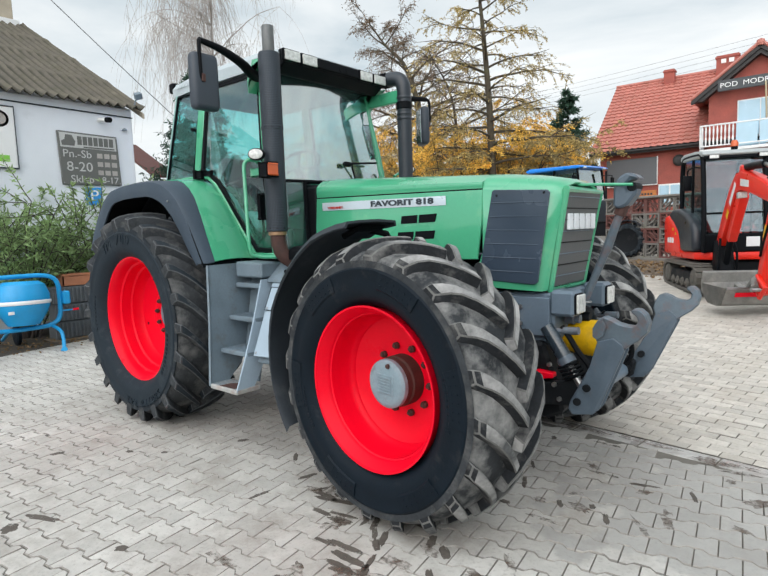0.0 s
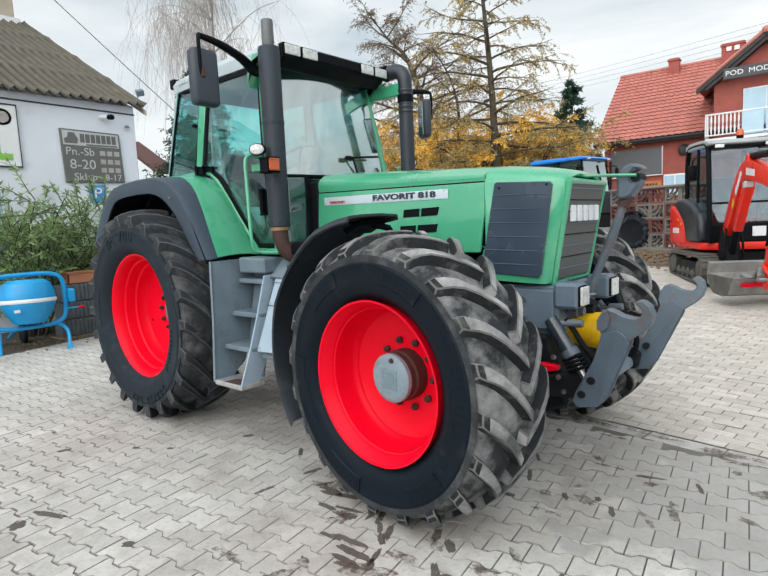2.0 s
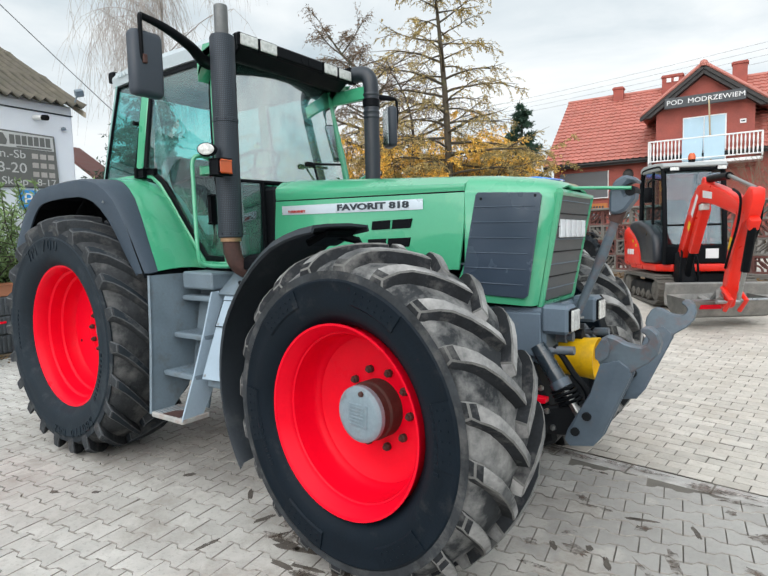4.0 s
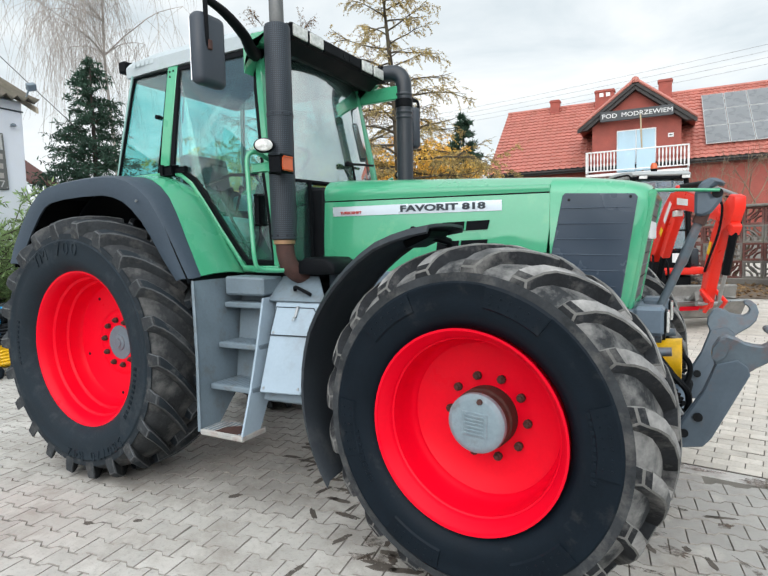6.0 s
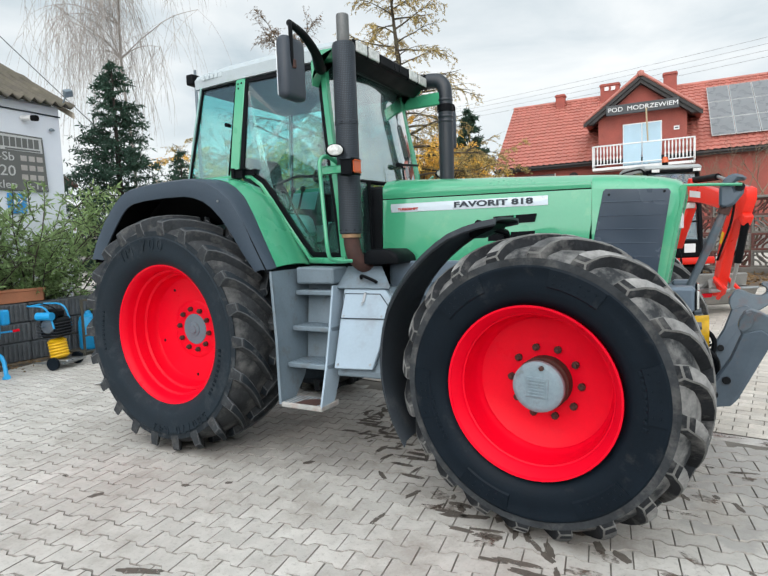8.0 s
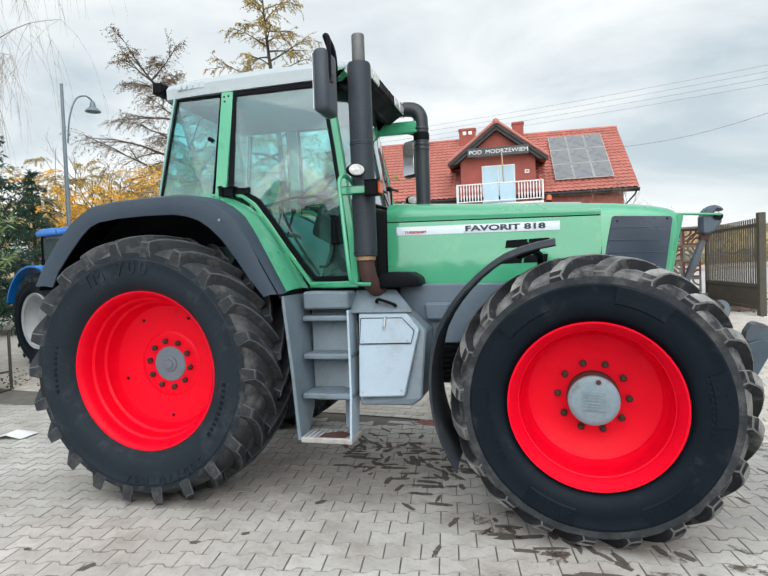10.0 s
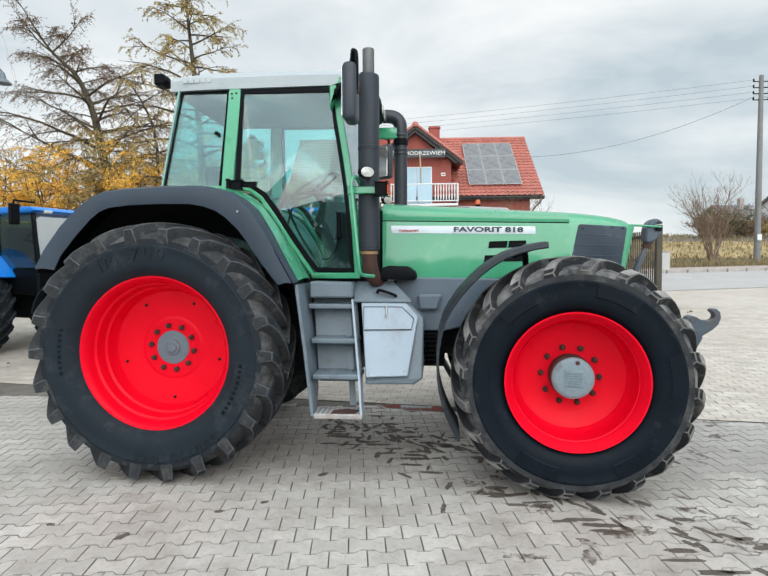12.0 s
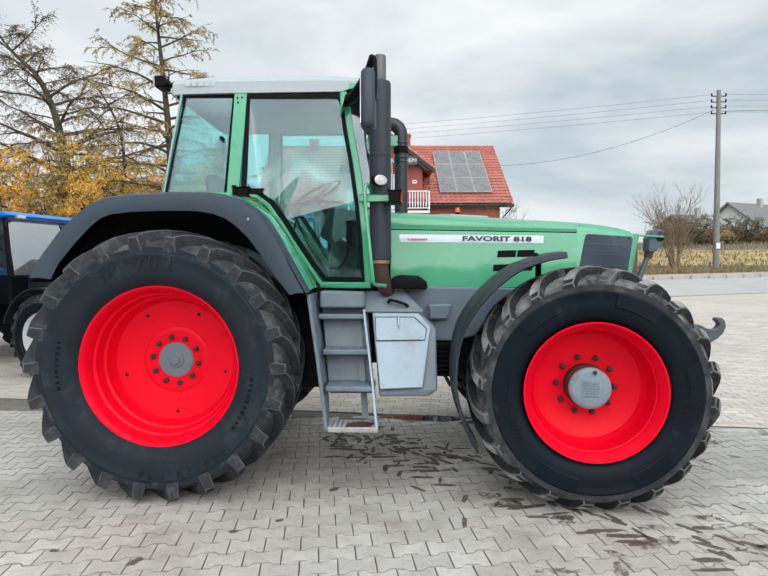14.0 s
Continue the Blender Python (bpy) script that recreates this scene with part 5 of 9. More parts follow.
    part("ram_collar", tube([(3.516, s * 0.378, 0.856), (3.540, s * 0.382, 0.822)], 0.051, 16), ARM_GREY, tractor, smooth=30)
    part("ram_rod", tube([(3.53, s * 0.38, 0.836), (3.625, s * 0.40, 0.705)], 0.022, 12), STEEL, tractor, smooth=30)
    coil = [(3.535 + 0.045 * k / 30 + 0.058 * math.cos(k * 0.785), s * (0.385 + 0.042 * math.sin(k * 0.785)), 0.822 - 0.0024 * k + 0.022 * math.cos(k * 0.785)) for k in range(34)]
    part("spring", tube(coil, 0.009, 6), BLACK, tractor, "black coil spring", smooth=True)
    part("hose", tube(smooth_line([(3.48, s * 0.33, 1.02), (3.53, s * 0.345, 0.965), (3.585, s * 0.36, 0.895), (3.655, s * 0.37, 0.81), (3.64, s * 0.36, 0.70), (3.55, s * 0.33, 0.64)]), 0.016, 8), BLACK, tractor, smooth=True)
    part("coupler", tube([(3.44, s * 0.335, 0.994), (3.49, s * 0.335, 0.998), (3.495, s * 0.335, 0.998), (3.58, s * 0.335, 1.005)], 0.02, 12, radii=[0.018, 0.018, 0.024, 0.022]), CLAWM, tractor, smooth=30)
part("link_bracket", slab([(3.36, 0.69), (3.60, 0.755), (3.68, 0.70), (3.66, 0.60), (3.40, 0.57), (3.34, 0.60)], -0.41, -0.355, 0.01), SHADE, tractor, "dark steel link bracket")
part("link_bracket", slab([(3.36, 0.69), (3.60, 0.755), (3.68, 0.70), (3.66, 0.60), (3.40, 0.57), (3.34, 0.60)], 0.355, 0.41, 0.01), SHADE, tractor, "dark steel link bracket")
for bx, bz in ((3.47, 0.70), (3.42, 0.80), (3.50, 0.62)):
    part("link_bolt", lathe([(0, -0.016), (0.014, -0.014), (0.016, 0)], 6), STEEL, tractor).matrix_basis = pose(bx, -0.41 if bz < 0.75 else -0.362, bz)
part("hitch_body", slab([(3.25, 0.92), (3.38, 0.92), (3.42, 0.80), (3.46, 0.70), (3.50, 0.52), (3.38, 0.46), (3.20, 0.55)], -0.355, 0.355, 0.02), SHADE, tractor, "dark front linkage body")
part("red_bracket", slab([(3.30, 0.70), (3.46, 0.735), (3.46, 0.76), (3.36, 0.765), (3.30, 0.75)], -0.41, -0.357, 0.004), RED_RIM, tractor)
part("cross_tube", tube([(3.60, -0.40, 0.64), (3.60, 0.40, 0.64)], 0.045, 14), FRAME_GREY, tractor, smooth=30)
pto = lathe([(0.075, 3.36), (0.082, 3.40), (0.092, 3.44), (0.098, 3.55), (0.103, 3.60), (0.098, 3.60), (0.088, 3.50), (0.070, 3.40)], 32, axis="x")
part("pto_guard", moved(pto, Matrix.Translation((0.02, -0.045, 0.915)) @ Matrix.Diagonal((1.0, 1.12, 1.12, 1.0))), YELLOW, tractor, "yellow shaft guard", smooth=30)
part("pto_shaft", tube([(3.30, -0.045, 0.925), (3.52, -0.045, 0.925)], 0.03, 12), STEEL, tractor, smooth=30)
part("valve_block", box(3.40, 3.50, -0.12, 0.12, 1.02, 1.075, 0.01), SHADE, tractor)
part("valve_body", lathe([(0.0, 0.0), (0.034, 0.0), (0.036, 0.05), (0.026, 0.056), (0.026, 0.085), (0.0, 0.09)], 14, axis="x"), CLAWM, tractor, "worn valve body").matrix_basis = pose(3.44, -0.17, 1.045)
part("valve_body", lathe([(0.0, 0.0), (0.030, 0.0), (0.030, 0.06), (0.0, 0.06)], 14, axis="x"), SHADE, tractor).matrix_basis = pose(3.48, -0.05, 1.04)
part("pull_ring", tube([(3.50 + 0.03 * math.cos(a * 0.524), -0.02 + 0.03 * math.sin(a * 0.524), 1.13) for a in range(13)], 0.006, 6), STEEL, tractor, smooth=True)
part("valve_knob", lathe([(0.03, 1.075), (0.045, 1.08), (0.045, 1.10), (0.02, 1.108), (0.0, 1.11)], 16, axis="z"), SHADE, tractor).location = (3.50, -0.06, 0)
# top link
tl = part("top_link", tube([(3.47, 0.01, 1.10), (3.60, 0.01, 1.42), (3.61, 0.01, 1.44), (3.69, 0.0, 1.66)], 0.027, 14, radii=[0.021, 0.024, 0.028, 0.022]), CLAWM, tractor, "grey telescopic top link", smooth=30)
part("link_joint", tube([(3.685, 0.0, 1.645), (3.71, 0.0, 1.71)], 0.034, 12), RUST, tl, smooth=30)
part("link_claw", slab([(3.665, 1.69), (3.70, 1.68), (3.745, 1.70), (3.79, 1.76), (3.795, 1.80), (3.77, 1.80), (3.745, 1.785), (3.735, 1.815), (3.76, 1.845), (3.81, 1.835), (3.795, 1.865), (3.74, 1.885), (3.69, 1.86), (3.665, 1.80)], -0.055, 0.055, 0.014), ARM_GREY, tl, "worn grey claw")
part("claw_latch", tube([(3.77, -0.06, 1.80), (3.77, 0.06, 1.80)], 0.026, 12), SHADE, tl, smooth=30)
part("link_holder", tube([(3.44, -0.05, 1.835), (3.60, -0.07, 1.825), (3.78, -0.075, 1.812)], 0.009, 8), GREEN, tractor, "thin green holder rod", smooth=True)

# -- front mudguards
for s in (-1, 1):
    arc = []
    for k in range(19):
        a = radians(-12 - k * 104 / 18)
        rr = 0.935 - 0.10 * max(0, k - 9) / 9 - 0.03 * max(0, 3 - k) / 3
        arc.append((2.845 + rr * math.sin(a), 0.772 + rr * math.cos(a)))
    rows = [[(x, s * y, z - d) for x, z in arc] for y, d in ((0.79, 0.03), (0.80, 0.0), (0.95, -0.008), (1.12, -0.004), (1.215, 0.004), (1.235, 0.035))]
    part("front_fender", quadpatch(rows, 0.014), GUARD_BLACK, tractor, "black front mudguard", smooth=40)
    part("guard_stay", tube([(2.62, s * 0.62, 1.30), (2.58, s * 0.80, 1.58), (2.50, s * 1.05, 1.635)], 0.022, 8), BLACK, tractor, smooth=True)
    part("guard_bracket", slab([(2.44, 1.585), (2.60, 1.635), (2.58, 1.60), (2.46, 1.55)], s * 0.82, s * 1.05, 0.008), BLACK, tractor)

# -- cab
def cab_y(z, x=1.3):
    """Half width of the cab: widest at the waist, drawn in towards the foot of the wheel arch."""
    if z > 2.12:
        return 0.578 + 0.094 * (2.84 - z) / 0.72
    return 0.672 - (2.12 - z) / 0.7 * (0.105 - 0.10 * min(1.0, max(0.0, (x - 1.0) / 0.39)))


def side_pane(name, outline, s, mat, inset=0.0, thick=0.006, parent=None, label="", w=0.0):
    """A sheet that lies in the cab's sloping side."""
    bm = slab(outline, 0.0, thick, w)
    for v in bm.verts:
        v.co.y = s * (cab_y(v.co.z, v.co.x) - inset + v.co.y)
    return part(name, bm, mat, parent or tractor, label)


def ribbon(name, line, s, w, d, mat, parent=None, label="", closed=False):
    """A bar of section w by d along a line in the cab's side."""
    pts = [Vector((x, s * cab_y(z, x), z)) for x, z in line]
    b = bmesh.new()
    n, rings = len(pts), []
    for i, p in enumerate(pts):
        a, c = (pts[(i - 1) % n], pts[(i + 1) % n]) if closed else (pts[max(i - 1, 0)], pts[min(i + 1, n - 1)])
        t = (c - a).normalized()
        o = Vector((0, s, 0))
        q = t.cross(o).normalized() * (w / 2)
        rings.append([b.verts.new(p + q + o * d), b.verts.new(p - q + o * d), b.verts.new(p - q - o * d), b.verts.new(p + q - o * d)])
    for ra, rb in zip(rings, rings[1:] + ([rings[0]] if closed else [])):
        for k in range(4):
            b.faces.new((ra[k], ra[(k + 1) % 4], rb[(k + 1) % 4], rb[k]))
    if not closed:
        b.faces.new(rings[0]), b.faces.new(rings[-1][::-1])
    bmesh.ops.recalc_face_normals(b, faces=b.faces)
    bevel(b, min(w, d) * 0.25, 1, 50)
    return part(name, b, mat, parent or tractor, label, smooth=40)


DOOR = [(0.47, 2.838), (1.165, 2.838), (1.20, 2.60), (1.25, 2.32), (1.29, 2.05), (1.315, 1.78), (1.335, 1.475), (1.045, 1.475), (0.96, 1.58), (0.86, 1.735), (0.75, 1.915), (0.66, 2.045), (0.57, 2.10), (0.455, 2.12)]
REARW = [(0.0, 2.838), (0.355, 2.836), (0.31, 2.115), (-0.112, 2.125)]
for s in (-1, 1):
    side_pane("quarter_window", REARW, s, CAB_GLASS, 0.01, label="green-tinted rear side window").visible_shadow = False
    ribbon("window_gasket", [(-0.005, 2.845), (0.36, 2.843), (0.315, 2.108), (-0.118, 2.118)], s, 0.010, 0.012, BLACK, closed=True)
    ribbon("rear_pillar", [(-0.030, 2.87), (-0.085, 2.5), (-0.140, 2.10)], s, 0.016, 0.012, TEAL)
    ribbon("middle_pillar", [(0.418, 2.87), (0.40, 2.5), (0.372, 2.06)], s, 0.095, 0.02, GREEN, label="green cab pillar with three bolts")
    for x, z in ((0.395, 2.825), (0.43, 2.828), (0.40, 2.79)):
        part("pillar_bolt", lathe([(0, -0.004), (0.008, -0.003), (0.009, 0.004)], 8), SHADE, tractor).matrix_basis = pose(x, s * (cab_y(z) + 0.02), z)
    d = side_pane("cab_door", DOOR, s, CAB_GLASS, 0.004, label="glazed cab door with black gasket and green frame")
    d.visible_shadow = False
    ribbon("door_gasket", [(x, z) for x, z in DOOR], s, 0.040, 0.014, BLACK, d, closed=True)
    ribbon("front_pillar", [(1.195, 2.87), (1.235, 2.60), (1.285, 2.32), (1.325, 2.05), (1.352, 1.78), (1.372, 1.45)], s, 0.050, 0.022, GREEN)
    ribbon("door_sill", [(1.0, 1.432), (1.2, 1.43), (1.39, 1.432)], s, 0.045, 0.03, GREEN)
    ribbon("arch_frame", [(1.02, 1.43), (0.935, 1.555), (0.835, 1.71), (0.725, 1.89), (0.635, 2.02), (0.55, 2.085), (0.44, 2.10)], s, 0.030, 0.024, GREEN)
    ribbon("lower_rail", [(-0.16, 2.09), (0.1, 2.085), (0.40, 2.085)], s, 0.06, 0.02, GREEN)
    hg = part("door_hinge", box(0.385, 0.50, s * 0.672, s * 0.712, 2.085, 2.150, 0.01), BLACK, tractor, "black door hinge")
    part("hinge_knuckle", tube([(0.40, s * 0.717, 2.075), (0.40, s * 0.717, 2.16)], 0.016, 10), BLACK, hg, smooth=30)
    part("hinge_arm", box(0.49, 0.60, s * 0.672, s * 0.692, 2.10, 2.14, 0.006), BLACK, hg)
    part("window_latch", tube([(0.285, s * 0.60, 2.52), (0.285, s * 0.645, 2.52)], 0.016, 10), BLACK, tractor, smooth=30)
    dh = part("door_handle", box(1.215, 1.25, s * 0.645, s * 0.685, 1.72, 1.90, 0.012), BLACK, d, "black door handle")
    part("handle_lever", tube(smooth_line([(1.225, s * 0.66, 1.74), (1.205, s * 0.64, 1.64), (1.15, s * 0.62, 1.565), (1.09, s * 0.61, 1.56)]), 0.010, 8), BLACK, d, smooth=True)

# windscreen, rear window, cab floor and front wall
def bowed(x0, x1, half0, half1, z0, z1, bow, n=9, rows=5):
    out = []
    for j in range(rows):
        f = j / (rows - 1)
        h, x = half0 + (half1 - half0) * f, x0 + (x1 - x0) * f
        out.append([(x + bow * (1 - (2 * i / (n - 1) - 1) ** 2), h * (2 * i / (n - 1) - 1), z0 + (z1 - z0) * f) for i in range(n)])
    return out


ws = part("windscreen", quadpatch(bowed(1.335, 1.215, 0.672, 0.575, 2.00, 2.845, 0.10), 0.006), SCREEN_GLASS, tractor, "bowed green-tinted windscreen", smooth=True)
ws.visible_shadow = False
rwn = part("rear_window", quadpatch(bowed(-0.16, -0.05, 0.665, 0.57, 2.12, 2.84, -0.05), 0.006), CAB_GLASS, tractor, "tinted rear window", smooth=True)
rwn.visible_shadow = False
low = bowed(1.335, 1.335, 0.672, 0.672, 2.00, 2.00, 0.10)
part("screen_rail", tube(low[0], 0.016, 8), BLACK, tractor, smooth=True)
part("screen_top_rail", tube(bowed(1.215, 1.215, 0.58, 0.58, 2.85, 2.85, 0.10)[0], 0.024, 8), BLACK, tractor, smooth=True)
for s in (-1, 1):
    q = part("lower_pane", quadpatch([[(1.365, s * 0.67, 1.99), (1.40, s * 0.55, 1.99), (1.425, s * 0.40, 1.99)], [(1.385, s * 0.665, 1.48), (1.42, s * 0.55, 1.48), (1.44, s * 0.40, 1.48)]], 0.005), CAB_GLASS, tractor, "lower front pane beside the bonnet")
    q.visible_shadow = False
    part("pane_post", tube([(1.43, s * 0.395, 2.0), (1.445, s * 0.395, 1.45)], 0.014, 8), BLACK, tractor)
part("firewall", box(1.40, 1.53, -0.37, 0.37, 1.36, 1.96, 0.02), SHADE, tractor)
part("cab_floor", box(-0.10, 1.40, -0.555, 0.555, 1.34, 1.42, 0.01), SHADE, tractor)
part("rear_wall", box(-0.14, -0.08, -0.56, 0.56, 1.42, 2.10, 0.01), SHADE, tractor)

FADED = material("faded_badge", (0.46, 0.52, 0.545), 0.5, vary=0.05, bump=0)
# roof with lamp bar
rf = bmesh.new()
rings = []
for x, hw, zlo, zhi in ((-0.135, 0.50, 2.875, 2.955), (-0.10, 0.575, 2.862, 2.985), (0.2, 0.60, 2.862, 3.000), (0.7, 0.602, 2.864, 3.004), (1.15, 0.598, 2.866, 2.998), (1.34, 0.59, 2.872, 2.988), (1.40, 0.58, 2.885, 2.975)):
    rings.append([rf.verts.new(p) for p in ((x, -hw, zlo), (x, -hw - 0.004, zlo + 0.6 * (zhi - zlo)), (x, -hw + 0.03, zhi - 0.01), (x, -hw * 0.5, zhi + 0.012), (x, hw * 0.5, zhi + 0.012), (x, hw - 0.03, zhi - 0.01), (x, hw + 0.004, zlo + 0.6 * (zhi - zlo)), (x, hw, zlo))])
for ra, rb in zip(rings, rings[1:]):
    for k in range(8):
        rf.faces.new((ra[k], ra[(k + 1) % 8], rb[(k + 1) % 8], rb[k]))
rf.faces.new(rings[0]), rf.faces.new(rings[-1][::-1])
roof = part("cab_roof", rf, ROOF_GREY, tractor, "light grey cab roof, dusty", smooth=35)
part("roof_lining", box(-0.08, 1.30, -0.56, 0.56, 2.835, 2.861, 0.01), BLACK, roof)
vis = slab([(1.15, 2.862), (1.36, 2.80), (1.455, 2.865), (1.455, 2.955), (1.40, 2.975)], -0.565, 0.565, 0.01)
part("sun_visor", vis, BLACK, roof, "black visor under the lamp bar")
for y0 in (-0.50, -0.325, 0.325, 0.50):
    wl_ = part("work_lamp", box(1.44, 1.472, y0 - 0.086, y0 + 0.086, 2.866, 2.962, 0.014, seg=2), BLACK, roof, "roof work lamp")
    part("lens", box(1.466, 1.482, y0 - 0.074, y0 + 0.074, 2.877, 2.951, 0.018, seg=2), LENS, wl_, "clear lamp lens")
part("centre_panel", box(1.445, 1.474, -0.235, 0.235, 2.875, 2.955, 0.01), BLACK, roof)
part("round_mark", moved(lathe([(0.0, 0.0), (0.026, 0.001), (0.028, -0.004)], 20, axis="x"), Matrix.Translation((1.476, 0.02, 2.916))), BLACK, roof)
part("slot_mark", box(1.472, 1.478, 0.07, 0.11, 2.89, 2.945, 0.002), BLACK, roof)
for k in range(5):
    part("roof_mark", slab([(0.005 + k * 0.048, 2.955), (0.042 + k * 0.048, 2.955), (0.042 + k * 0.048, 2.915), (0.008 + k * 0.048, 2.915)], -0.607, -0.603, 0.001), FADED, roof, "faded badge block")
rl = part("rear_lamp", box(-0.27, -0.19, -0.52, -0.38, 2.94, 3.03, 0.014, seg=2), BLACK, tractor, "black rear work lamp on a bracket")
part("bracket", tube([(-0.19, -0.45, 2.98), (-0.12, -0.47, 2.95), (-0.10, -0.50, 2.90)], 0.018, 8), BLACK, rl, smooth=True)
part("lens", box(-0.282, -0.268, -0.505, -0.395, 2.955, 3.015, 0.006), LENS, rl)

# wiper, mirrors, rail, exhaust and air intake
part("wiper", tube([(1.445, 0.05, 2.155), (1.452, 0.13, 2.17), (1.422, 0.47, 2.20)], 0.010, 6), BLACK, tractor, "black windscreen wiper", smooth=True)
part("wiper_arm", tube([(1.43, 0.20, 2.00), (1.448, 0.12, 2.165)], 0.008, 6), BLACK, tractor, smooth=True)
part("wiper_motor", box(1.43, 1.47, 0.03, 0.10, 2.145, 2.18, 0.008), BLACK, tractor)
for s in (-1, 1):
    ma = part("mirror_arm", tube(smooth_line([(1.19, s * 0.60, 2.80), (1.26, s * 0.72, 2.785), (1.33, s * 0.86, 2.82), (1.40, s * 1.08, 2.855), (1.43, s * 1.255, 2.868)], 4), 0.02, 10, radii=[0.046 - 0.0017 * k for k in range(17)]), BLACK, tractor, "black mirror arm", smooth=True)
    part("arm_gusset", slab([(1.17, 2.84), (1.30, 2.84), (1.35, 2.88), (1.25, 2.885), (1.17, 2.66)], s * 0.60, s * 0.70, 0.008), GREEN, ma, "green mirror bracket")
    part("mirror_stem", tube(smooth_line([(1.43, s * 1.255, 2.865), (1.45, s * 1.27, 2.84), (1.45, s * 1.27, 2.66), (1.44, s * 1.26, 2.60)], 4), 0.013, 8), BLACK, ma, smooth=True)
    swing = pose(1.41, s * 1.222, 0, 0, 0, 0 if s < 0 else 52) @ pose(-1.41, s * -1.222, 0)
    mh = moved(box(1.362, 1.452, s * 1.222 - 0.098, s * 1.222 + 0.098, 2.425, 2.792, 0.035, seg=3), swing)
    mh = part("mirror_housing", mh, MIRROR_SHELL, ma, "black mirror housing", smooth=40)
    part("mirror_glass", moved(box(1.358, 1.364, s * 1.222 - 0.08, s * 1.222 + 0.08, 2.45, 2.765, 0.002), swing), MIRROR, mh)
    part("mirror_clamp", box(1.44, 1.465, s * 1.255 - 0.014, s * 1.255 + 0.014, 2.60, 2.65, 0.004), RUST, mh)
    part("grab_rail", tube(smooth_line([(1.40, s * 0.755, 2.10), (1.385, s * 0.86, 2.135), (1.36, s * 0.905, 2.10), (1.37, s * 0.915, 1.95), (1.395, s * 0.93, 1.70), (1.415, s * 0.935, 1.50), (1.43, s * 0.90, 1.445), (1.50, s * 0.78, 1.43)], 5), 0.0135, 10), GREEN, tractor, "pale green grab rail", smooth=True)
    br = part("lamp_bracket", box(1.32, 1.56, s * 0.77, s * 0.82, 2.025, 2.075, 0.006), GREEN, tractor, "green lamp bracket")
    part("indicator", box(1.525, 1.61, s * 0.81, s * 0.90, 2.00, 2.095, 0.008), BLACK, br, "black indicator housing")
    part("indicator_lens", box(1.606, 1.622, s * 0.82, s * 0.89, 2.012, 2.083, 0.008), ORANGE, br, "orange indicator lens")
    lampm = facing(1.472, s * 0.885, 2.165, (0.78, s * 0.62 * -1 * -1 if s > 0 else 0.62, 0)) if s > 0 else facing(1.472, -0.885, 2.165, (0.82, 0.57, 0))
    wk = part("side_lamp", moved(lathe([(0.0, 0.0), (0.034, 0.0), (0.044, -0.006), (0.046, -0.03), (0.03, -0.055), (0.0, -0.06)], 24, axis="z"), lampm @ Matrix.Diagonal((1.35, 0.95, 1, 1))), BLACK, br, "oval side work lamp", smooth=40)
    part("lens", moved(lathe([(0.0, 0.008), (0.032, 0.007), (0.038, 0.001)], 24, axis="z"), lampm @ Matrix.Diagonal((1.35, 0.95, 1, 1))), LENS, wk, "ribbed clear lens", smooth=40)

PERF = material("perforated_guard", (0.020, 0.023, 0.027), 0.5, metal=0.3, vary=0.2, bump=0.001)
pn, pl = PERF.node_tree.nodes, PERF.node_tree.links
pc, px, pa = pn.new("ShaderNodeTexCoord"), pn.new("ShaderNodeSeparateXYZ"), pn.new("ShaderNodeMath")
pl.new(pc.outputs["Object"], px.inputs[0])
pa.operation = "ARCTAN2"
pl.new(px.outputs["Y"], pa.inputs[0])
pl.new(px.outputs["X"], pa.inputs[1])


def pmath(op, a, b):
    """A math node of the guard's material."""
    q = pn.new("ShaderNodeMath")
    q.operation = op
    for sock, val in zip(q.inputs, (a, b)):
        if isinstance(val, (int, float)):
            sock.default_value = val
        else:
            pl.new(val, sock)
    return q.outputs[0]


# rows of small round holes, staggered round the guard, with the pale pipe behind them
pu, pv = pmath("MULTIPLY", pa.outputs[0], 21.0), pmath("MULTIPLY", px.outputs["Z"], 268.0)
holes = pmath("MULTIPLY", pmath("SINE", pmath("ADD", pu, pv), 0.0), pmath("SINE", pmath("SUBTRACT", pu, pv), 0.0))
hole = pmath("GREATER_THAN", holes, 0.34)
pm = pn.new("ShaderNodeMix")
pm.data_type = "RGBA"
pm.inputs["A"].default_value, pm.inputs["B"].default_value = (0.020, 0.026, 0.034, 1), (0.070, 0.084, 0.100, 1)
pl.new(hole, pm.inputs["Factor"])
pl.new(pm.outputs["Result"], pn["Principled BSDF"].inputs["Base Color"])
pl.new(pmath("MULTIPLY", pmath("SUBTRACT", 1.0, hole), 0.45), pn["Principled BSDF"].inputs["Specular IOR Level"])
EX, EY = 1.462, -0.715
ex = part("exhaust", lathe([(0.070, 1.615), (0.078, 1.62), (0.078, 2.35), (0.081, 2.352), (0.081, 2.375), (0.078, 2.377), (0.078, 2.875), (0.072, 2.89), (0.045, 2.892)], 40, axis="z"), PERF, tractor, "tall exhaust in a black perforated guard", smooth=35)
ex.location = (EX, EY, 0)
part("exhaust_tip", lathe([(0.036, 2.86), (0.043, 2.88), (0.043, 3.07), (0.040, 3.078), (0.036, 3.07), (0.034, 2.95)], 28, axis="z"), TIP_STEEL, ex, "sooty grey steel exhaust tip", smooth=35)
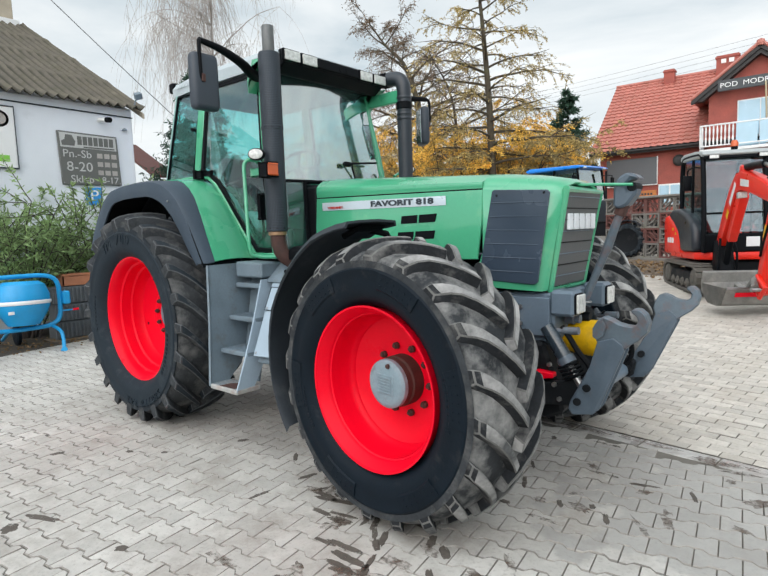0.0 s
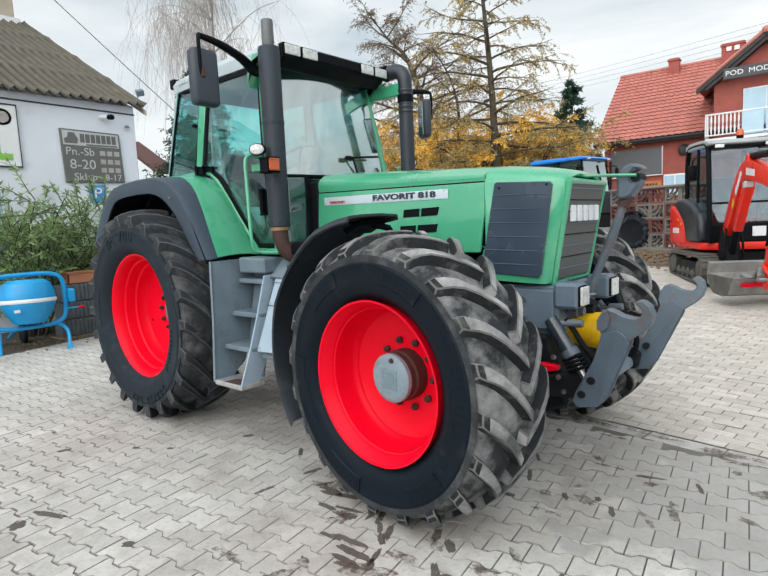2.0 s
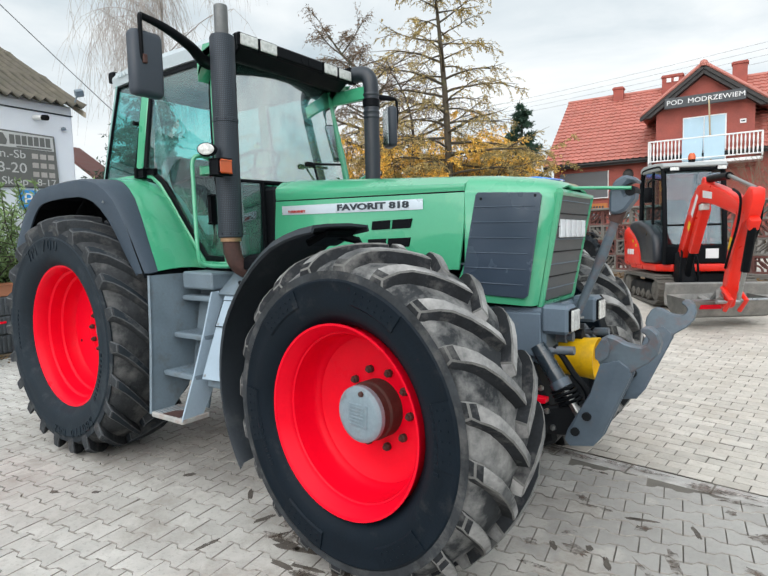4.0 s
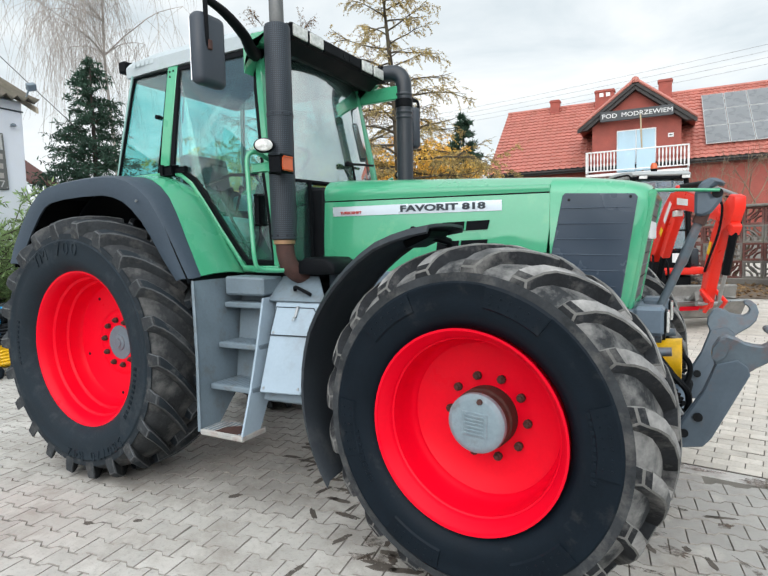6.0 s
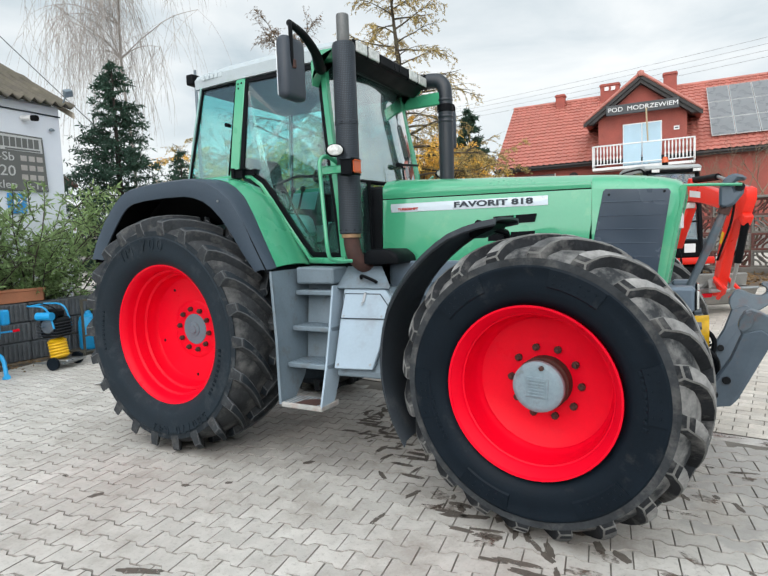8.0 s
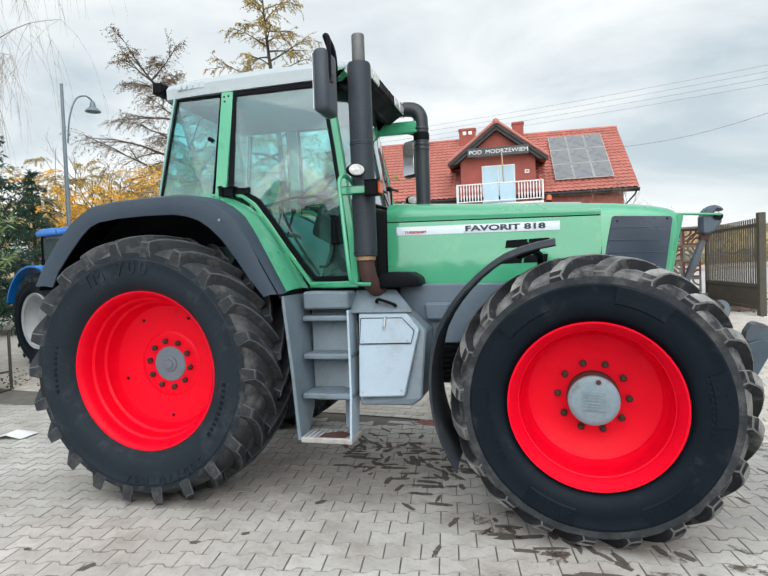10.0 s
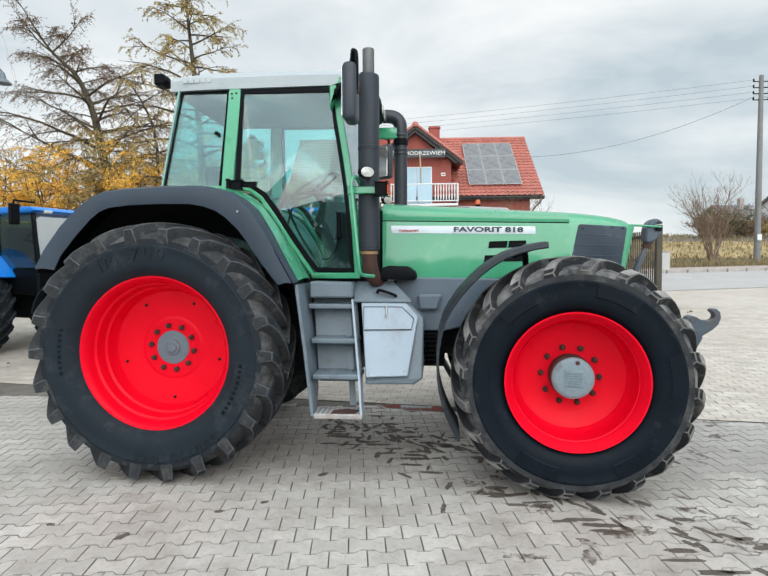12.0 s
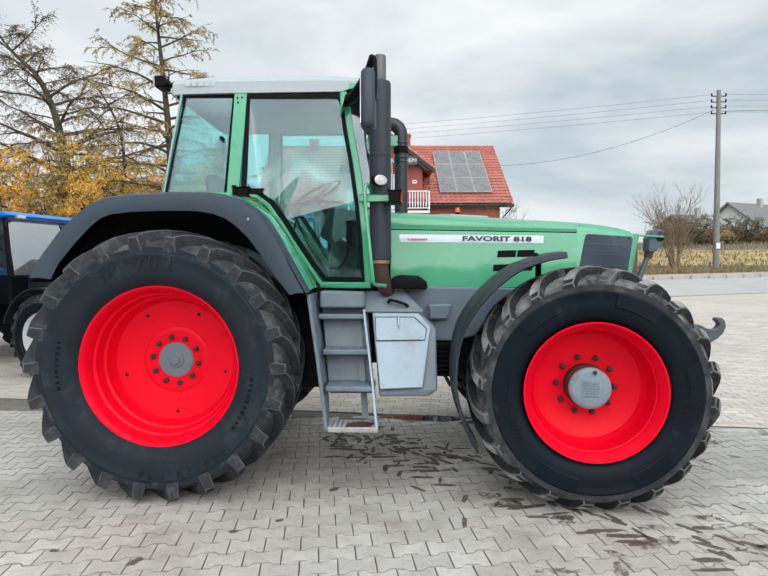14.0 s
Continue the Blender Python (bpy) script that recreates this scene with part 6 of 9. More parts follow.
part("clamp", lathe([(0.062, 1.588), (0.066, 1.59), (0.066, 1.614), (0.062, 1.616)], 28, axis="z"), BRASS, ex, "tan clamp", smooth=35)
part("exhaust_elbow", tube(smooth_line([(0, 0, 1.60), (0.004, 0.004, 1.53), (0.015, 0.02, 1.46), (0.035, 0.06, 1.41), (0.05, 0.12, 1.385)], 5), 0.056, 16), RUST, ex, "rusty exhaust elbow", smooth=True)
for k in range(9):
    for z in (1.64, 2.363):
        a = k * 2 * math.pi / 9
        part("rivet", lathe([(0, 0.003), (0.004, 0.002), (0.005, -0.002)], 6, axis="x"), BLACK, ex).matrix_basis = Matrix.Rotation(a, 4, "Z") @ Matrix.Translation((0.080, 0, z))
part("heat_shield", slab([(1.52, 1.40), (1.54, 1.485), (1.60, 1.505), (1.74, 1.50), (1.80, 1.46), (1.81, 1.40)], -0.69, -0.40, 0.02, seg=2), BLACK, tractor, "black heat shield at the exhaust's foot", smooth=40)
ai = part("air_intake", tube(smooth_line([(1.615, 0.655, 1.93), (1.615, 0.655, 2.45), (1.615, 0.655, 2.80), (1.60, 0.655, 2.89), (1.55, 0.65, 2.935), (1.46, 0.64, 2.945)], 6), 0.064, 20), PIPE, tractor, "dark air intake pipe with elbow", smooth=True)
for zb_ in (2.58, 2.62, 2.76):
    part("intake_ring", lathe([(0.063, zb_ - 0.014), (0.0685, zb_ - 0.006), (0.0685, zb_ + 0.006), (0.063, zb_ + 0.014)], 28, axis="z"), PIPE, ai, smooth=40).location = (1.615, 0.655, 0)
part("intake_band", lathe([(0.066, 2.66), (0.071, 2.665), (0.071, 2.72), (0.066, 2.725)], 28, axis="z"), BLACK, ai, smooth=35).location = (1.615, 0.655, 0)
for k in range(4):
    part("intake_fin", box(1.38 + k * 0.022, 1.388 + k * 0.022, 0.585, 0.70, 2.885, 3.0, 0.003), BLACK, ai)
part("intake_stay", box(1.22, 1.60, 0.60, 0.635, 2.72, 2.83, 0.01), GREEN, tractor, "green bracket behind the intake pipe")

# seat, steering wheel, console and inner trim
EXDASH = material("dark_cab_plastic", (0.008, 0.012, 0.013), 0.6, vary=0.2, scale=6, bump=0.001, spec=0.15)
st = part("driver_seat", box(0.15, 0.62, -0.24, 0.24, 1.72, 1.86, 0.05, seg=3), SEAT, tractor, "dark cloth driver seat", smooth=40)
part("seat_back", moved(box(-0.06, 0.06, -0.23, 0.23, 0.0, 0.52, 0.045, seg=3), pose(0.14, 0, 1.82, 0, -10, 0)), SEAT, st, smooth=40)
part("seat_base", box(0.22, 0.55, -0.17, 0.17, 1.42, 1.73, 0.03), BLACK, st)
part("armrest", box(0.2, 0.55, -0.36, -0.28, 1.92, 1.98, 0.02), SEAT, st)
part("console", slab([(1.02, 1.42), (1.30, 1.42), (1.28, 1.98), (1.10, 2.0), (1.0, 1.90)], -0.20, 0.20, 0.03), EXDASH, tractor, "dark dashboard console")
part("dash_panel", slab([(0.98, 1.80), (1.30, 1.62), (1.32, 1.99), (1.06, 2.02)], -0.50, 0.50, 0.03, seg=2), EXDASH, tractor, "dark dashboard panel", smooth=40)
part("door_panel", slab([(1.06, 1.44), (1.30, 1.44), (1.28, 1.72), (1.16, 1.70)], -0.565, -0.53, 0.01), EXDASH, tractor, "dark kick panel")
part("seat_side", box(0.30, 0.72, -0.42, -0.25, 1.42, 1.84, 0.05, seg=2), EXDASH, tractor, "dark seat console", smooth=40)
part("steering_column", tube([(1.05, 0, 1.95), (0.90, 0, 2.17)], 0.035, 12), BLACK, tractor, smooth=30)
sw = bmesh.new()
bmesh.ops.create_circle(sw, segments=4, radius=0.001)
sw.free()
ringp = [(0.22 * math.cos(k * math.pi / 14), 0.22 * math.sin(k * math.pi / 14), 0) for k in range(29)]
swm = pose(0.90, 0, 2.19, 0, -30, 0)
wh = tube(ringp, 0.013, 8)
for a in (90, 210, 330):
    tube([(0, 0, -0.02), (0.2 * math.cos(radians(a)), 0.2 * math.sin(radians(a)), 0)], 0.012, 6, bm=wh)
part("steering_wheel", moved(wh, swm), BLACK, tractor, "black three-spoke steering wheel", smooth=True)
for s in (-1, 1):
    part("inner_arch", quadpatch([[(a - 0.01, s * 0.545, b + 0.0) for a, b in F_OUT[4:]], [(a - 0.02, s * 0.48, b - 0.02) for a, b in F_OUT[4:]], [(a - 0.06, s * 0.44, b - 0.12) for a, b in F_OUT[4:]], [(a - 0.3, s * 0.43, 1.43) for a, b in F_OUT[4:]]], 0.01), TEAL, tractor, "grey-green inner wheel arch", smooth=40)
part("gear_console", slab([(0.35, 1.85), (0.85, 1.78), (0.9, 1.62), (0.40, 1.60)], -0.45, -0.30, 0.03), TEAL, tractor)
for k in range(3):
    part("lever", tube([(0.55 + k * 0.1, -0.38, 1.8), (0.60 + k * 0.1, -0.37, 1.98)], 0.009, 8), BLACK, tractor)
    part("lever_knob", lathe([(0, 0.03), (0.018, 0.022), (0.022, 0), (0.012, -0.02)], 10, axis="z"), BLACK, tractor).location = (0.605 + k * 0.1, -0.37, 1.99)
part("gas_strut", tube([(0.55, -0.61, 1.98), (0.95, -0.62, 2.06), (1.18, -0.635, 2.04)], 0.011, 8), BLACK, tractor, smooth=True)
part("inner_bar", tube(smooth_line([(1.06, -0.54, 1.50), (0.90, -0.57, 1.76), (0.80, -0.60, 2.0)]), 0.010, 8), BLACK, tractor, smooth=True)

WORN = material("worn_step_plate", (0.36, 0.36, 0.345), 0.6, vary=0.25, scale=9, fine=70, bump=0.003, dirt=(0.17, 0.075, 0.045), dirt_amount=0.4, dirt_scale=9)
# steps and tool box, both leaning outwards at the foot
sp = part("step_shield", quadpatch([[(0.985, -1.02, 1.375), (0.99, -0.86, 1.378), (0.985, -0.60, 1.378)], [(1.055, -1.075, 0.93), (1.05, -0.86, 0.93), (1.045, -0.62, 0.93)], [(1.118, -1.14, 0.49), (1.115, -0.98, 0.49), (1.10, -0.84, 0.62)]], 0.012), STEP_GREY, tractor, "grey step side plate")
part("step_flange", tube([(0.985, -1.02, 1.375), (1.055, -1.075, 0.93), (1.118, -1.14, 0.49)], 0.011, 6), STEP_GREY, sp)
part("step_rail", quadpatch([[(1.352, -0.80, 1.262), (1.35, -0.62, 1.262)], [(1.392, -0.915, 0.985), (1.385, -0.70, 0.985)], [(1.428, -1.025, 0.745), (1.42, -0.82, 0.745)], [(1.458, -1.145, 0.495), (1.452, -0.99, 0.50)]], 0.014), BOX_GREY, sp)
part("step_back", quadpatch([[(1.03, -0.64, 1.27), (1.36, -0.64, 1.27)], [(1.10, -0.80, 0.66), (1.42, -0.80, 0.66)]], 0.008), STEP_GREY, sp)
part("back_rib", quadpatch([[(1.27, -0.665, 1.26), (1.31, -0.665, 1.26)], [(1.34, -0.90, 0.51), (1.385, -0.90, 0.51)]], 0.014), STEP_GREY, sp)
for x0, x1, z, ya, yb in ((1.02, 1.356, 1.227, -0.80, -0.63), (1.065, 1.395, 0.987, -0.91, -0.70), (1.095, 1.43, 0.752, -1.02, -0.78), (1.125, 1.458, 0.508, -1.145, -0.94)):
    stp = part("step", box(x0, x1, ya, yb, z - 0.035, z, 0.008, seg=2), STEP_GREY if z > 0.55 else WORN, sp, "ribbed step with worn edge")
    for k in range(9):
        part("grip", box(x0 + 0.02 + k * (x1 - x0 - 0.04) / 9, x0 + 0.034 + k * (x1 - x0 - 0.04) / 9, ya + 0.015, yb - 0.03, z - 0.002, z + 0.003, 0.001), STEP_GREY, stp)
part("rust_patch", slab([(1.24, -1.135), (1.41, -1.13), (1.43, -1.04), (1.34, -1.0), (1.25, -1.05)], 0.509, 0.5115, 0.0, axis="z"), RUST, sp, "rusty patch on the lowest step")
part("upper_box", slab([(1.03, 1.272), (1.35, 1.272), (1.35, 1.385), (1.03, 1.392)], -0.80, -0.60, 0.012), STEP_GREY, sp)


def leaning(bm):
    for v in bm.verts:
        v.co.y += 0.262 * min(1.0, max(0.0, (v.co.z - 0.735) / 0.515))
    return bm


tb = part("tool_box", leaning(slab([(1.405, 1.234), (1.733, 1.234), (1.823, 1.131), (1.757, 0.742), (1.468, 0.730)], -1.0, -0.965, 0.006)), BOX_GREY, tractor, "light grey steel tool box with latch")
part("box_body", leaning(slab([(1.40, 1.237), (1.738, 1.237), (1.862, 1.12), (1.860, 0.72), (1.80, 0.678), (1.462, 0.672)], -0.962, -0.60, 0.01)), STEP_GREY, tb)
part("box_lid", quadpatch([[(1.35, -0.755, 1.243), (1.77, -0.755, 1.243)], [(1.35, -0.74, 1.26), (1.765, -0.74, 1.26)], [(1.35, -0.60, 1.385), (1.63, -0.60, 1.385)]], 0.012), STEP_GREY, tb)
part("box_door", leaning(slab([(1.426, 1.205), (1.706, 1.205), (1.792, 1.125), (1.778, 1.05), (1.436, 1.045)], -1.008, -1.002, 0.003)), BOX_GREY, tb)
part("door_line", leaning(tube([(1.426, -1.0085, 1.205), (1.706, -1.0085, 1.205), (1.792, -1.0085, 1.125), (1.778, -1.0085, 1.05), (1.436, -1.0085, 1.045), (1.426, -1.0085, 1.205)], 0.0028, 6)), SHADE, tb)
part("latch", leaning(box(1.586, 1.602, -1.026, -1.006, 1.15, 1.215, 0.004)), STEEL, tb, "steel latch")
part("latch_loop", leaning(tube([(1.588, -1.026, 1.155), (1.588, -1.032, 1.135), (1.60, -1.032, 1.135), (1.60, -1.026, 1.155)], 0.003, 6)), STEEL, tb)
for x, z in ((1.49, 0.757), (1.735, 0.772), (1.455, 1.06), (1.75, 1.065)):
    part("rivet", leaning(moved(lathe([(0, -0.003), (0.007, -0.002), (0.009, 0.002)], 8), pose(x, -1.003 if z < 1 else -1.0095, z))), STEEL, tb)
part("lid_handle", tube(smooth_line([(1.52, -0.70, 1.305), (1.54, -0.72, 1.325), (1.64, -0.74, 1.295), (1.66, -0.73, 1.28)], 4), 0.011, 8), BLACK, tb, "black lid handle", smooth=True)

# ---------------------------------------------------------------- fence and gate behind the yard
FENCE_G = material("fence_concrete", (0.165, 0.155, 0.14), 0.9, vary=0.25, scale=5, fine=50, bump=0.006, dirt=(0.12, 0.13, 0.07), dirt_amount=0.25)
FENCE_R = material("fence_red_paint", (0.125, 0.050, 0.042), 0.85, vary=0.3, scale=6, fine=50, bump=0.006, dirt=(0.20, 0.18, 0.165), dirt_amount=0.2)
fa, fb = Vector((-0.6, 12.45, 0)), Vector((6.55, 10.35, 0))
fdir = (fb - fa).normalized()
fturn = math.degrees(math.atan2(fdir.y, fdir.x))
fence = thing("openwork_fence", "openwork concrete block fence in grey and faded red", "fence", (fa.x, fa.y, 0.52), fturn, kind="structure")
FL = (fb - fa).length
part("plinth", box(0, FL, -0.10, 0.10, -0.35, 0.16, 0.02), FENCE_G, fence, "mossy concrete plinth")
part("coping", box(0, FL, -0.12, 0.12, 1.68, 1.74, 0.015), FENCE_G, fence)


def open_block(flip):
    """A square pierced block: a frame with two curved bars."""
    b = bmesh.new()
    for a in ((0, 0.38, 0, 0.045), (0, 0.38, 0.335, 0.38)):
        box(a[0], a[1], -0.06, 0.06, a[2], a[3], 0.006, b)
        box(a[2], a[3], -0.06, 0.06, a[0] + 0.045, a[1] - 0.045, 0.006, b)
    for cx, cz in (((0.03, 0.03), (0.35, 0.35)) if not flip else ((0.03, 0.35), (0.35, 0.03))):
        for rr in (0.15, 0.25):
            sx, sz = (1 if cx < 0.2 else -1), (1 if cz < 0.2 else -1)
            arc = [(cx + sx * rr * math.cos(k * math.pi / 12), 0, cz + sz * rr * math.sin(k * math.pi / 12)) for k in range(7)]
            bb = tube(arc, 0.022, 5)
            for v in bb.verts:
                v.co.y *= 2.2
            joined(b, bb)
    return b


blocks = {}
for r in range(4):
    for c in range(int(FL / 0.385)):
        key = ((r + c) % 2, FENCE_R if (c // 2 + r) % 2 == 0 or (c % 5 == 1) else FENCE_G)
        if key not in blocks:
            o = part("fence_block", open_block(key[0]), key[1], fence)
            blocks[key] = o.data
        else:
            o = new("fence_block", blocks[key])
            o.parent = fence
        o.location = (0.01 + c * 0.385, 0, 0.155 + r * 0.383)

GATEIRON = material("weathered_gate_steel", (0.065, 0.06, 0.045), 0.75, vary=0.3, scale=6, fine=40, bump=0.003, dirt=(0.14, 0.10, 0.06), dirt_amount=0.25)
gate = thing("yard_gate", "open weathered steel gate with vertical bars", "gate", (6.75, 7.75, 0.38), 92)
part("gate_post", box(-0.07, 0.07, -0.06, 0.06, 0, 1.95, 0.008), GATEIRON, gate)
part("gate_rail", box(0.05, 3.0, -0.03, 0.03, 0.52, 0.60, 0.006), GATEIRON, gate)
part("gate_rail", box(0.05, 3.0, -0.03, 0.03, 1.70, 1.76, 0.006), GATEIRON, gate)
part("gate_rail", box(0.05, 3.0, -0.03, 0.03, 0.10, 0.16, 0.006), GATEIRON, gate)
part("gate_panel", box(0.05, 3.0, -0.012, 0.012, 0.15, 0.53, 0.003), GATEIRON, gate, "solid lower gate panel")
part("gate_stile", box(2.96, 3.04, -0.035, 0.035, 0.08, 1.80, 0.006), GATEIRON, gate)
bar_me = None
for k in range(26):
    if bar_me is None:
        o = part("gate_bar", box(-0.012, 0.012, -0.012, 0.012, 0.58, 1.86, 0.002), GATEIRON, gate)
        bar_me = o.data
    else:
        o = new("gate_bar", bar_me)
        o.parent = gate
    o.location.x = 0.16 + k * 0.108
part("gate_chain", tube(smooth_line([(0.02, -0.04, 1.15), (0.35, -0.05, 1.08), (0.55, -0.05, 1.22), (1.0, -0.05, 1.28), (1.5, -0.05, 1.2), (2.2, -0.04, 1.25)], 5), 0.014, 6), GATEIRON, gate, smooth=True)
CABINET = material("weathered_cabinet_paint", (0.46, 0.47, 0.46), 0.6, vary=0.1, scale=4, bump=0.001)
wbx = thing("utility_box", "small pale utility cabinet by the roadside", "cabinet", (12.2, 21.5, ground_z(12, 21.5)))
part("box_body", box(-0.26, 0.26, -0.16, 0.16, 0, 0.86, 0.02), CABINET, wbx)
part("box_roof", box(-0.29, 0.29, -0.19, 0.19, 0.86, 0.92, 0.01), KERB, wbx)

# ---------------------------------------------------------------- mini excavator
EXR = material("orange_red_paint", (0.74, 0.022, 0.010), 0.35, vary=0.08, scale=4, bump=0.0006, coat=0.05, spec=0.35)
EXB = material("charcoal_panel", (0.014, 0.018, 0.025), 0.36, vary=0.10, scale=3, bump=0.0006, spec=0.5)
SMOKED = glass("smoked_cab_glass", (0.74, 0.88, 0.88), gloss=0.10)
SCREEN = glass("blue_screen_glass", (0.40, 0.58, 0.64), gloss=0.24)
EXG = material("grey_roof_panel", (0.33, 0.35, 0.35), 0.5, vary=0.1, bump=0.001)
TRACKM = material("track_rubber", (0.10, 0.092, 0.08), 0.9, vary=0.35, scale=10, fine=60, bump=0.006)
BUCKETM = material("worn_bucket_steel", (0.20, 0.196, 0.185), 0.6, metal=0.2, vary=0.3, scale=7, bump=0.004, dirt=(0.40, 0.38, 0.34), dirt_amount=0.5)
exc = thing("mini_excavator", "orange-red mini excavator with dark cab and folded arm", "excavator", (2.93, 8.14, 0.39), -62)
for s in (-1, 1):
    # rubber belt round idler, rollers and sprocket
    loop = []
    for k in range(9):
        a = radians(-90 + k * 22.5)
        loop.append((0.76 + 0.235 * math.cos(a), 0.235 + 0.235 * math.sin(a)))
    for k in range(9):
        a = radians(90 + k * 22.5)
        loop.append((-0.76 + 0.235 * math.cos(a), 0.235 + 0.235 * math.sin(a)))
    inner = [(x * 0.955, 0.235 + (z - 0.235) * 0.82) for x, z in loop]
    b = bmesh.new()
    rings = [[b.verts.new((x, s * y, z)) for x, z in line] for line, y in ((loop, 0.46), (loop, 0.76), (inner, 0.76), (inner, 0.46))]
    for ra, rb in zip(rings, rings[1:] + rings[:1]):
        for k in range(len(loop)):
            j = (k + 1) % len(loop)
            b.faces.new((ra[k], ra[j], rb[j], rb[k]))
    tr = part("track", b, TRACKM, exc, "dusty rubber track", smooth=30)
    lug_me = None
    for k in range(44):
        d = k / 44 * (4 * 0.76 + 2 * math.pi * 0.235)
        if d < 1.52:
            m_ = pose(-0.76 + d, s * 0.61, 0.47)
        elif d < 1.52 + math.pi * 0.235:
            a = (d - 1.52) / 0.235
            m_ = pose(0.76 + 0.235 * math.sin(a), s * 0.61, 0.235 + 0.235 * math.cos(a), 0, math.degrees(a), 0)
        elif d < 3.04 + math.pi * 0.235:
            m_ = pose(0.76 - (d - 1.52 - math.pi * 0.235), s * 0.61, 0.004, 0, 180, 0)
        else:
            a = math.pi + (d - 3.04 - math.pi * 0.235) / 0.235
            m_ = pose(-0.76 + 0.235 * math.sin(a), s * 0.61, 0.235 + 0.235 * math.cos(a), 0, math.degrees(a), 0)
        if lug_me is None:
            o = part("track_pad", box(-0.018, 0.018, -0.148, 0.148, -0.004, 0.020, 0.005), TRACKM, tr)
            lug_me = o.data
        else:
            o = new("track_pad", lug_me)
            o.parent = tr
        o.matrix_basis = m_
    part("track_frame", slab([(-0.62, 0.14), (0.62, 0.14), (0.66, 0.26), (0.50, 0.34), (-0.50, 0.34), (-0.66, 0.26)], s * 0.50, s * 0.72, 0.02), SHADE, tr)
    for x, z, r_ in ((-0.76, 0.235, 0.17), (0.76, 0.235, 0.17), (-0.42, 0.13, 0.085), (-0.14, 0.13, 0.085), (0.14, 0.13, 0.085), (0.42, 0.13, 0.085)):
        part("track_roller", moved(lathe([(0.0, -0.012), (r_ * 0.4, -0.014), (r_ * 0.5, 0.0), (r_ * 0.9, 0.004), (r_, 0.02), (r_, 0.20)], 18), pose(x, s * 0.745, z, 0, 0, 0 if s < 0 else 180)), TRACKM, tr, smooth=40)
part("under_frame", box(-0.6, 0.6, -0.48, 0.48, 0.2, 0.52, 0.03), SHADE, exc)
bld = part("dozer_blade", slab([(1.34, 0.06), (1.42, 0.06), (1.38, 0.22), (1.42, 0.40), (1.36, 0.42), (1.30, 0.22)], -0.78, 0.78, 0.008), BUCKETM, exc, "grey worn dozer blade")
for s in (-1, 1):
    part("blade_arm", tube([(0.6, s * 0.35, 0.30), (1.34, s * 0.40, 0.20)], 0.05, 8), SHADE, bld)
part("turntable", lathe([(0.42, 0.52), (0.42, 0.60), (0.0, 0.60)], 24, axis="z"), SHADE, exc)
part("platform", slab([(-1.05, -0.50), (-0.80, -0.68), (0.55, -0.66), (0.72, -0.45), (0.74, 0.45), (0.62, 0.68), (-0.80, 0.68), (-1.05, 0.50)], 0.54, 0.67, 0.025, axis="z", seg=2), EXR, exc, "orange-red platform skirt", smooth=40)
cwb = slab([(-1.20, 0.58), (-1.24, 1.22), (-1.15, 1.31), (-0.95, 1.33), (-0.86, 1.28), (-0.53, 1.14), (-0.28, 0.98), (-0.17, 0.80), (-0.14, 0.60)], -0.70, 0.66, 0.075, seg=3)
part("counterweight", cwb, EXR, exc, "rounded orange-red counterweight", smooth=45)
for x0, z0, m_ in ((-0.92, 0.80, PALE), (-0.78, 0.80, PALE), (-0.64, 0.80, PALE)):
    part("type_bar", box(x0, x0 + 0.10, -0.708, -0.700, z0, z0 + 0.10, 0.002), m_, exc)
for x0, z0 in ((-0.62, 1.03), (-0.45, 0.95)):
    part("warning_label", box(x0, x0 + 0.07, -0.707, -0.700, z0, z0 + 0.05, 0.002), YELLOW, exc, "small yellow warning label")
hd = slab([(-0.94, 1.33), (-0.64, 1.43), (-0.28, 1.43), (0.18, 1.33), (0.50, 1.19), (0.60, 1.02), (0.62, 0.68), (-0.10, 0.66), (-0.135, 0.80), (-0.25, 0.99), (-0.51, 1.155)], -0.72, -0.48, 0.07, seg=3)
part("engine_cover", hd, EXB, exc, "charcoal side cover with rounded top", smooth=45)
part("rear_cover", slab([(-0.50, 0.66), (-0.42, 0.66), (-0.42, 1.38), (-0.56, 1.44), (-0.88, 1.40), (-0.92, 1.30), (-0.62, 1.16)], -0.50, 0.55, 0.05, seg=2), EXB, exc, "charcoal engine cover", smooth=40)
part("side_cover", slab([(-0.9, 0.66), (0.5, 0.66), (0.5, 1.00), (-0.9, 1.06)], 0.40, 0.66, 0.05, seg=2), EXB, exc, "charcoal side cover", smooth=40)
# cab: two rounded corner frames, roof with a lip, front and side glazing
CY0, CY1 = -0.57, 0.36
for yy in (CY0, CY1):
    part("cab_frame", tube(smooth_line([(0.70, yy, 0.67), (0.70, yy, 1.10), (0.64, yy, 1.70), (0.57, yy, 2.20), (0.50, yy, 2.29), (0.30, yy, 2.32), (-0.30, yy, 2.33), (-0.46, yy, 2.28), (-0.53, yy, 2.10), (-0.54, yy, 1.60), (-0.54, yy, 1.20)], 4), 0.042, 8), BLACK, exc, "black rounded cab frame", smooth=True)
    part("door_post", tube([(0.10, yy, 0.70), (0.08, yy, 2.30)], 0.025, 8), BLACK, exc, smooth=30)
part("cab_sill", box(0.62, 0.73, CY0, CY1, 0.67, 0.98, 0.02), BLACK, exc, "black panel under the windscreen")
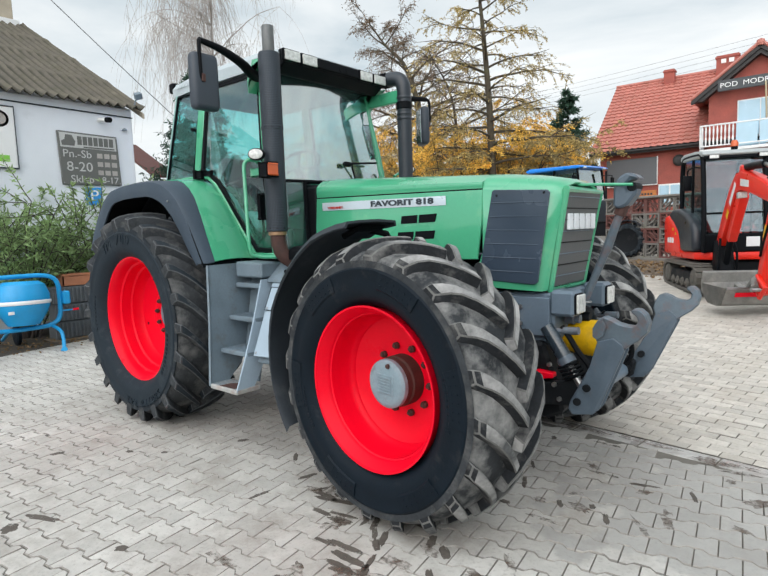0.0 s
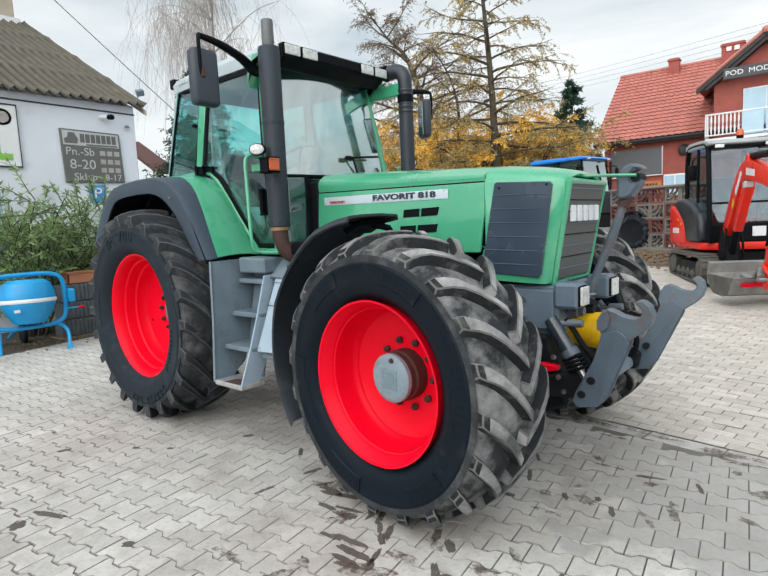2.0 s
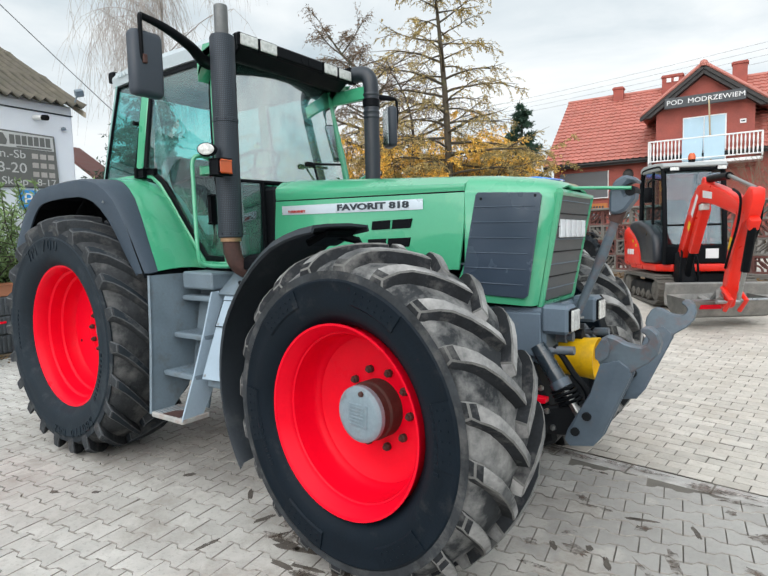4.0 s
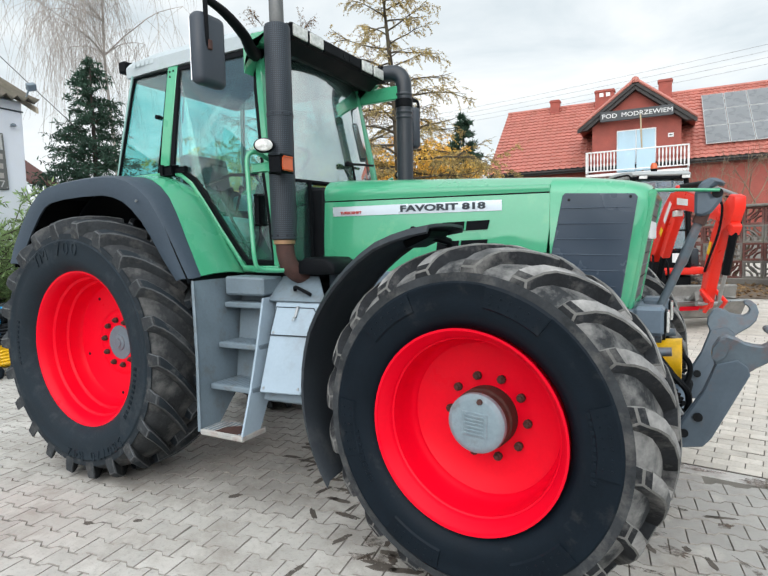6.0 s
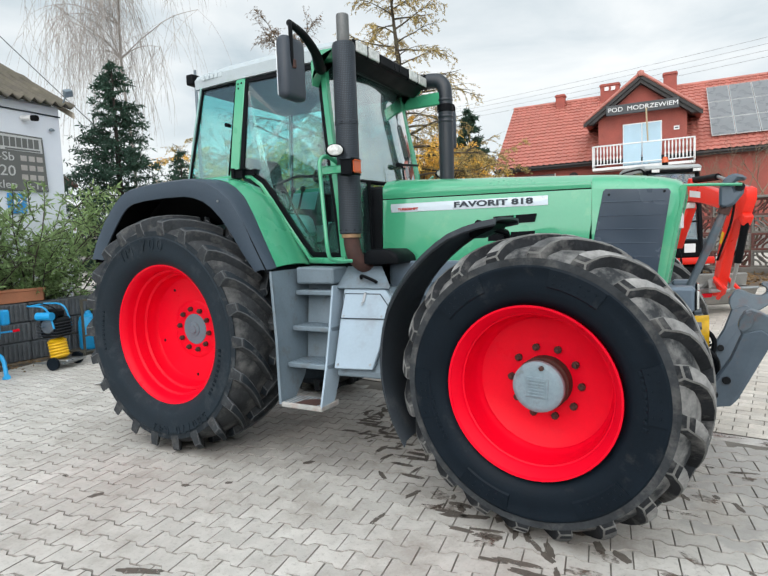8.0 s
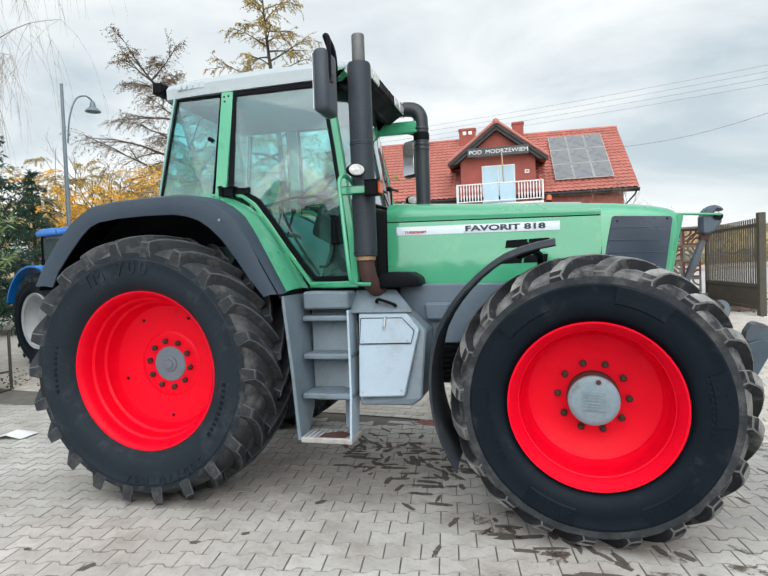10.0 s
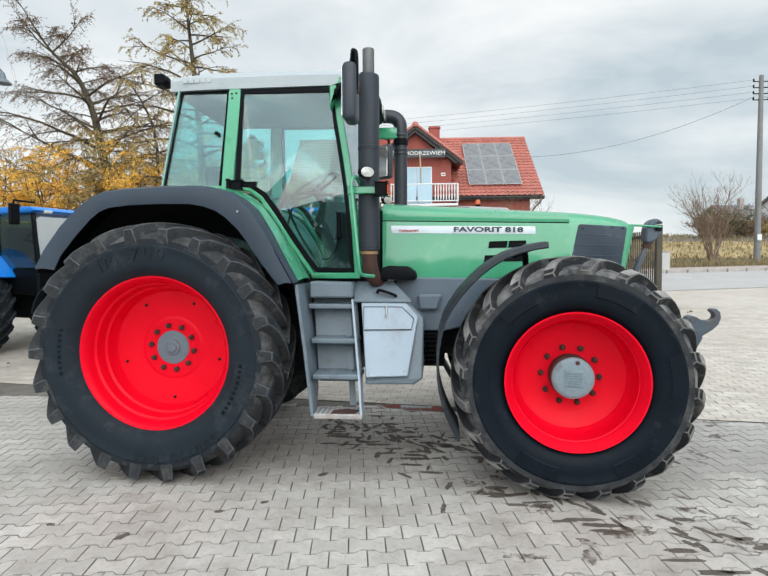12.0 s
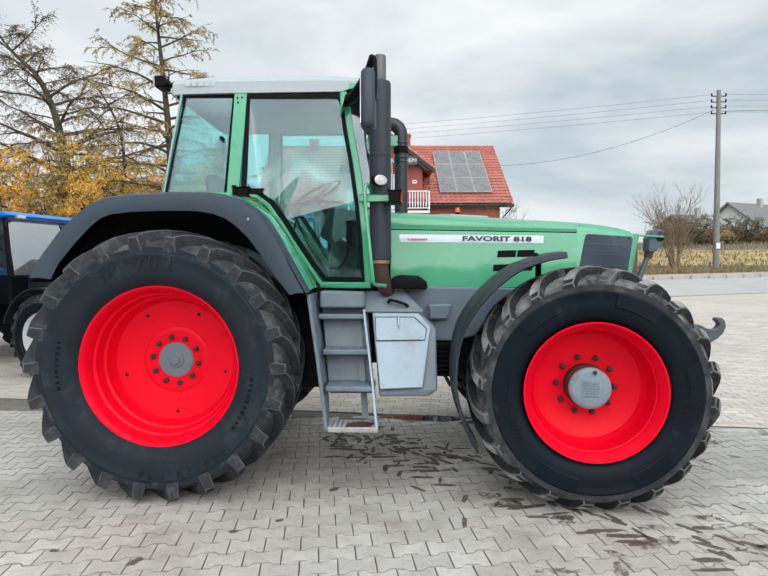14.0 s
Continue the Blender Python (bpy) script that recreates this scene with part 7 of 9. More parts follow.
part("screen_bar", tube([(0.675, CY0, 1.32), (0.675, CY1, 1.32)], 0.016, 6), BLACK, exc)
part("sill_label", box(0.732, 0.738, 0.06, 0.26, 0.76, 0.92, 0.002), PALE, exc, "white label under the windscreen")
rfb = slab([(-0.56, 2.31), (-0.50, 2.27), (0.52, 2.25), (0.66, 2.265), (0.68, 2.30), (0.58, 2.355), (0.20, 2.39), (-0.36, 2.405), (-0.54, 2.37)], CY0 - 0.035, CY1 + 0.04, 0.03, seg=2)
cr = part("cab_roof", rfb, EXG, exc, "pale grey cab roof with rounded edge", smooth=45)
part("roof_lip", box(0.50, 0.665, CY0 - 0.02, CY1 + 0.02, 2.215, 2.26, 0.012), BLACK, cr)
for y in (-0.44, 0.295):
    cl = part("cab_lamp", box(0.60, 0.69, y - 0.085, y + 0.085, 2.205, 2.285, 0.025, seg=2), BLACK, cr, "cab work lamp")
    part("lens", box(0.686, 0.700, y - 0.070, y + 0.070, 2.217, 2.273, 0.02, seg=2), LENS, cl)
part("cab_floor", box(-0.50, 0.66, CY0, CY1, 0.66, 0.74, 0.01), BLACK, exc)
for nm, a in (("front_pane", [(0.695, CY0 + 0.04, 1.0), (0.695, CY1 - 0.04, 1.0), (0.565, CY1 - 0.04, 2.24), (0.565, CY0 + 0.04, 2.24)]), ("side_pane", [(-0.52, CY0, 1.40), (0.30, CY0, 1.25), (0.68, CY0, 1.0), (0.56, CY0, 2.26), (-0.45, CY0, 2.26)]),
              ("side_pane", [(-0.52, CY1, 1.0), (0.68, CY1, 0.9), (0.56, CY1, 2.26), (-0.45, CY1, 2.26)]), ("rear_pane", [(-0.535, CY0 + 0.04, 1.45), (-0.535, CY1 - 0.04, 1.45), (-0.52, CY1 - 0.04, 2.2), (-0.52, CY0 + 0.04, 2.2)])):
    b = bmesh.new()
    b.faces.new([b.verts.new(p) for p in a])
    bmesh.ops.solidify(b, geom=b.faces[:], thickness=0.006)
    o = part(nm, b, SCREEN if nm == "front_pane" else SMOKED, exc)
    o.visible_shadow = False
st2 = part("operator_seat", slab([(-0.30, 0.95), (0.12, 0.95), (0.12, 1.12), (-0.12, 1.17), (-0.20, 1.78), (-0.33, 1.78)], -0.32, 0.10, 0.04, seg=2), SEAT, exc, smooth=40)
part("seat_foot", box(-0.25, 0.08, -0.25, 0.03, 0.74, 0.96, 0.02), BLACK, st2)
for y in (-0.40, 0.20):
    part("control_lever", tube([(0.20, y, 0.74), (0.22, y, 1.20), (0.27, y, 1.34)], 0.016, 6), BLACK, exc, smooth=True)
part("cab_mirror", box(0.30, 0.34, -0.80, -0.66, 1.72, 1.98, 0.03, seg=2), BLACK, exc, "black cab mirror", smooth=40)
part("mirror_stay", tube(smooth_line([(0.60, CY0, 2.06), (0.52, -0.68, 2.10), (0.34, -0.73, 2.06), (0.32, -0.73, 1.95)], 3), 0.013, 6), BLACK, exc, smooth=True)
bcn = part("beacon", lathe([(0.0, 2.63), (0.04, 2.62), (0.062, 2.57), (0.062, 2.51)], 16, axis="z"), ORANGE, exc, "orange warning beacon", smooth=True)
bcn.location = (-0.35, 0.22, 0)
part("beacon_foot", lathe([(0.06, 2.51), (0.055, 2.46), (0.02, 2.45), (0.02, 2.38)], 12, axis="z"), BLACK, bcn)
inv = exc.matrix_world.inverted()


def ex_world(points):
    return [inv @ Vector(p) for p in points]


def reach(s, z, off=0.0):
    """A point of the arm's upright plane: s metres out from the swing post, at height z, off metres to its side."""
    return (3.06 + 0.3987 * s + 0.917 * off, 7.10 - 0.9171 * s + 0.3987 * off, z)


def arm_plate(outline, off0, off1, mat, name, label="", parent=None, w=0.02):
    """A box-section part of the arm from its outline (s, z) in the arm's plane."""
    b = bmesh.new()
    lo, hi = ([b.verts.new(p) for p in ex_world([reach(s_, z_, o_) for s_, z_ in outline])] for o_ in (off0, off1))
    b.faces.new(lo), b.faces.new(hi[::-1])
    for i in range(len(lo)):
        j = (i + 1) % len(lo)
        b.faces.new((lo[i], hi[i], hi[j], lo[j]))
    bmesh.ops.recalc_face_normals(b, faces=b.faces)
    bevel(b, w, 2, 40)
    return part(name, b, mat, parent or exc, label, smooth=40)


boom = arm_plate([(-0.06, 1.20), (0.06, 1.12), (0.36, 1.42), (0.66, 1.78), (0.86, 1.98), (1.05, 2.01), (1.55, 1.94), (2.02, 1.84), (2.34, 1.77), (2.40, 1.85), (2.32, 1.95), (1.95, 2.08), (1.40, 2.22), (1.10, 2.28), (0.86, 2.26), (0.60, 2.09), (0.30, 1.74), (0.02, 1.36)],
                 -0.085, 0.085, EXR, "boom", "bent orange-red boom")
arm_plate([(0.94, 2.22), (1.12, 2.25), (1.11, 2.35), (1.00, 2.37)], -0.07, 0.07, EXR, "ram_lug", parent=boom)
arm_plate([(0.46, 1.66), (0.54, 1.76), (0.61, 1.70), (0.53, 1.60)], -0.091, -0.086, YELLOW, "boom_label", "yellow label on the boom", boom, 0.0)
arm_plate([(0.62, 1.86), (0.86, 2.14), (0.92, 2.09), (0.68, 1.80)], -0.091, -0.086, PALE, "maker_bar", "pale lettering bar on the boom", boom, 0.0)
arm_plate([(1.12, 2.17), (1.48, 2.12), (1.48, 2.03), (1.12, 2.07)], -0.091, -0.086, PALE, "maker_bar", "pale lettering bar on the boom", boom, 0.0)
arm_plate([(0.95, 1.98), (1.08, 1.99), (1.08, 1.90), (0.95, 1.89)], -0.09, 0.02, LENS, "boom_lamp", "clear work lamp under the boom", boom, 0.012)
dip = arm_plate([(2.72, 2.06), (2.60, 2.10), (2.44, 1.99), (2.27, 1.82), (2.14, 1.62), (2.00, 1.30), (1.90, 0.95), (1.80, 0.64), (1.86, 0.58), (1.96, 0.62), (2.10, 1.00), (2.24, 1.38), (2.42, 1.66), (2.60, 1.72), (2.72, 1.92)], -0.07, 0.07, EXR, "dipper_arm", "orange-red dipper arm")
arm_plate([(2.56, 1.80), (2.68, 1.70), (2.60, 1.58), (2.50, 1.66)], -0.06, 0.06, EXR, "ram_lug", parent=dip)
arm_plate([(2.05, 1.36), (2.12, 1.52), (2.18, 1.50), (2.11, 1.34)], -0.076, -0.071, YELLOW, "arm_label", "yellow label on the dipper arm", dip, 0.0)
part("boom_ram", tube(ex_world([reach(0.20, 0.86), reach(0.30, 1.08), reach(0.52, 1.42)]), 0.05, 12), BLACK, exc, "black boom cylinder", smooth=30)
arm_plate([(0.40, 1.31), (0.52, 1.25), (0.80, 1.62), (1.03, 1.90), (0.98, 2.00), (0.88, 1.98), (0.64, 1.68)], -0.062, 0.062, EXR, "ram_guard", "orange-red guard over the boom cylinder", w=0.015)
part("arm_ram", tube(ex_world([reach(1.04, 2.33), reach(1.82, 2.30)]), 0.05, 12), BLACK, exc, "black arm cylinder", smooth=30)
part("arm_ram_rod", tube(ex_world([reach(1.82, 2.30), reach(2.64, 2.07)]), 0.026, 10), STEEL, exc, "bright steel piston rod", smooth=30)
part("bucket_ram", tube(ex_world([reach(2.61, 1.72), reach(2.40, 1.10)]), 0.05, 12), BLACK, exc, "black bucket cylinder", smooth=30)
part("bucket_ram_rod", tube(ex_world([reach(2.40, 1.10), reach(2.24, 0.74)]), 0.026, 10), STEEL, exc, "bright steel piston rod", smooth=30)
for off in (-0.085, 0.085):
    part("bucket_link", tube(ex_world([reach(1.95, 0.86, off), reach(2.25, 0.73, off), reach(2.05, 0.58, off)]), 0.03, 6), EXR, exc, "red bucket link")
    part("hydraulic_hose", tube(smooth_line(ex_world([reach(2.20, 2.10, off), reach(2.50, 1.98, off * 1.3), reach(2.46, 1.66, off * 1.4), reach(2.20, 1.30, off * 1.3), reach(2.02, 1.12, off)]), 5), 0.016, 6), BLACK, exc, smooth=True)
    part("hydraulic_hose", tube(smooth_line(ex_world([reach(0.05, 0.80, off), reach(0.28, 0.78, off * 1.5), reach(0.30, 1.10, off * 1.4), reach(0.20, 1.30, off)]), 5), 0.018, 6), BLACK, exc, smooth=True)
arm_plate([(-0.30, 0.60), (0.20, 0.62), (0.30, 0.80), (0.16, 1.12), (0.06, 1.28), (-0.06, 1.26), (-0.12, 0.95), (-0.30, 0.80)], -0.12, 0.12, BLACK, "swing_bracket", "black swing bracket", w=0.03)
# wide grading bucket: an open trough hung from the dipper arm
BU, BV, BCX, BCY, BL2 = Vector((0.8, 0.6, 0)), Vector((-0.6, 0.8, 0)), 3.66, 5.95, 0.58


def bucket_point(u, v, z):
    p = Vector((BCX, BCY, 0)) + BU * u + BV * v
    return (p.x, p.y, z)


sec = [(-0.36, 0.67), (-0.24, 0.44), (-0.10, 0.40), (0.14, 0.42), (0.26, 0.52), (0.30, 0.69)]
bk = part("bucket", quadpatch([ex_world([bucket_point(u, v, z) for v, z in sec]) for u in (-BL2, 0.0, BL2)], 0.024), BUCKETM, exc, "wide worn steel grading bucket")
for u in (-BL2, BL2):
    b = bmesh.new()
    b.faces.new([b.verts.new(p) for p in ex_world([bucket_point(u, v, z) for v, z in sec])])
    bmesh.ops.solidify(b, geom=b.faces[:], thickness=0.02)
    part("end_plate", b, BUCKETM, bk)
part("bucket_plate", quadpatch([ex_world([bucket_point(u, -0.340, 0.61), bucket_point(u, -0.308, 0.55)]) for u in (-0.45, -0.15)], 0.006), RED_RIM, bk, "red plate on the bucket")
part("cutting_edge", tube(ex_world([bucket_point(-BL2, -0.36, 0.67), bucket_point(BL2, -0.36, 0.67)]), 0.02, 6), STEEL, bk)
for u in (-0.10, 0.10):
    part("hitch_plate", tube(ex_world([(3.82 + u * 0.8, 5.30 + u * 0.6, 0.70), (3.80 + u * 0.8, 5.50 + u * 0.6, 0.80), bucket_point(u, 0.0, 0.58), bucket_point(u, 0.26, 0.64)]), 0.05, 6), BUCKETM, bk)
part("hitch_pin", tube(ex_world([(3.70, 5.21, 0.68), (3.94, 5.39, 0.68)]), 0.03, 8), STEEL, bk)

# ---------------------------------------------------------------- blue tractors
BLUE = material("blue_paint", (0.003, 0.20, 0.70), 0.35, vary=0.08, scale=3, bump=0.0006, coat=0.25)


TEAL_GLASS = glass("teal_cab_glass", (0.50, 0.70, 0.71), gloss=0.08)
PALE_SCREEN = glass("pale_windscreen_glass", (0.55, 0.72, 0.72), gloss=0.55)


RIM_PALE = material("pale_rim_paint", (0.50, 0.52, 0.53), 0.5, vary=0.1, scale=6, bump=0.001, dirt=(0.2, 0.19, 0.17), dirt_amount=0.3)


def small_tractor(at, turn, label, rim_mat, low=0.0, hood_mat=BLUE, guard_mat=BLUE, fx=1.95, fr=0.58):
    t = thing("blue_tractor", label, "tractor", at, turn)
    part("engine_hood", slab([(0.9, 0.95), (2.45, 0.95), (2.5, 1.30), (2.3, 1.48), (0.9, 1.62)], -0.34, 0.34, 0.05, seg=3), hood_mat, t, "engine hood", smooth=40)
    part("nose_grille", box(2.46, 2.52, -0.26, 0.26, 0.98, 1.34, 0.02), BLACK, t)
    part("chassis", box(-0.5, 2.4, -0.25, 0.25, 0.55, 1.0, 0.04), SHADE, t)
    part("cab_base", slab([(-0.75, 1.0), (0.95, 0.95), (0.95, 1.35), (-0.75, 1.40)], -0.62, 0.62, 0.03), BLACK, t)
    roof = part("cab_roof", slab([(-0.85, 2.57 - low), (0.95, 2.57 - low), (1.08, 2.60 - low), (0.95, 2.66 - low), (-0.70, 2.70 - low), (-0.88, 2.65 - low)], -0.72, 0.72, 0.03, seg=2), BLUE, t, "blue cab roof", smooth=40)
    for y in (-0.5, 0.5):
        part("roof_lamp", box(1.00, 1.07, y - 0.07, y + 0.07, 2.565 - low, 2.61 - low, 0.012), LENS, roof)
    for x0, x1 in ((1.02, 0.88), (0.10, 0.10), (-0.78, -0.80)):
        for s in (-1, 1):
            part("cab_post", tube([(x0, s * 0.66, 1.35), (x1, s * 0.62, 2.59 - low)], 0.035, 8), BLACK, t)
    for s in (-1, 1):
        p = part("side_pane", box(-0.74, 0.94, s * 0.645 - 0.003, s * 0.645 + 0.003, 1.38, 2.55 - low, 0), TEAL_GLASS, t)
        p.visible_shadow = False
        rw = part("rear_wheel", lathe([(0.42, -0.20), (0.46, -0.22), (0.47, -0.20), (0.42, -0.10), (0.36, 0.0), (0.0, 0.02)], 32), rim_mat, t, "rear wheel", smooth=30)
        rw.matrix_basis = pose(-0.35, s * 0.82, 0.78, 0, 0, 0 if s < 0 else 180)
        part("tyre", tyre_mesh(0.80, 0.46, 0.455, 20, 0.045, 48), [RUBBER, LUG], rw, "black tyre", smooth=28)
        fw = part("front_wheel", lathe([(0.28, -0.15), (0.315, -0.17), (0.325, -0.15), (0.29, -0.06), (0.22, -0.03), (0.0, -0.03)], 32), rim_mat, t, "front wheel", smooth=30)
        fw.matrix_basis = pose(fx, s * 0.80, fr - 0.02, 0, 0, 0 if s < 0 else 180)
        part("tyre", tyre_mesh(fr, 0.36, 0.31, 18, 0.04, 40), [RUBBER, LUG], fw, "black tyre", smooth=28)
        part("mudguard", quadpatch([[(-0.35 + 0.92 * math.sin(a), s * y, 0.78 + 0.92 * math.cos(a)) for a in [radians(-70 + k * 13) for k in range(11)]] for y in (0.55, 1.08)], 0.03), guard_mat, t, "rear mudguard", smooth=40)
        part("front_mudguard", quadpatch([[(fx + (fr + 0.08) * math.sin(a), s * y, fr - 0.02 + (fr + 0.08) * math.cos(a)) for a in [radians(-75 + k * 13) for k in range(10)]] for y in (0.62, 1.0)], 0.02), EXB, t, "black front mudguard", smooth=40)
        part("cab_mirror", box(1.0, 1.05, s * 1.0 - 0.08, s * 1.0 + 0.08, 2.0, 2.3, 0.02), BLACK, t)
        part("mirror_stay", tube([(0.95, s * 0.64, 2.35), (1.02, s * 1.0, 2.35), (1.02, s * 1.0, 2.25)], 0.014, 6), BLACK, t)
        part("front_lamp", box(2.49, 2.53, s * 0.2 - 0.07, s * 0.2 + 0.07, 1.30, 1.38, 0.01), LENS, t)
    part("windscreen", slab([(1.02, 1.38), (1.026, 1.38), (0.886, 2.58 - low), (0.880, 2.58 - low)], -0.6, 0.6, 0), PALE_SCREEN, t).visible_shadow = False
    part("back_pane", box(-0.79, -0.784, -0.6, 0.6, 1.42, 2.54 - low, 0), TEAL_GLASS, t).visible_shadow = False
    part("exhaust_pipe", tube([(1.12, 0.50, 1.3), (1.12, 0.50, 2.45)], 0.035, 10), SHADE, t, smooth=30)
    part("driver_seat", slab([(-0.4, 1.35), (0.1, 1.35), (0.1, 1.5), (-0.2, 1.55), (-0.28, 2.05), (-0.42, 2.05)], -0.25, 0.25, 0.03), SEAT, t)
    part("axle", tube([(-0.35, -0.8, 0.78), (-0.35, 0.8, 0.78)], 0.1, 10), SHADE, t)
    part("axle", tube([(fx, -0.75, fr - 0.02), (fx, 0.75, fr - 0.02)], 0.08, 10), SHADE, t)
    return t


small_tractor((-2.3, 13.6, 0.69), -12, "blue tractor parked near the openwork fence", SHADE, 0.06, EXB, SHADE, 2.6, 0.46)
small_tractor((-4.72, 4.00, 0.10), -18, "blue tractor with dark cab and pale wheel rims parked behind", RIM_PALE, 0.37, EXB)

# ---------------------------------------------------------------- power pole, wires, street lamp
POLEC = material("pole_concrete", (0.20, 0.21, 0.205), 0.9, vary=0.15, scale=2, fine=50, bump=0.004)
pole = thing("power_pole", "tall grey concrete power pole with insulators", "pole", (20.84, 30.0, 1.60))
part("pole_shaft", tube([(0, 0, -0.3), (0, 0, 5), (0, 0, 10.75)], 0.2, 12, radii=[0.19, 0.16, 0.12]), POLEC, pole, smooth=30)
part("number_tag", box(-0.12, 0.12, -0.24, -0.20, 1.2, 1.55, 0.01), PALE, pole)
for z in (10.4, 10.05, 9.7, 9.35):
    a = part("cross_bar", tube([(-0.45, 0, z), (0.45, 0, z)], 0.03, 6), SHADE, pole)
    for s in (-1, 1):
        part("insulator", tube([(s * 0.42, 0, z), (s * 0.42, 0, z + 0.16)], 0.045, 8), SHADE, a)


WIRE = material("weathered_wire", (0.16, 0.165, 0.17), 0.6, vary=0.1, bump=0)


def wire(name, a, b, sag, r, label):
    pts = []
    for k in range(25):
        f = k / 24
        p = Vector(a).lerp(Vector(b), f)
        pts.append((p.x, p.y, p.z - sag * 4 * f * (1 - f)))
    return tagged(part(name, tube(pts, r, 5), WIRE), label, "cable")


for z in (12.1, 11.75, 11.4, 11.05):
    wire("overhead_wire", (20.4, 30.0, z), (-48, 52, z + 3.0), 1.1, 0.008, "thin overhead power wire against the sky")
    wire("overhead_wire", (21.2, 30.0, z), (70, 22, z + 1), 1.0, 0.008, "thin overhead power wire against the sky")
wire("service_wire", (20.6, 30.0, 11.2), (8.45, 34.2, 8.7), 0.75, 0.012, "dark service cable from pole to house")
wire("service_wire", (21.0, 30.0, 11.1), (70, 24, 13.0), 0.8, 0.018, "dark service cable along the road")
wire("service_wire", (-11.35, -1.5, 11.2), (-10.8, 8.2, 3.2), 0.15, 0.012, "thin dark cable beside the shop")
lamp = thing("street_lamp", "grey street lamp with a curved arm", "street lamp", (-9.5, 8.25, 0.35))
part("lamp_post", tube([(0, 0, 0), (0, 0, 3), (0, 0, 6.45)], 0.05, 10, radii=[0.07, 0.055, 0.04]), STEP_GREY, lamp, smooth=30)
part("lamp_arm", tube(smooth_line([(0.0, 0.12, 4.9), (0.02, 0.2, 5.6), (0.05, 0.42, 6.15), (0.08, 0.75, 6.33), (0.1, 0.98, 6.25)], 5), 0.022, 8), STEP_GREY, lamp, smooth=True)
part("lamp_shade", lathe([(0.03, 6.26), (0.06, 6.22), (0.09, 6.08), (0.20, 5.98), (0.21, 5.95), (0.0, 5.97)], 20, axis="z"), STEP_GREY, lamp, smooth=30).location = (0.1, 0.98, 0)

# ---------------------------------------------------------------- beside the shop: mixer, planter, rammer, bottles
MIXBLUE = material("mixer_blue_paint", (0.010, 0.30, 0.62), 0.4, vary=0.12, scale=5, bump=0.001, dirt=(0.05, 0.30, 0.55), dirt_amount=0.2)
TERRA = material("terracotta", (0.42, 0.17, 0.09), 0.8, vary=0.18, scale=5, bump=0.003)
DARKBLOCK = material("dark_concrete_block", (0.095, 0.105, 0.115), 0.9, vary=0.3, scale=6, fine=50, bump=0.006)
mixer = thing("concrete_mixer", "blue concrete mixer standing by the white wall", "concrete mixer", (-4.42, -0.66, 0))
ringp = []
for k in range(33):
    a = 2 * math.pi * k / 32
    c, s_ = math.cos(a), math.sin(a)
    ringp.append((0.0, 0.50 * (abs(c) ** 0.45) * (1 if c > 0 else -1), 0.72 + 0.385 * (abs(s_) ** 0.45) * (1 if s_ > 0 else -1)))
part("frame_ring", tube(ringp, 0.034, 10), MIXBLUE, mixer, "rounded blue tube frame", smooth=True)
drum = lathe([(0.0, -0.33), (0.20, -0.32), (0.30, -0.16), (0.345, -0.06), (0.355, 0.0), (0.35, 0.12), (0.30, 0.26), (0.22, 0.31), (0.19, 0.30)], 32, axis="z")
dr = part("drum", moved(drum, pose(0.0, 0.0, 0.72, -1, -3, 0)), MIXBLUE, mixer, "blue steel drum", smooth=30)
part("drum_band", moved(lathe([(0.36, -0.02), (0.368, 0.0), (0.368, 0.02), (0.36, 0.035)], 32, axis="z"), pose(0.0, 0.0, 0.72, -1, -3, 0)), PALE, dr, "cream drum band", smooth=30)
part("drum_label", box(0.30, 0.325, -0.27, -0.20, 0.60, 0.64, 0.002), PALE, dr)
part("motor_box", box(-0.08, 0.10, 0.52, 0.62, 0.64, 0.84, 0.02), MIXBLUE, mixer)
part("tilt_lever", tube([(0.05, 0.50, 0.55), (0.08, 0.66, 0.55)], 0.012, 6), MIXBLUE, mixer)
part("lever_grip", tube([(0.08, 0.64, 0.55), (0.085, 0.72, 0.555)], 0.018, 8), RED_RIM, mixer, "red lever grip")
for p in ([(0.0, 0.36, 0.34), (0.25, 0.40, 0.25), (0.40, 0.36, 0.0)], [(0.0, -0.40, 0.34), (0.05, -0.42, 0.0)], [(0.0, -0.2, 0.34), (-0.7, -0.1, 0.12)]):
    part("leg", tube(smooth_line(p, 4), 0.026, 8), MIXBLUE, mixer, smooth=True)
part("foot", tube([(0.37, 0.36, 0.0), (0.42, 0.36, 0.03)], 0.04, 8), MIXBLUE, mixer)
for y in (-0.35, 0.1):
    part("mixer_wheel", lathe([(0.0, -0.03), (0.12, -0.03), (0.16, -0.02), (0.16, 0.02), (0.0, 0.03)], 20), RUBBER, mixer).location = (-0.72, y, 0.16)

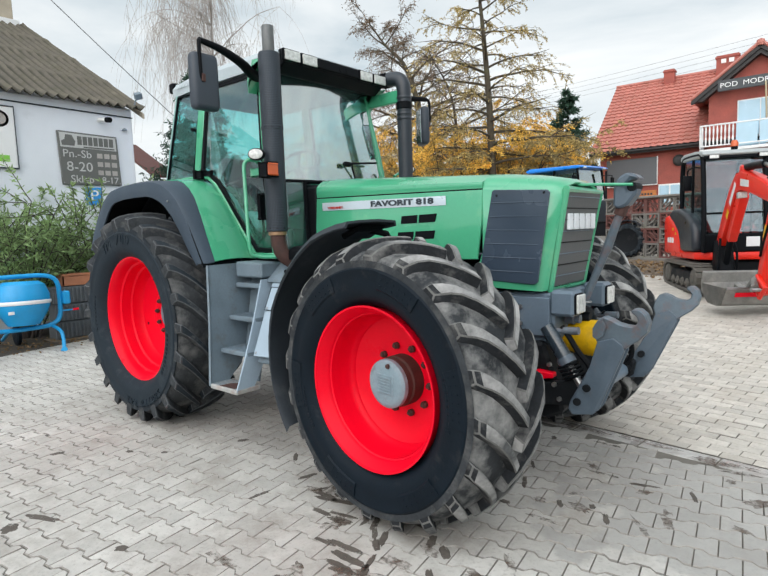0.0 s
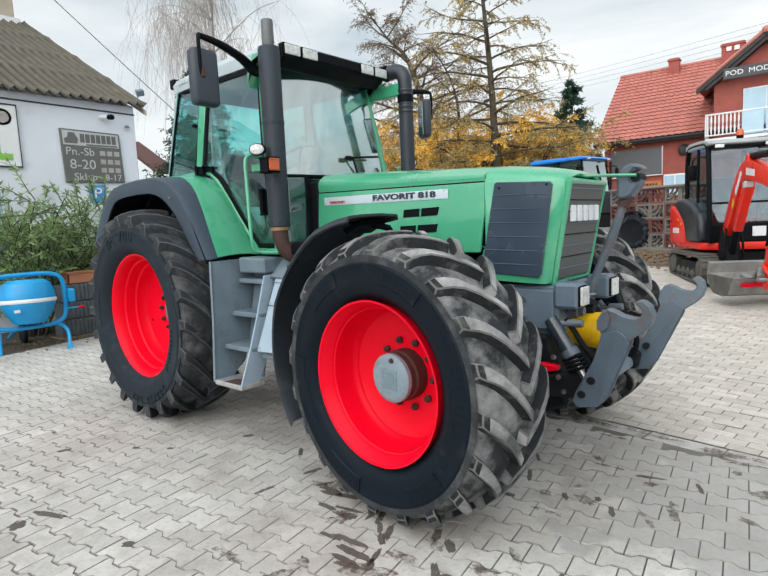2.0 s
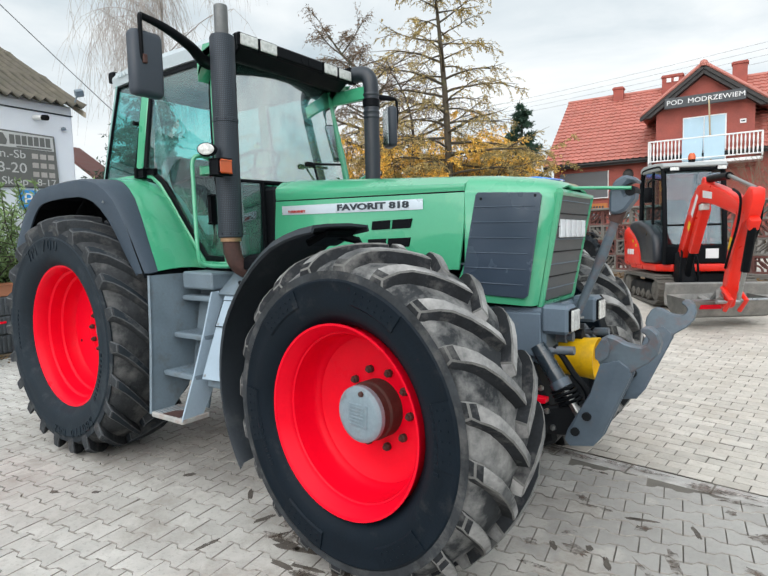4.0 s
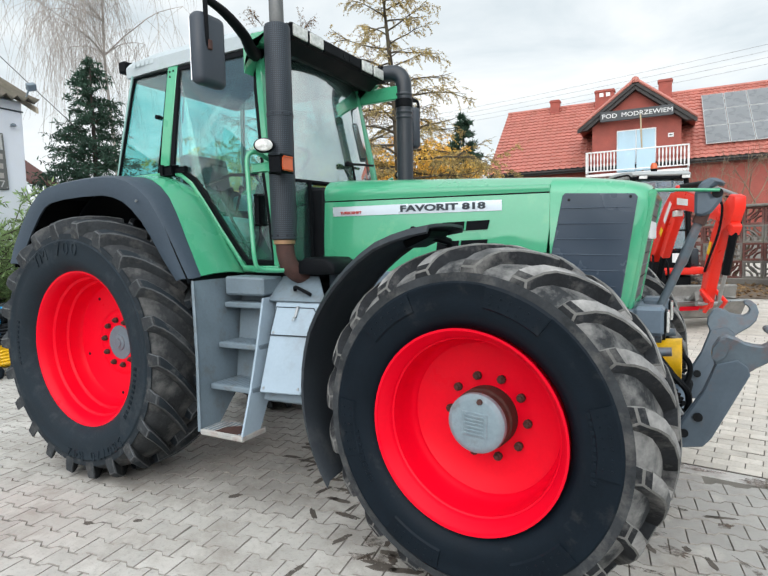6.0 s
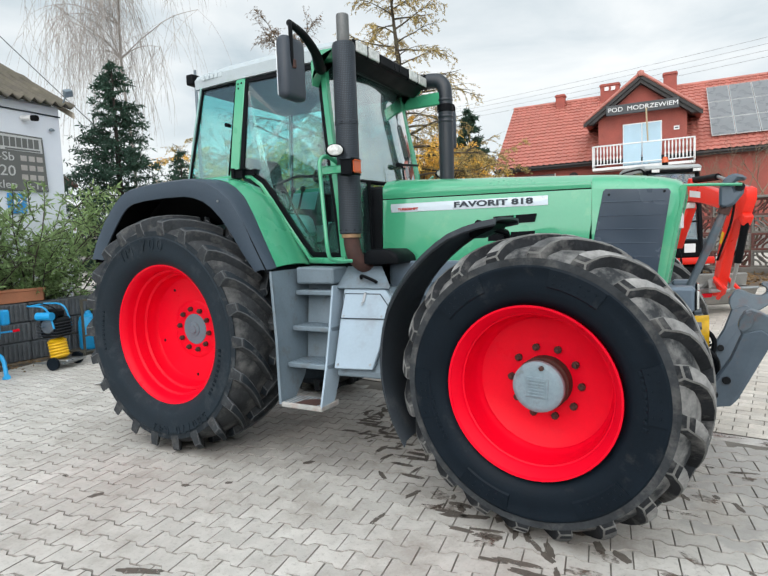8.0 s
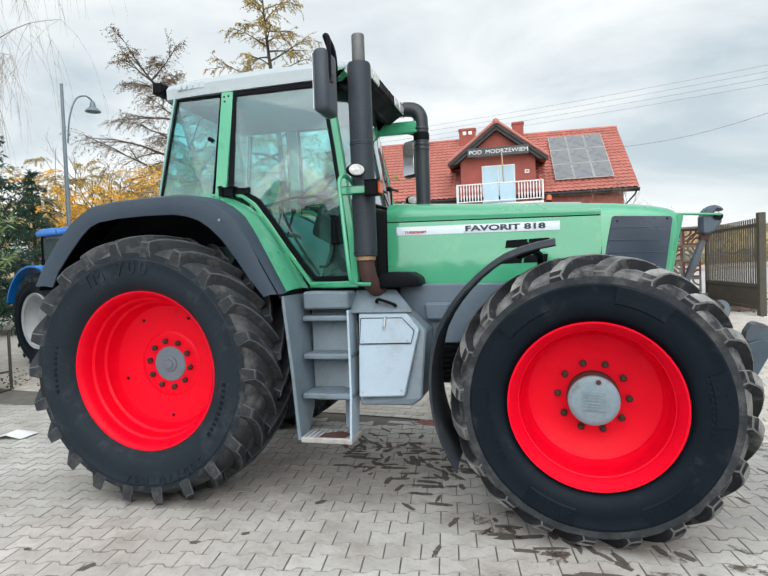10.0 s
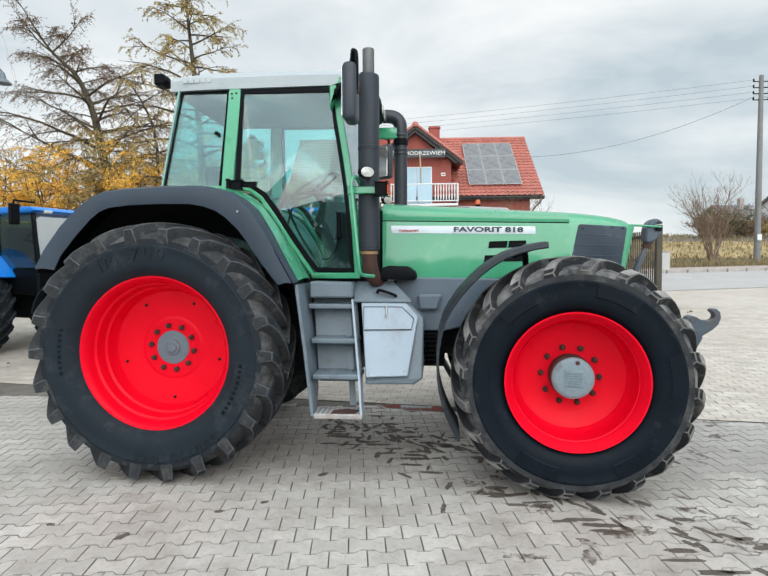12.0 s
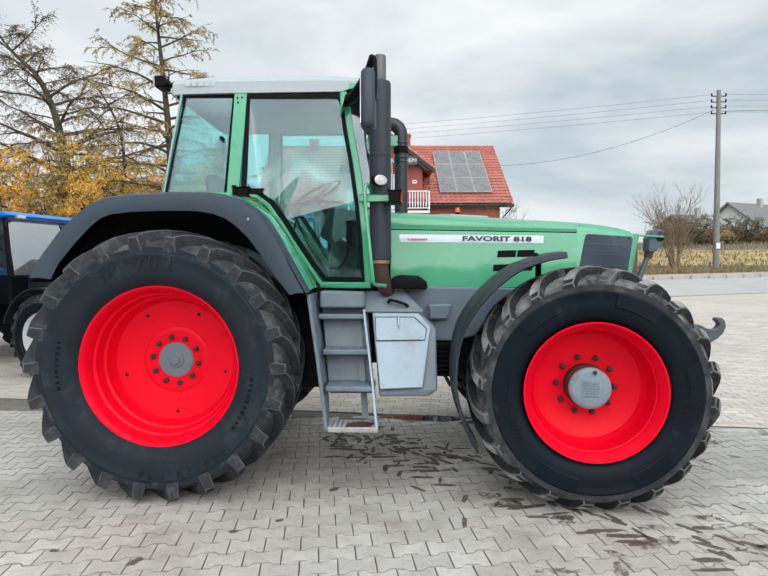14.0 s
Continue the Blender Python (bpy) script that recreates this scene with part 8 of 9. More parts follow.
ribbed = None
for r in range(3):
    for c in range(3):
        if ribbed is None:
            ribbed = part("ribbed_block", box(-0.30, 0.0, 0, 0.60, 0, 0.275, 0.012), DARKBLOCK)
            for q in range(9):
                part("rib", box(-0.004, 0.022, 0.03 + q * 0.063, 0.066 + q * 0.063, 0.01, 0.265, 0.008), DARKBLOCK, ribbed)
            tagged(ribbed, "dark ribbed concrete block in a low wall", "concrete block", "blocks of the low wall")
            o = ribbed
        else:
            o = copy_thing(ribbed, Matrix.Identity(4))
        o.matrix_basis = pose(-4.98 + 0.01 * (c % 2), -0.06 + c * 0.61 + (0.02 if r == 1 else 0), 0.012 + r * 0.283)
pallet = tagged(part("timber_bearer", box(-5.3, -4.85, -0.15, 1.8, 0.0, 0.011, 0.002), material("old_timber", (0.16, 0.12, 0.08), 0.9, vary=0.3, scale=8)), "old timber board under the blocks", "board")
plb = bmesh.new()
box(-5.24, -4.99, 0.12, 0.78, 0.865, 0.885, 0.004, plb)
for a in ((-5.25, -5.22, 0.10, 0.80), (-5.01, -4.98, 0.10, 0.80), (-5.25, -4.98, 0.10, 0.13), (-5.25, -4.98, 0.77, 0.80)):
    box(a[0], a[1], a[2], a[3], 0.866, 1.055, 0.006, plb)
planter = tagged(part("flower_planter", plb, TERRA), "terracotta planter trough standing on the blocks", "planter")
part("planter_rim", box(-4.985, -4.965, 0.09, 0.81, 1.02, 1.06, 0.006), TERRA, planter)
part("planter_soil", box(-5.22, -5.01, 0.13, 0.77, 0.99, 1.02, 0), MUD, planter)

ram = thing("rammer", "yellow and blue rammer on a small trolley", "rammer", (-4.10, 0.42, 0), 20)
part("foot_plate", box(-0.10, 0.22, -0.12, 0.12, 0.06, 0.12, 0.02), STEEL, ram)
part("bellows", moved(lathe([(0.07, 0.0)] + [(0.11 + 0.014 * (k % 2), 0.02 + k * 0.02) for k in range(12)] + [(0.08, 0.28)], 20, axis="z"), pose(0.03, 0, 0.12, 0, -10, 0)), YELLOW, ram, "yellow rubber bellows")
part("engine", box(-0.15, 0.12, -0.14, 0.16, 0.42, 0.68, 0.03), SHADE, ram, "dark engine")
for k in range(5):
    part("cooling_fin", box(-0.17, 0.14, -0.16, 0.18, 0.45 + k * 0.04, 0.462 + k * 0.04, 0.003), EXB, ram)
part("air_filter", tube([(-0.12, -0.18, 0.72), (0.10, -0.18, 0.72)], 0.055, 14), MIXBLUE, ram, "blue air filter", smooth=30)
part("throttle_cable", tube(smooth_line([(0.10, -0.12, 0.66), (0.16, -0.16, 0.80), (-0.05, -0.19, 0.90), (-0.25, -0.17, 0.87)], 5), 0.007, 6), BLACK, ram, smooth=True)
part("engine_fan", moved(lathe([(0.0, -0.02), (0.09, -0.02), (0.10, 0.0)], 16), Matrix.Translation((0.0, -0.15, 0.58))), STEEL, ram)
part("fuel_tank", box(-0.12, 0.08, -0.10, 0.10, 0.68, 0.80, 0.03), BLACK, ram)
part("handle", tube(smooth_line([(0.10, -0.16, 0.55), (0.0, -0.17, 0.82), (-0.25, -0.17, 0.86), (-0.38, 0.0, 0.84), (-0.25, 0.17, 0.86), (0.0, 0.17, 0.82), (0.10, 0.16, 0.55)], 5), 0.013, 8), MIXBLUE, ram, "blue tube handle", smooth=True)
part("trolley_bar", tube([(-0.2, -0.2, 0.09), (0.25, -0.2, 0.09), (0.25, 0.2, 0.09), (-0.2, 0.2, 0.09)], 0.015, 6), STEEL, ram)
for s in (-1, 1):
    part("trolley_wheel", lathe([(0.0, -0.02), (0.05, -0.022), (0.085, -0.02), (0.085, 0.02), (0.0, 0.02)], 18), RUBBER, ram).location = (0.1, s * 0.23, 0.085)
for y in (1.30, 1.62):
    gb = tagged(part("gas_bottle", lathe([(0.0, 0.0), (0.13, 0.0), (0.15, 0.03), (0.15, 0.40), (0.12, 0.50), (0.05, 0.54), (0.04, 0.58), (0.0, 0.60)], 24, axis="z"), MIXBLUE, smooth=40), "blue steel gas bottle standing in a rack", "gas bottle", "gas bottles")
    gb.location = (-4.75, y, 0.06)
rack = thing("bottle_rack", "dark steel rack with gas bottles", "rack", (-4.75, 1.45, 0))
part("rack_floor", box(-0.25, 0.25, -0.4, 0.4, 0.03, 0.055, 0.004), GATEIRON, rack)
for x in (-0.25, 0.25):
    for y in (-0.4, 0.4):
        part("rack_post", box(x - 0.015, x + 0.015, y - 0.015, y + 0.015, 0, 0.85, 0.002), GATEIRON, rack)
    for z in (0.3, 0.84):
        part("rack_rail", box(x - 0.012, x + 0.012, -0.4, 0.4, z - 0.012, z + 0.012, 0.002), GATEIRON, rack)
part("red_handle", tube([(0.26, -0.2, 0.62), (0.26, 0.15, 0.60)], 0.02, 8), RED_RIM, rack)
part("paper_scrap", quadpatch([[(-2.6, -0.08, 0.01), (-2.45, -0.05, 0.05), (-2.3, -0.02, 0.01)], [(-2.62, 0.05, 0.012), (-2.44, 0.08, 0.07), (-2.28, 0.1, 0.02)], [(-2.55, 0.16, 0.008), (-2.4, 0.18, 0.03), (-2.3, 0.2, 0.01)]], 0.002), PALE, None)
tagged(bpy.data.objects["paper_scrap"], "crumpled white paper lying on the pavers", "paper")
dsc = tagged(part("steel_disc", moved(lathe([(0.0, 0.0), (0.3, 0.02), (0.52, 0.06), (0.52, 0.075), (0.0, 0.02)], 28), pose(5.32, 10.45, 0.98, -16, 0, 68)), KERB, smooth=30), "large pale disc leaning on the fence", "disc")

# ---------------------------------------------------------------- trees and bushes
BARK = material("grey_bark", (0.062, 0.050, 0.034), 0.95, vary=0.4, scale=6, fine=40, bump=0.01, dirt=(0.10, 0.11, 0.045), dirt_amount=0.35, dirt_scale=2)
DARK_BARK = material("dark_bark", (0.050, 0.040, 0.034), 0.95, vary=0.35, scale=6, fine=40, bump=0.01)
TWIG = material("pale_twigs", (0.34, 0.31, 0.285), 0.9, vary=0.3, scale=4, bump=0)
BROWN_TWIG = material("brown_twigs", (0.20, 0.145, 0.10), 0.9, vary=0.35, scale=3, bump=0)


def foliage(name, base, spread, rough=0.75):
    m = material(name, base, rough, vary=0.3, scale=0.9, fine=8, bump=0, random_tint=spread)
    n, l = m.node_tree.nodes, m.node_tree.links
    tl, mx = n.new("ShaderNodeBsdfTranslucent"), n.new("ShaderNodeMixShader")
    mx.inputs[0].default_value = 0.45
    l.new(n["Principled BSDF"].inputs["Base Color"].links[0].from_socket, tl.inputs["Color"])
    l.new(n["Principled BSDF"].outputs[0], mx.inputs[1])
    l.new(tl.outputs[0], mx.inputs[2])
    l.new(mx.outputs[0], n["Material Output"].inputs["Surface"])
    return m


GOLD = foliage("golden_needles", (0.90, 0.59, 0.13), 0.45)
DULL_GOLD = foliage("fading_needles", (0.46, 0.36, 0.15), 0.5)
RUSSET = foliage("brown_cones_and_needles", (0.22, 0.155, 0.105), 0.5)
SPRUCE = foliage("spruce_needles", (0.046, 0.098, 0.066), 0.45)
LEAF = foliage("narrow_green_leaf", (0.24, 0.345, 0.145), 0.5)
IVY = foliage("dark_green_leaf", (0.045, 0.085, 0.030), 0.45)
SEDGE = foliage("dead_grass", (0.30, 0.24, 0.12), 0.4)


class Soup:
    """Loose geometry: tapered twigs and small leaves, gathered fast."""

    def __init__(self):
        self.v, self.f = [], []

    def rod(self, pts, r0, r1, sides=4):
        base, n = len(self.v), len(pts)
        up = None
        for i, p in enumerate(pts):
            d = (pts[min(i + 1, n - 1)] - pts[max(i - 1, 0)]).normalized()
            if up is None:
                up = d.orthogonal().normalized()
            up = (up - d * up.dot(d)).normalized()
            side = d.cross(up)
            r = r0 + (r1 - r0) * i / (n - 1)
            for k in range(sides):
                a = 2 * math.pi * k / sides
                self.v.append(tuple(p + (up * math.cos(a) + side * math.sin(a)) * r))
        for i in range(n - 1):
            for k in range(sides):
                a, b = base + i * sides + k, base + i * sides + (k + 1) % sides
                self.f.append((a, b, b + sides, a + sides))
        self.f.append(tuple(base + (n - 1) * sides + k for k in range(sides)))

    def leaf(self, p, d, length, width, rng):
        d = d.normalized()
        s = d.cross(Vector((rng.uniform(-1, 1), rng.uniform(-1, 1), rng.uniform(-1, 1))))
        if s.length < 1e-4:
            return
        s = s.normalized() * width / 2
        b = len(self.v)
        self.v += [tuple(p), tuple(p + d * length * 0.45 + s), tuple(p + d * length), tuple(p + d * length * 0.45 - s)]
        self.f.append((b, b + 1, b + 2, b + 3))

    def mesh(self, name, mat, parent=None, label="", kind=""):
        me = bpy.data.meshes.new(name)
        me.from_pydata(self.v, [], self.f)
        me.materials.append(mat)
        ob = new(name, me)
        if parent is not None:
            ob.parent = parent
        if label:
            ob["label"] = label
        if kind:
            ob["kind"] = kind
        return ob


def rand_dir(rng, flat=1.0):
    return Vector((rng.uniform(-1, 1), rng.uniform(-1, 1), rng.uniform(-1, 1) * flat))


def drift(p, d, length, n, rng, wander, bend):
    """A wandering line from p along d, bent a little more by each step."""
    pts, d = [p.copy()], d.normalized()
    for _ in range(n):
        d = (d + rand_dir(rng) * wander + bend).normalized()
        pts.append(pts[-1] + d * (length / n))
    return pts


def tufts(needles, pts, rng, per, size, width, start=0.1, down=0.25):
    n = len(pts) - 1
    for _ in range(per):
        f = rng.uniform(start, 1.0) * n
        i = min(int(f), n - 1)
        p = pts[i].lerp(pts[i + 1], f - i)
        needles.leaf(p, rand_dir(rng) + Vector((0, 0, -down)) + (pts[i + 1] - pts[i]).normalized() * 0.5, size * rng.uniform(0.6, 1.4), width, rng)


def side_twigs(wood, needles, limb, rng, count, length, tuft, size, width, r, hang):
    n = len(limb) - 1
    for _ in range(count):
        f = rng.uniform(0.15, 1.0) * n
        i = min(int(f), n - 1)
        p = limb[i].lerp(limb[i + 1], f - i)
        along = (limb[i + 1] - limb[i]).normalized()
        side = along.cross(Vector((0, 0, 1))) * rng.choice((-1, 1))
        tw = drift(p, along * rng.uniform(0.2, 0.9) + side * rng.uniform(0.2, 1) + Vector((0, 0, rng.uniform(-0.4, 0.4))), length * rng.uniform(0.4, 1.2), 4, rng, 0.18, Vector((0, 0, -hang)))
        wood.rod(tw, r, r * 0.35, 3)
        if tuft:
            tufts(needles, tw, rng, tuft, size, width)


def larch(name, label, x, y, trunk, r0, reach, first, bark, leaf_mat, seed, step=0.30, tuft=9, size=0.13, width=0.05, rise=0.12, uneven=0.35, twigs=12, shape=0.85):
    """A larch: a tapered trunk, tiers of level limbs that droop and turn up, hanging twigs with tufts of needles."""
    rng = random.Random(seed)
    tr = thing(name, label, "tree", (x, y, ground_z(x, y) - 0.05))
    trunk = smooth_line([Vector(p) for p in trunk], 5)
    n = len(trunk)
    stem = tube(trunk, 0, 9, radii=[r0 * (1 - 0.93 * i / (n - 1)) * (1.25 if i == 0 else 1) for i in range(n)])
    part("trunk", stem, bark, tr, smooth=60)
    wood, needles = Soup(), Soup()
    top, low = trunk[-1].z, trunk[-1].z * first
    z, turn = low, 0.0
    while z < top - 0.15:
        i = max(k for k in range(n - 1) if trunk[k].z <= z)
        p = trunk[i].lerp(trunk[i + 1], (z - trunk[i].z) / max(1e-3, trunk[i + 1].z - trunk[i].z))
        f = (z - low) / (top - low)
        turn += 2.4 + rng.uniform(-0.4, 0.4)
        length = (reach * (1 - f) ** shape + 0.35) * rng.uniform(1 - uneven, 1 + 0.4 * uneven)
        d = Vector((math.cos(turn), math.sin(turn), rise + 0.5 * f))
        limb = drift(p, d, length, 8, rng, 0.13, Vector((0, 0, -0.045 if f < 0.8 else 0.02)))
        wood.rod(limb, 0.012 + 0.016 * length, 0.006, 5)
        side_twigs(wood, needles, limb, rng, int(twigs * (0.4 + length / reach)), 0.35 + 0.20 * length, tuft, size, width, 0.008, 0.22)
        for _ in range(2):
            q = limb[rng.randint(3, 6)]
            sub = drift(q, (limb[-1] - limb[0]) + rand_dir(rng, 0.4) * length * 0.8, length * 0.45, 5, rng, 0.18, Vector((0, 0, -0.06)))
            wood.rod(sub, 0.008 + 0.006 * length, 0.004, 4)
            side_twigs(wood, needles, sub, rng, int(twigs * 0.5), 0.3 + 0.14 * length, tuft, size, width, 0.007, 0.25)
        z += step * rng.uniform(0.6, 1.4)
    wood.mesh("branchwork", bark, tr)
    needles.mesh("crown", leaf_mat, tr)
    return tr


larch("larch_tree", "tall larch with sparse golden needles on drooping branches", -8.8, 20.9,
      ((0, 0, 0), (-0.05, 0, 3), (-0.2, 0, 6.5), (-0.45, 0, 9.5), (-0.7, 0, 12), (-0.95, 0, 15.6)), 0.24, 4.6, 0.20, BARK, DULL_GOLD, 3, step=0.19, tuft=22, size=0.10, width=0.035)
larch("larch_tree", "crooked old larch with a wide bare brownish crown", -17.6, 28.5,
      ((0, 0, 0), (-0.2, 0, 3.0), (-0.65, 0, 5.5), (-1.1, 0, 8.0), (-1.5, 0, 9.6), (-2.4, 0, 11.6), (-3.8, 0, 13.0), (-5.2, 0.2, 14.6)), 0.40, 6.6, 0.38, BARK, RUSSET, 8, step=0.25, tuft=8, size=0.12, width=0.045, rise=0.22, uneven=0.6, twigs=34, shape=0.45)
larch("larch_tree", "thin curved larch with few bare twigs", -12.4, 22.5,
      ((0, 0, 0), (0.15, 0, 3), (0.5, 0, 5.5), (0.2, 0, 7.5), (-0.7, 0, 9.2), (-1.8, 0, 10.2)), 0.13, 2.6, 0.35, DARK_BARK, RUSSET, 12, step=0.35, tuft=5, size=0.12, width=0.04, rise=0.1, uneven=0.6, twigs=9, shape=0.6)


def golden_bush(x, y, h, r, seed, leaf_mat, label, name="golden_larch_bush"):
    """A weeping golden bush: arching stems with hanging sprays."""
    rng = random.Random(seed)
    tr = thing(name, label, "bush", (x, y, ground_z(x, y) - 0.05), group="golden bushes")
    wood, needles = Soup(), Soup()
    for k in range(20):
        a = rng.uniform(0, 2 * math.pi)
        out = rng.uniform(0.1, 1.0)
        stem = drift(Vector((rng.uniform(-0.3, 0.3), rng.uniform(-0.3, 0.3), 0)), Vector((math.cos(a) * out, math.sin(a) * out, 1.6)), h * rng.uniform(0.75, 1.15), 9, rng, 0.12, Vector((math.cos(a) * 0.05 * out, math.sin(a) * 0.05 * out, -0.02)))
        wood.rod(stem, 0.05, 0.010, 5)
        for _ in range(10):
            q = stem[rng.randint(3, 9)]
            b = rng.uniform(0, 2 * math.pi)
            sub = drift(q, Vector((math.cos(b), math.sin(b), rng.uniform(-0.1, 0.5))), r * rng.uniform(0.35, 0.8), 6, rng, 0.16, Vector((0, 0, -0.11)))
            wood.rod(sub, 0.018, 0.006, 3)
            side_twigs(wood, needles, sub, rng, 9, 0.65, 16, 0.13, 0.05, 0.006, 0.2)
            tufts(needles, sub, rng, 24, 0.13, 0.05)
    wood.mesh("branchwork", DARK_BARK, tr)
    needles.mesh("crown", leaf_mat, tr)
    return tr


for i, (x, y, h, r, mt) in enumerate(((-22.5, 25.0, 6.6, 3.0, GOLD), (-18.6, 24.0, 6.2, 2.8, GOLD), (-15.6, 24.6, 6.4, 2.8, DULL_GOLD), (-13.0, 23.2, 5.8, 2.6, GOLD), (-10.6, 24.4, 5.6, 2.6, GOLD),
                                      (-9.0, 23.0, 5.0, 2.1, DULL_GOLD), (-8.6, 27.0, 5.0, 1.8, GOLD), (-26.5, 26.0, 7.0, 3.2, DULL_GOLD), (-11.6, 31.5, 6.0, 2.6, GOLD))):
    golden_bush(x, y, h * 1.10, r, 20 + i, mt, "golden-orange weeping bush behind the yard" if mt is GOLD else "faded brown-gold weeping bush behind the yard")


def spruce(x, y, h, r, seed, label, step=0.20, size=0.13):
    rng = random.Random(seed)
    tr = thing("spruce_tree", label, "tree", (x, y, ground_z(x, y) - 0.05))
    part("trunk", tube([(0, 0, 0), (0, 0, h * 0.5), (0, 0, h)], 0, 8, radii=[0.035 * h * 0.6, 0.02 * h * 0.6, 0.01]), DARK_BARK, tr)
    wood, needles = Soup(), Soup()
    z = 0.5
    while z < h - 0.1:
        f = z / h
        for k in range(5):
            a = rng.uniform(0, 2 * math.pi)
            length = (r * (1 - f) ** 0.9 + 0.12) * rng.uniform(0.6, 1.15)
            limb = drift(Vector((0, 0, z + rng.uniform(-0.08, 0.08))), Vector((math.cos(a), math.sin(a), 0.25 * f + 0.05)), length, 5, rng, 0.08, Vector((0, 0, -0.03)))
            wood.rod(limb, 0.006 + 0.008 * length, 0.004, 3)
            tufts(needles, limb, rng, int(12 + 34 * length), size, size * 0.28, 0.2, 0.15)
            side_twigs(wood, needles, limb, rng, int(2 + 6 * length), 0.12 + 0.28 * length, 12, size, size * 0.28, 0.004, 0.1)
        z += step * rng.uniform(0.7, 1.3)
    wood.mesh("branchwork", DARK_BARK, tr)
    needles.mesh("crown", SPRUCE, tr)


spruce(-10.9, 6.5, 6.6, 2.2, 40, "dark green spruce standing beside the white shop", step=0.15)
spruce(-14.6, 12.0, 5.0, 1.3, 42, "small olive-green conifer behind the spruce", step=0.22)
spruce(-11.3, 36.0, 9.0, 3.2, 41, "dark spruce behind the golden bushes", step=0.42, size=0.30)


def weeping_birch(x, y, seed):
    rng = random.Random(seed)
    tr = thing("weeping_birch", "bare weeping birch with long hanging pale twigs", "tree", (x, y, ground_z(x, y) - 0.05))
    trunk = smooth_line([Vector(p) for p in ((0, 0, 0), (0.2, 0.1, 4), (0, 0, 8), (0.3, 0, 12.5), (0.2, 0.1, 14.5))], 4)
    part("trunk", tube(trunk, 0, 8, radii=[0.075 * (1 - 0.85 * i / (len(trunk) - 1)) for i in range(len(trunk))]), TWIG, tr, smooth=60)
    wood = Soup()
    for k in range(42):
        q = trunk[rng.randint(8, len(trunk) - 2)]
        a = rng.uniform(0, 2 * math.pi)
        limb = drift(q, Vector((math.cos(a), math.sin(a), 0.9)), rng.uniform(1.6, 3.8), 7, rng, 0.12, Vector((0, 0, -0.13)))
        wood.rod(limb, 0.022, 0.008, 4)
        for _ in range(22):
            i = rng.randint(2, 7)
            tw = drift(limb[i], rand_dir(rng, 0.3) + Vector((0, 0, -0.3)), rng.uniform(1.2, 4.4), 7, rng, 0.07, Vector((0, 0, -0.45)))
            wood.rod(tw, 0.006, 0.003, 3)
            for _ in range(2):
                j = rng.randint(1, 5)
                t2 = drift(tw[j], rand_dir(rng, 0.3) + Vector((0, 0, -0.7)), rng.uniform(0.5, 1.5), 4, rng, 0.08, Vector((0, 0, -0.4)))
                wood.rod(t2, 0.006, 0.003, 3)
    wood.mesh("branchwork", TWIG, tr)


weeping_birch(-14.6, 9.6, 50)


def bare_tree(name, label, x, y, h, stems, spread, r0, seed, wood_mat, depth=4, lean=0.35, category="bush"):
    rng = random.Random(seed)
    tr = thing(name, label, category, (x, y, ground_z(x, y) - 0.03))
    wood = Soup()

    def grow(p, d, length, r, level):
        pts = drift(p, d, length, 5, rng, 0.13, Vector((0, 0, 0.05)))
        wood.rod(pts, r, r * 0.55, 5 if level < 2 else 3)
        if level < depth:
            for _ in range(rng.randint(3, 4)):
                q = pts[rng.randint(2, 5)]
                grow(q, (pts[-1] - pts[0]).normalized() + rand_dir(rng, 0.6) * 0.75, length * rng.uniform(0.45, 0.72), r * 0.5, level + 1)

    for _ in range(stems):
        a = rng.uniform(0, 2 * math.pi)
        grow(Vector((rng.uniform(-0.2, 0.2), rng.uniform(-0.2, 0.2), 0)), Vector((math.cos(a) * lean, math.sin(a) * lean, 1)), h * rng.uniform(0.38, 0.5), r0, 0)
    wood.mesh("branchwork", wood_mat, tr)
    return tr


bare_tree("bare_bush", "bare many-stemmed bush on the verge across the road", 18.3, 30.0, 5.4, 13, 2.0, 0.05, 60, BROWN_TWIG)
bare_tree("bare_sapling", "bare young tree by the fence", 4.3, 11.6, 4.6, 4, 0.8, 0.032, 61, BROWN_TWIG, depth=4, category="tree")
bare_tree("bare_sapling", "bare brown bush by the house corner", 6.6, 19.5, 3.9, 2, 0.8, 0.03, 62, BROWN_TWIG, depth=3, category="tree")
bare_tree("bare_tree", "bare tree far behind the house", -3.0, 52.0, 9.0, 3, 3.0, 0.16, 63, TWIG, depth=4, category="tree")
bare_tree("bare_tree", "bare tree behind the golden bushes", -29.0, 33.0, 12.0, 4, 3.0, 0.14, 64, BROWN_TWIG, depth=4, category="tree")


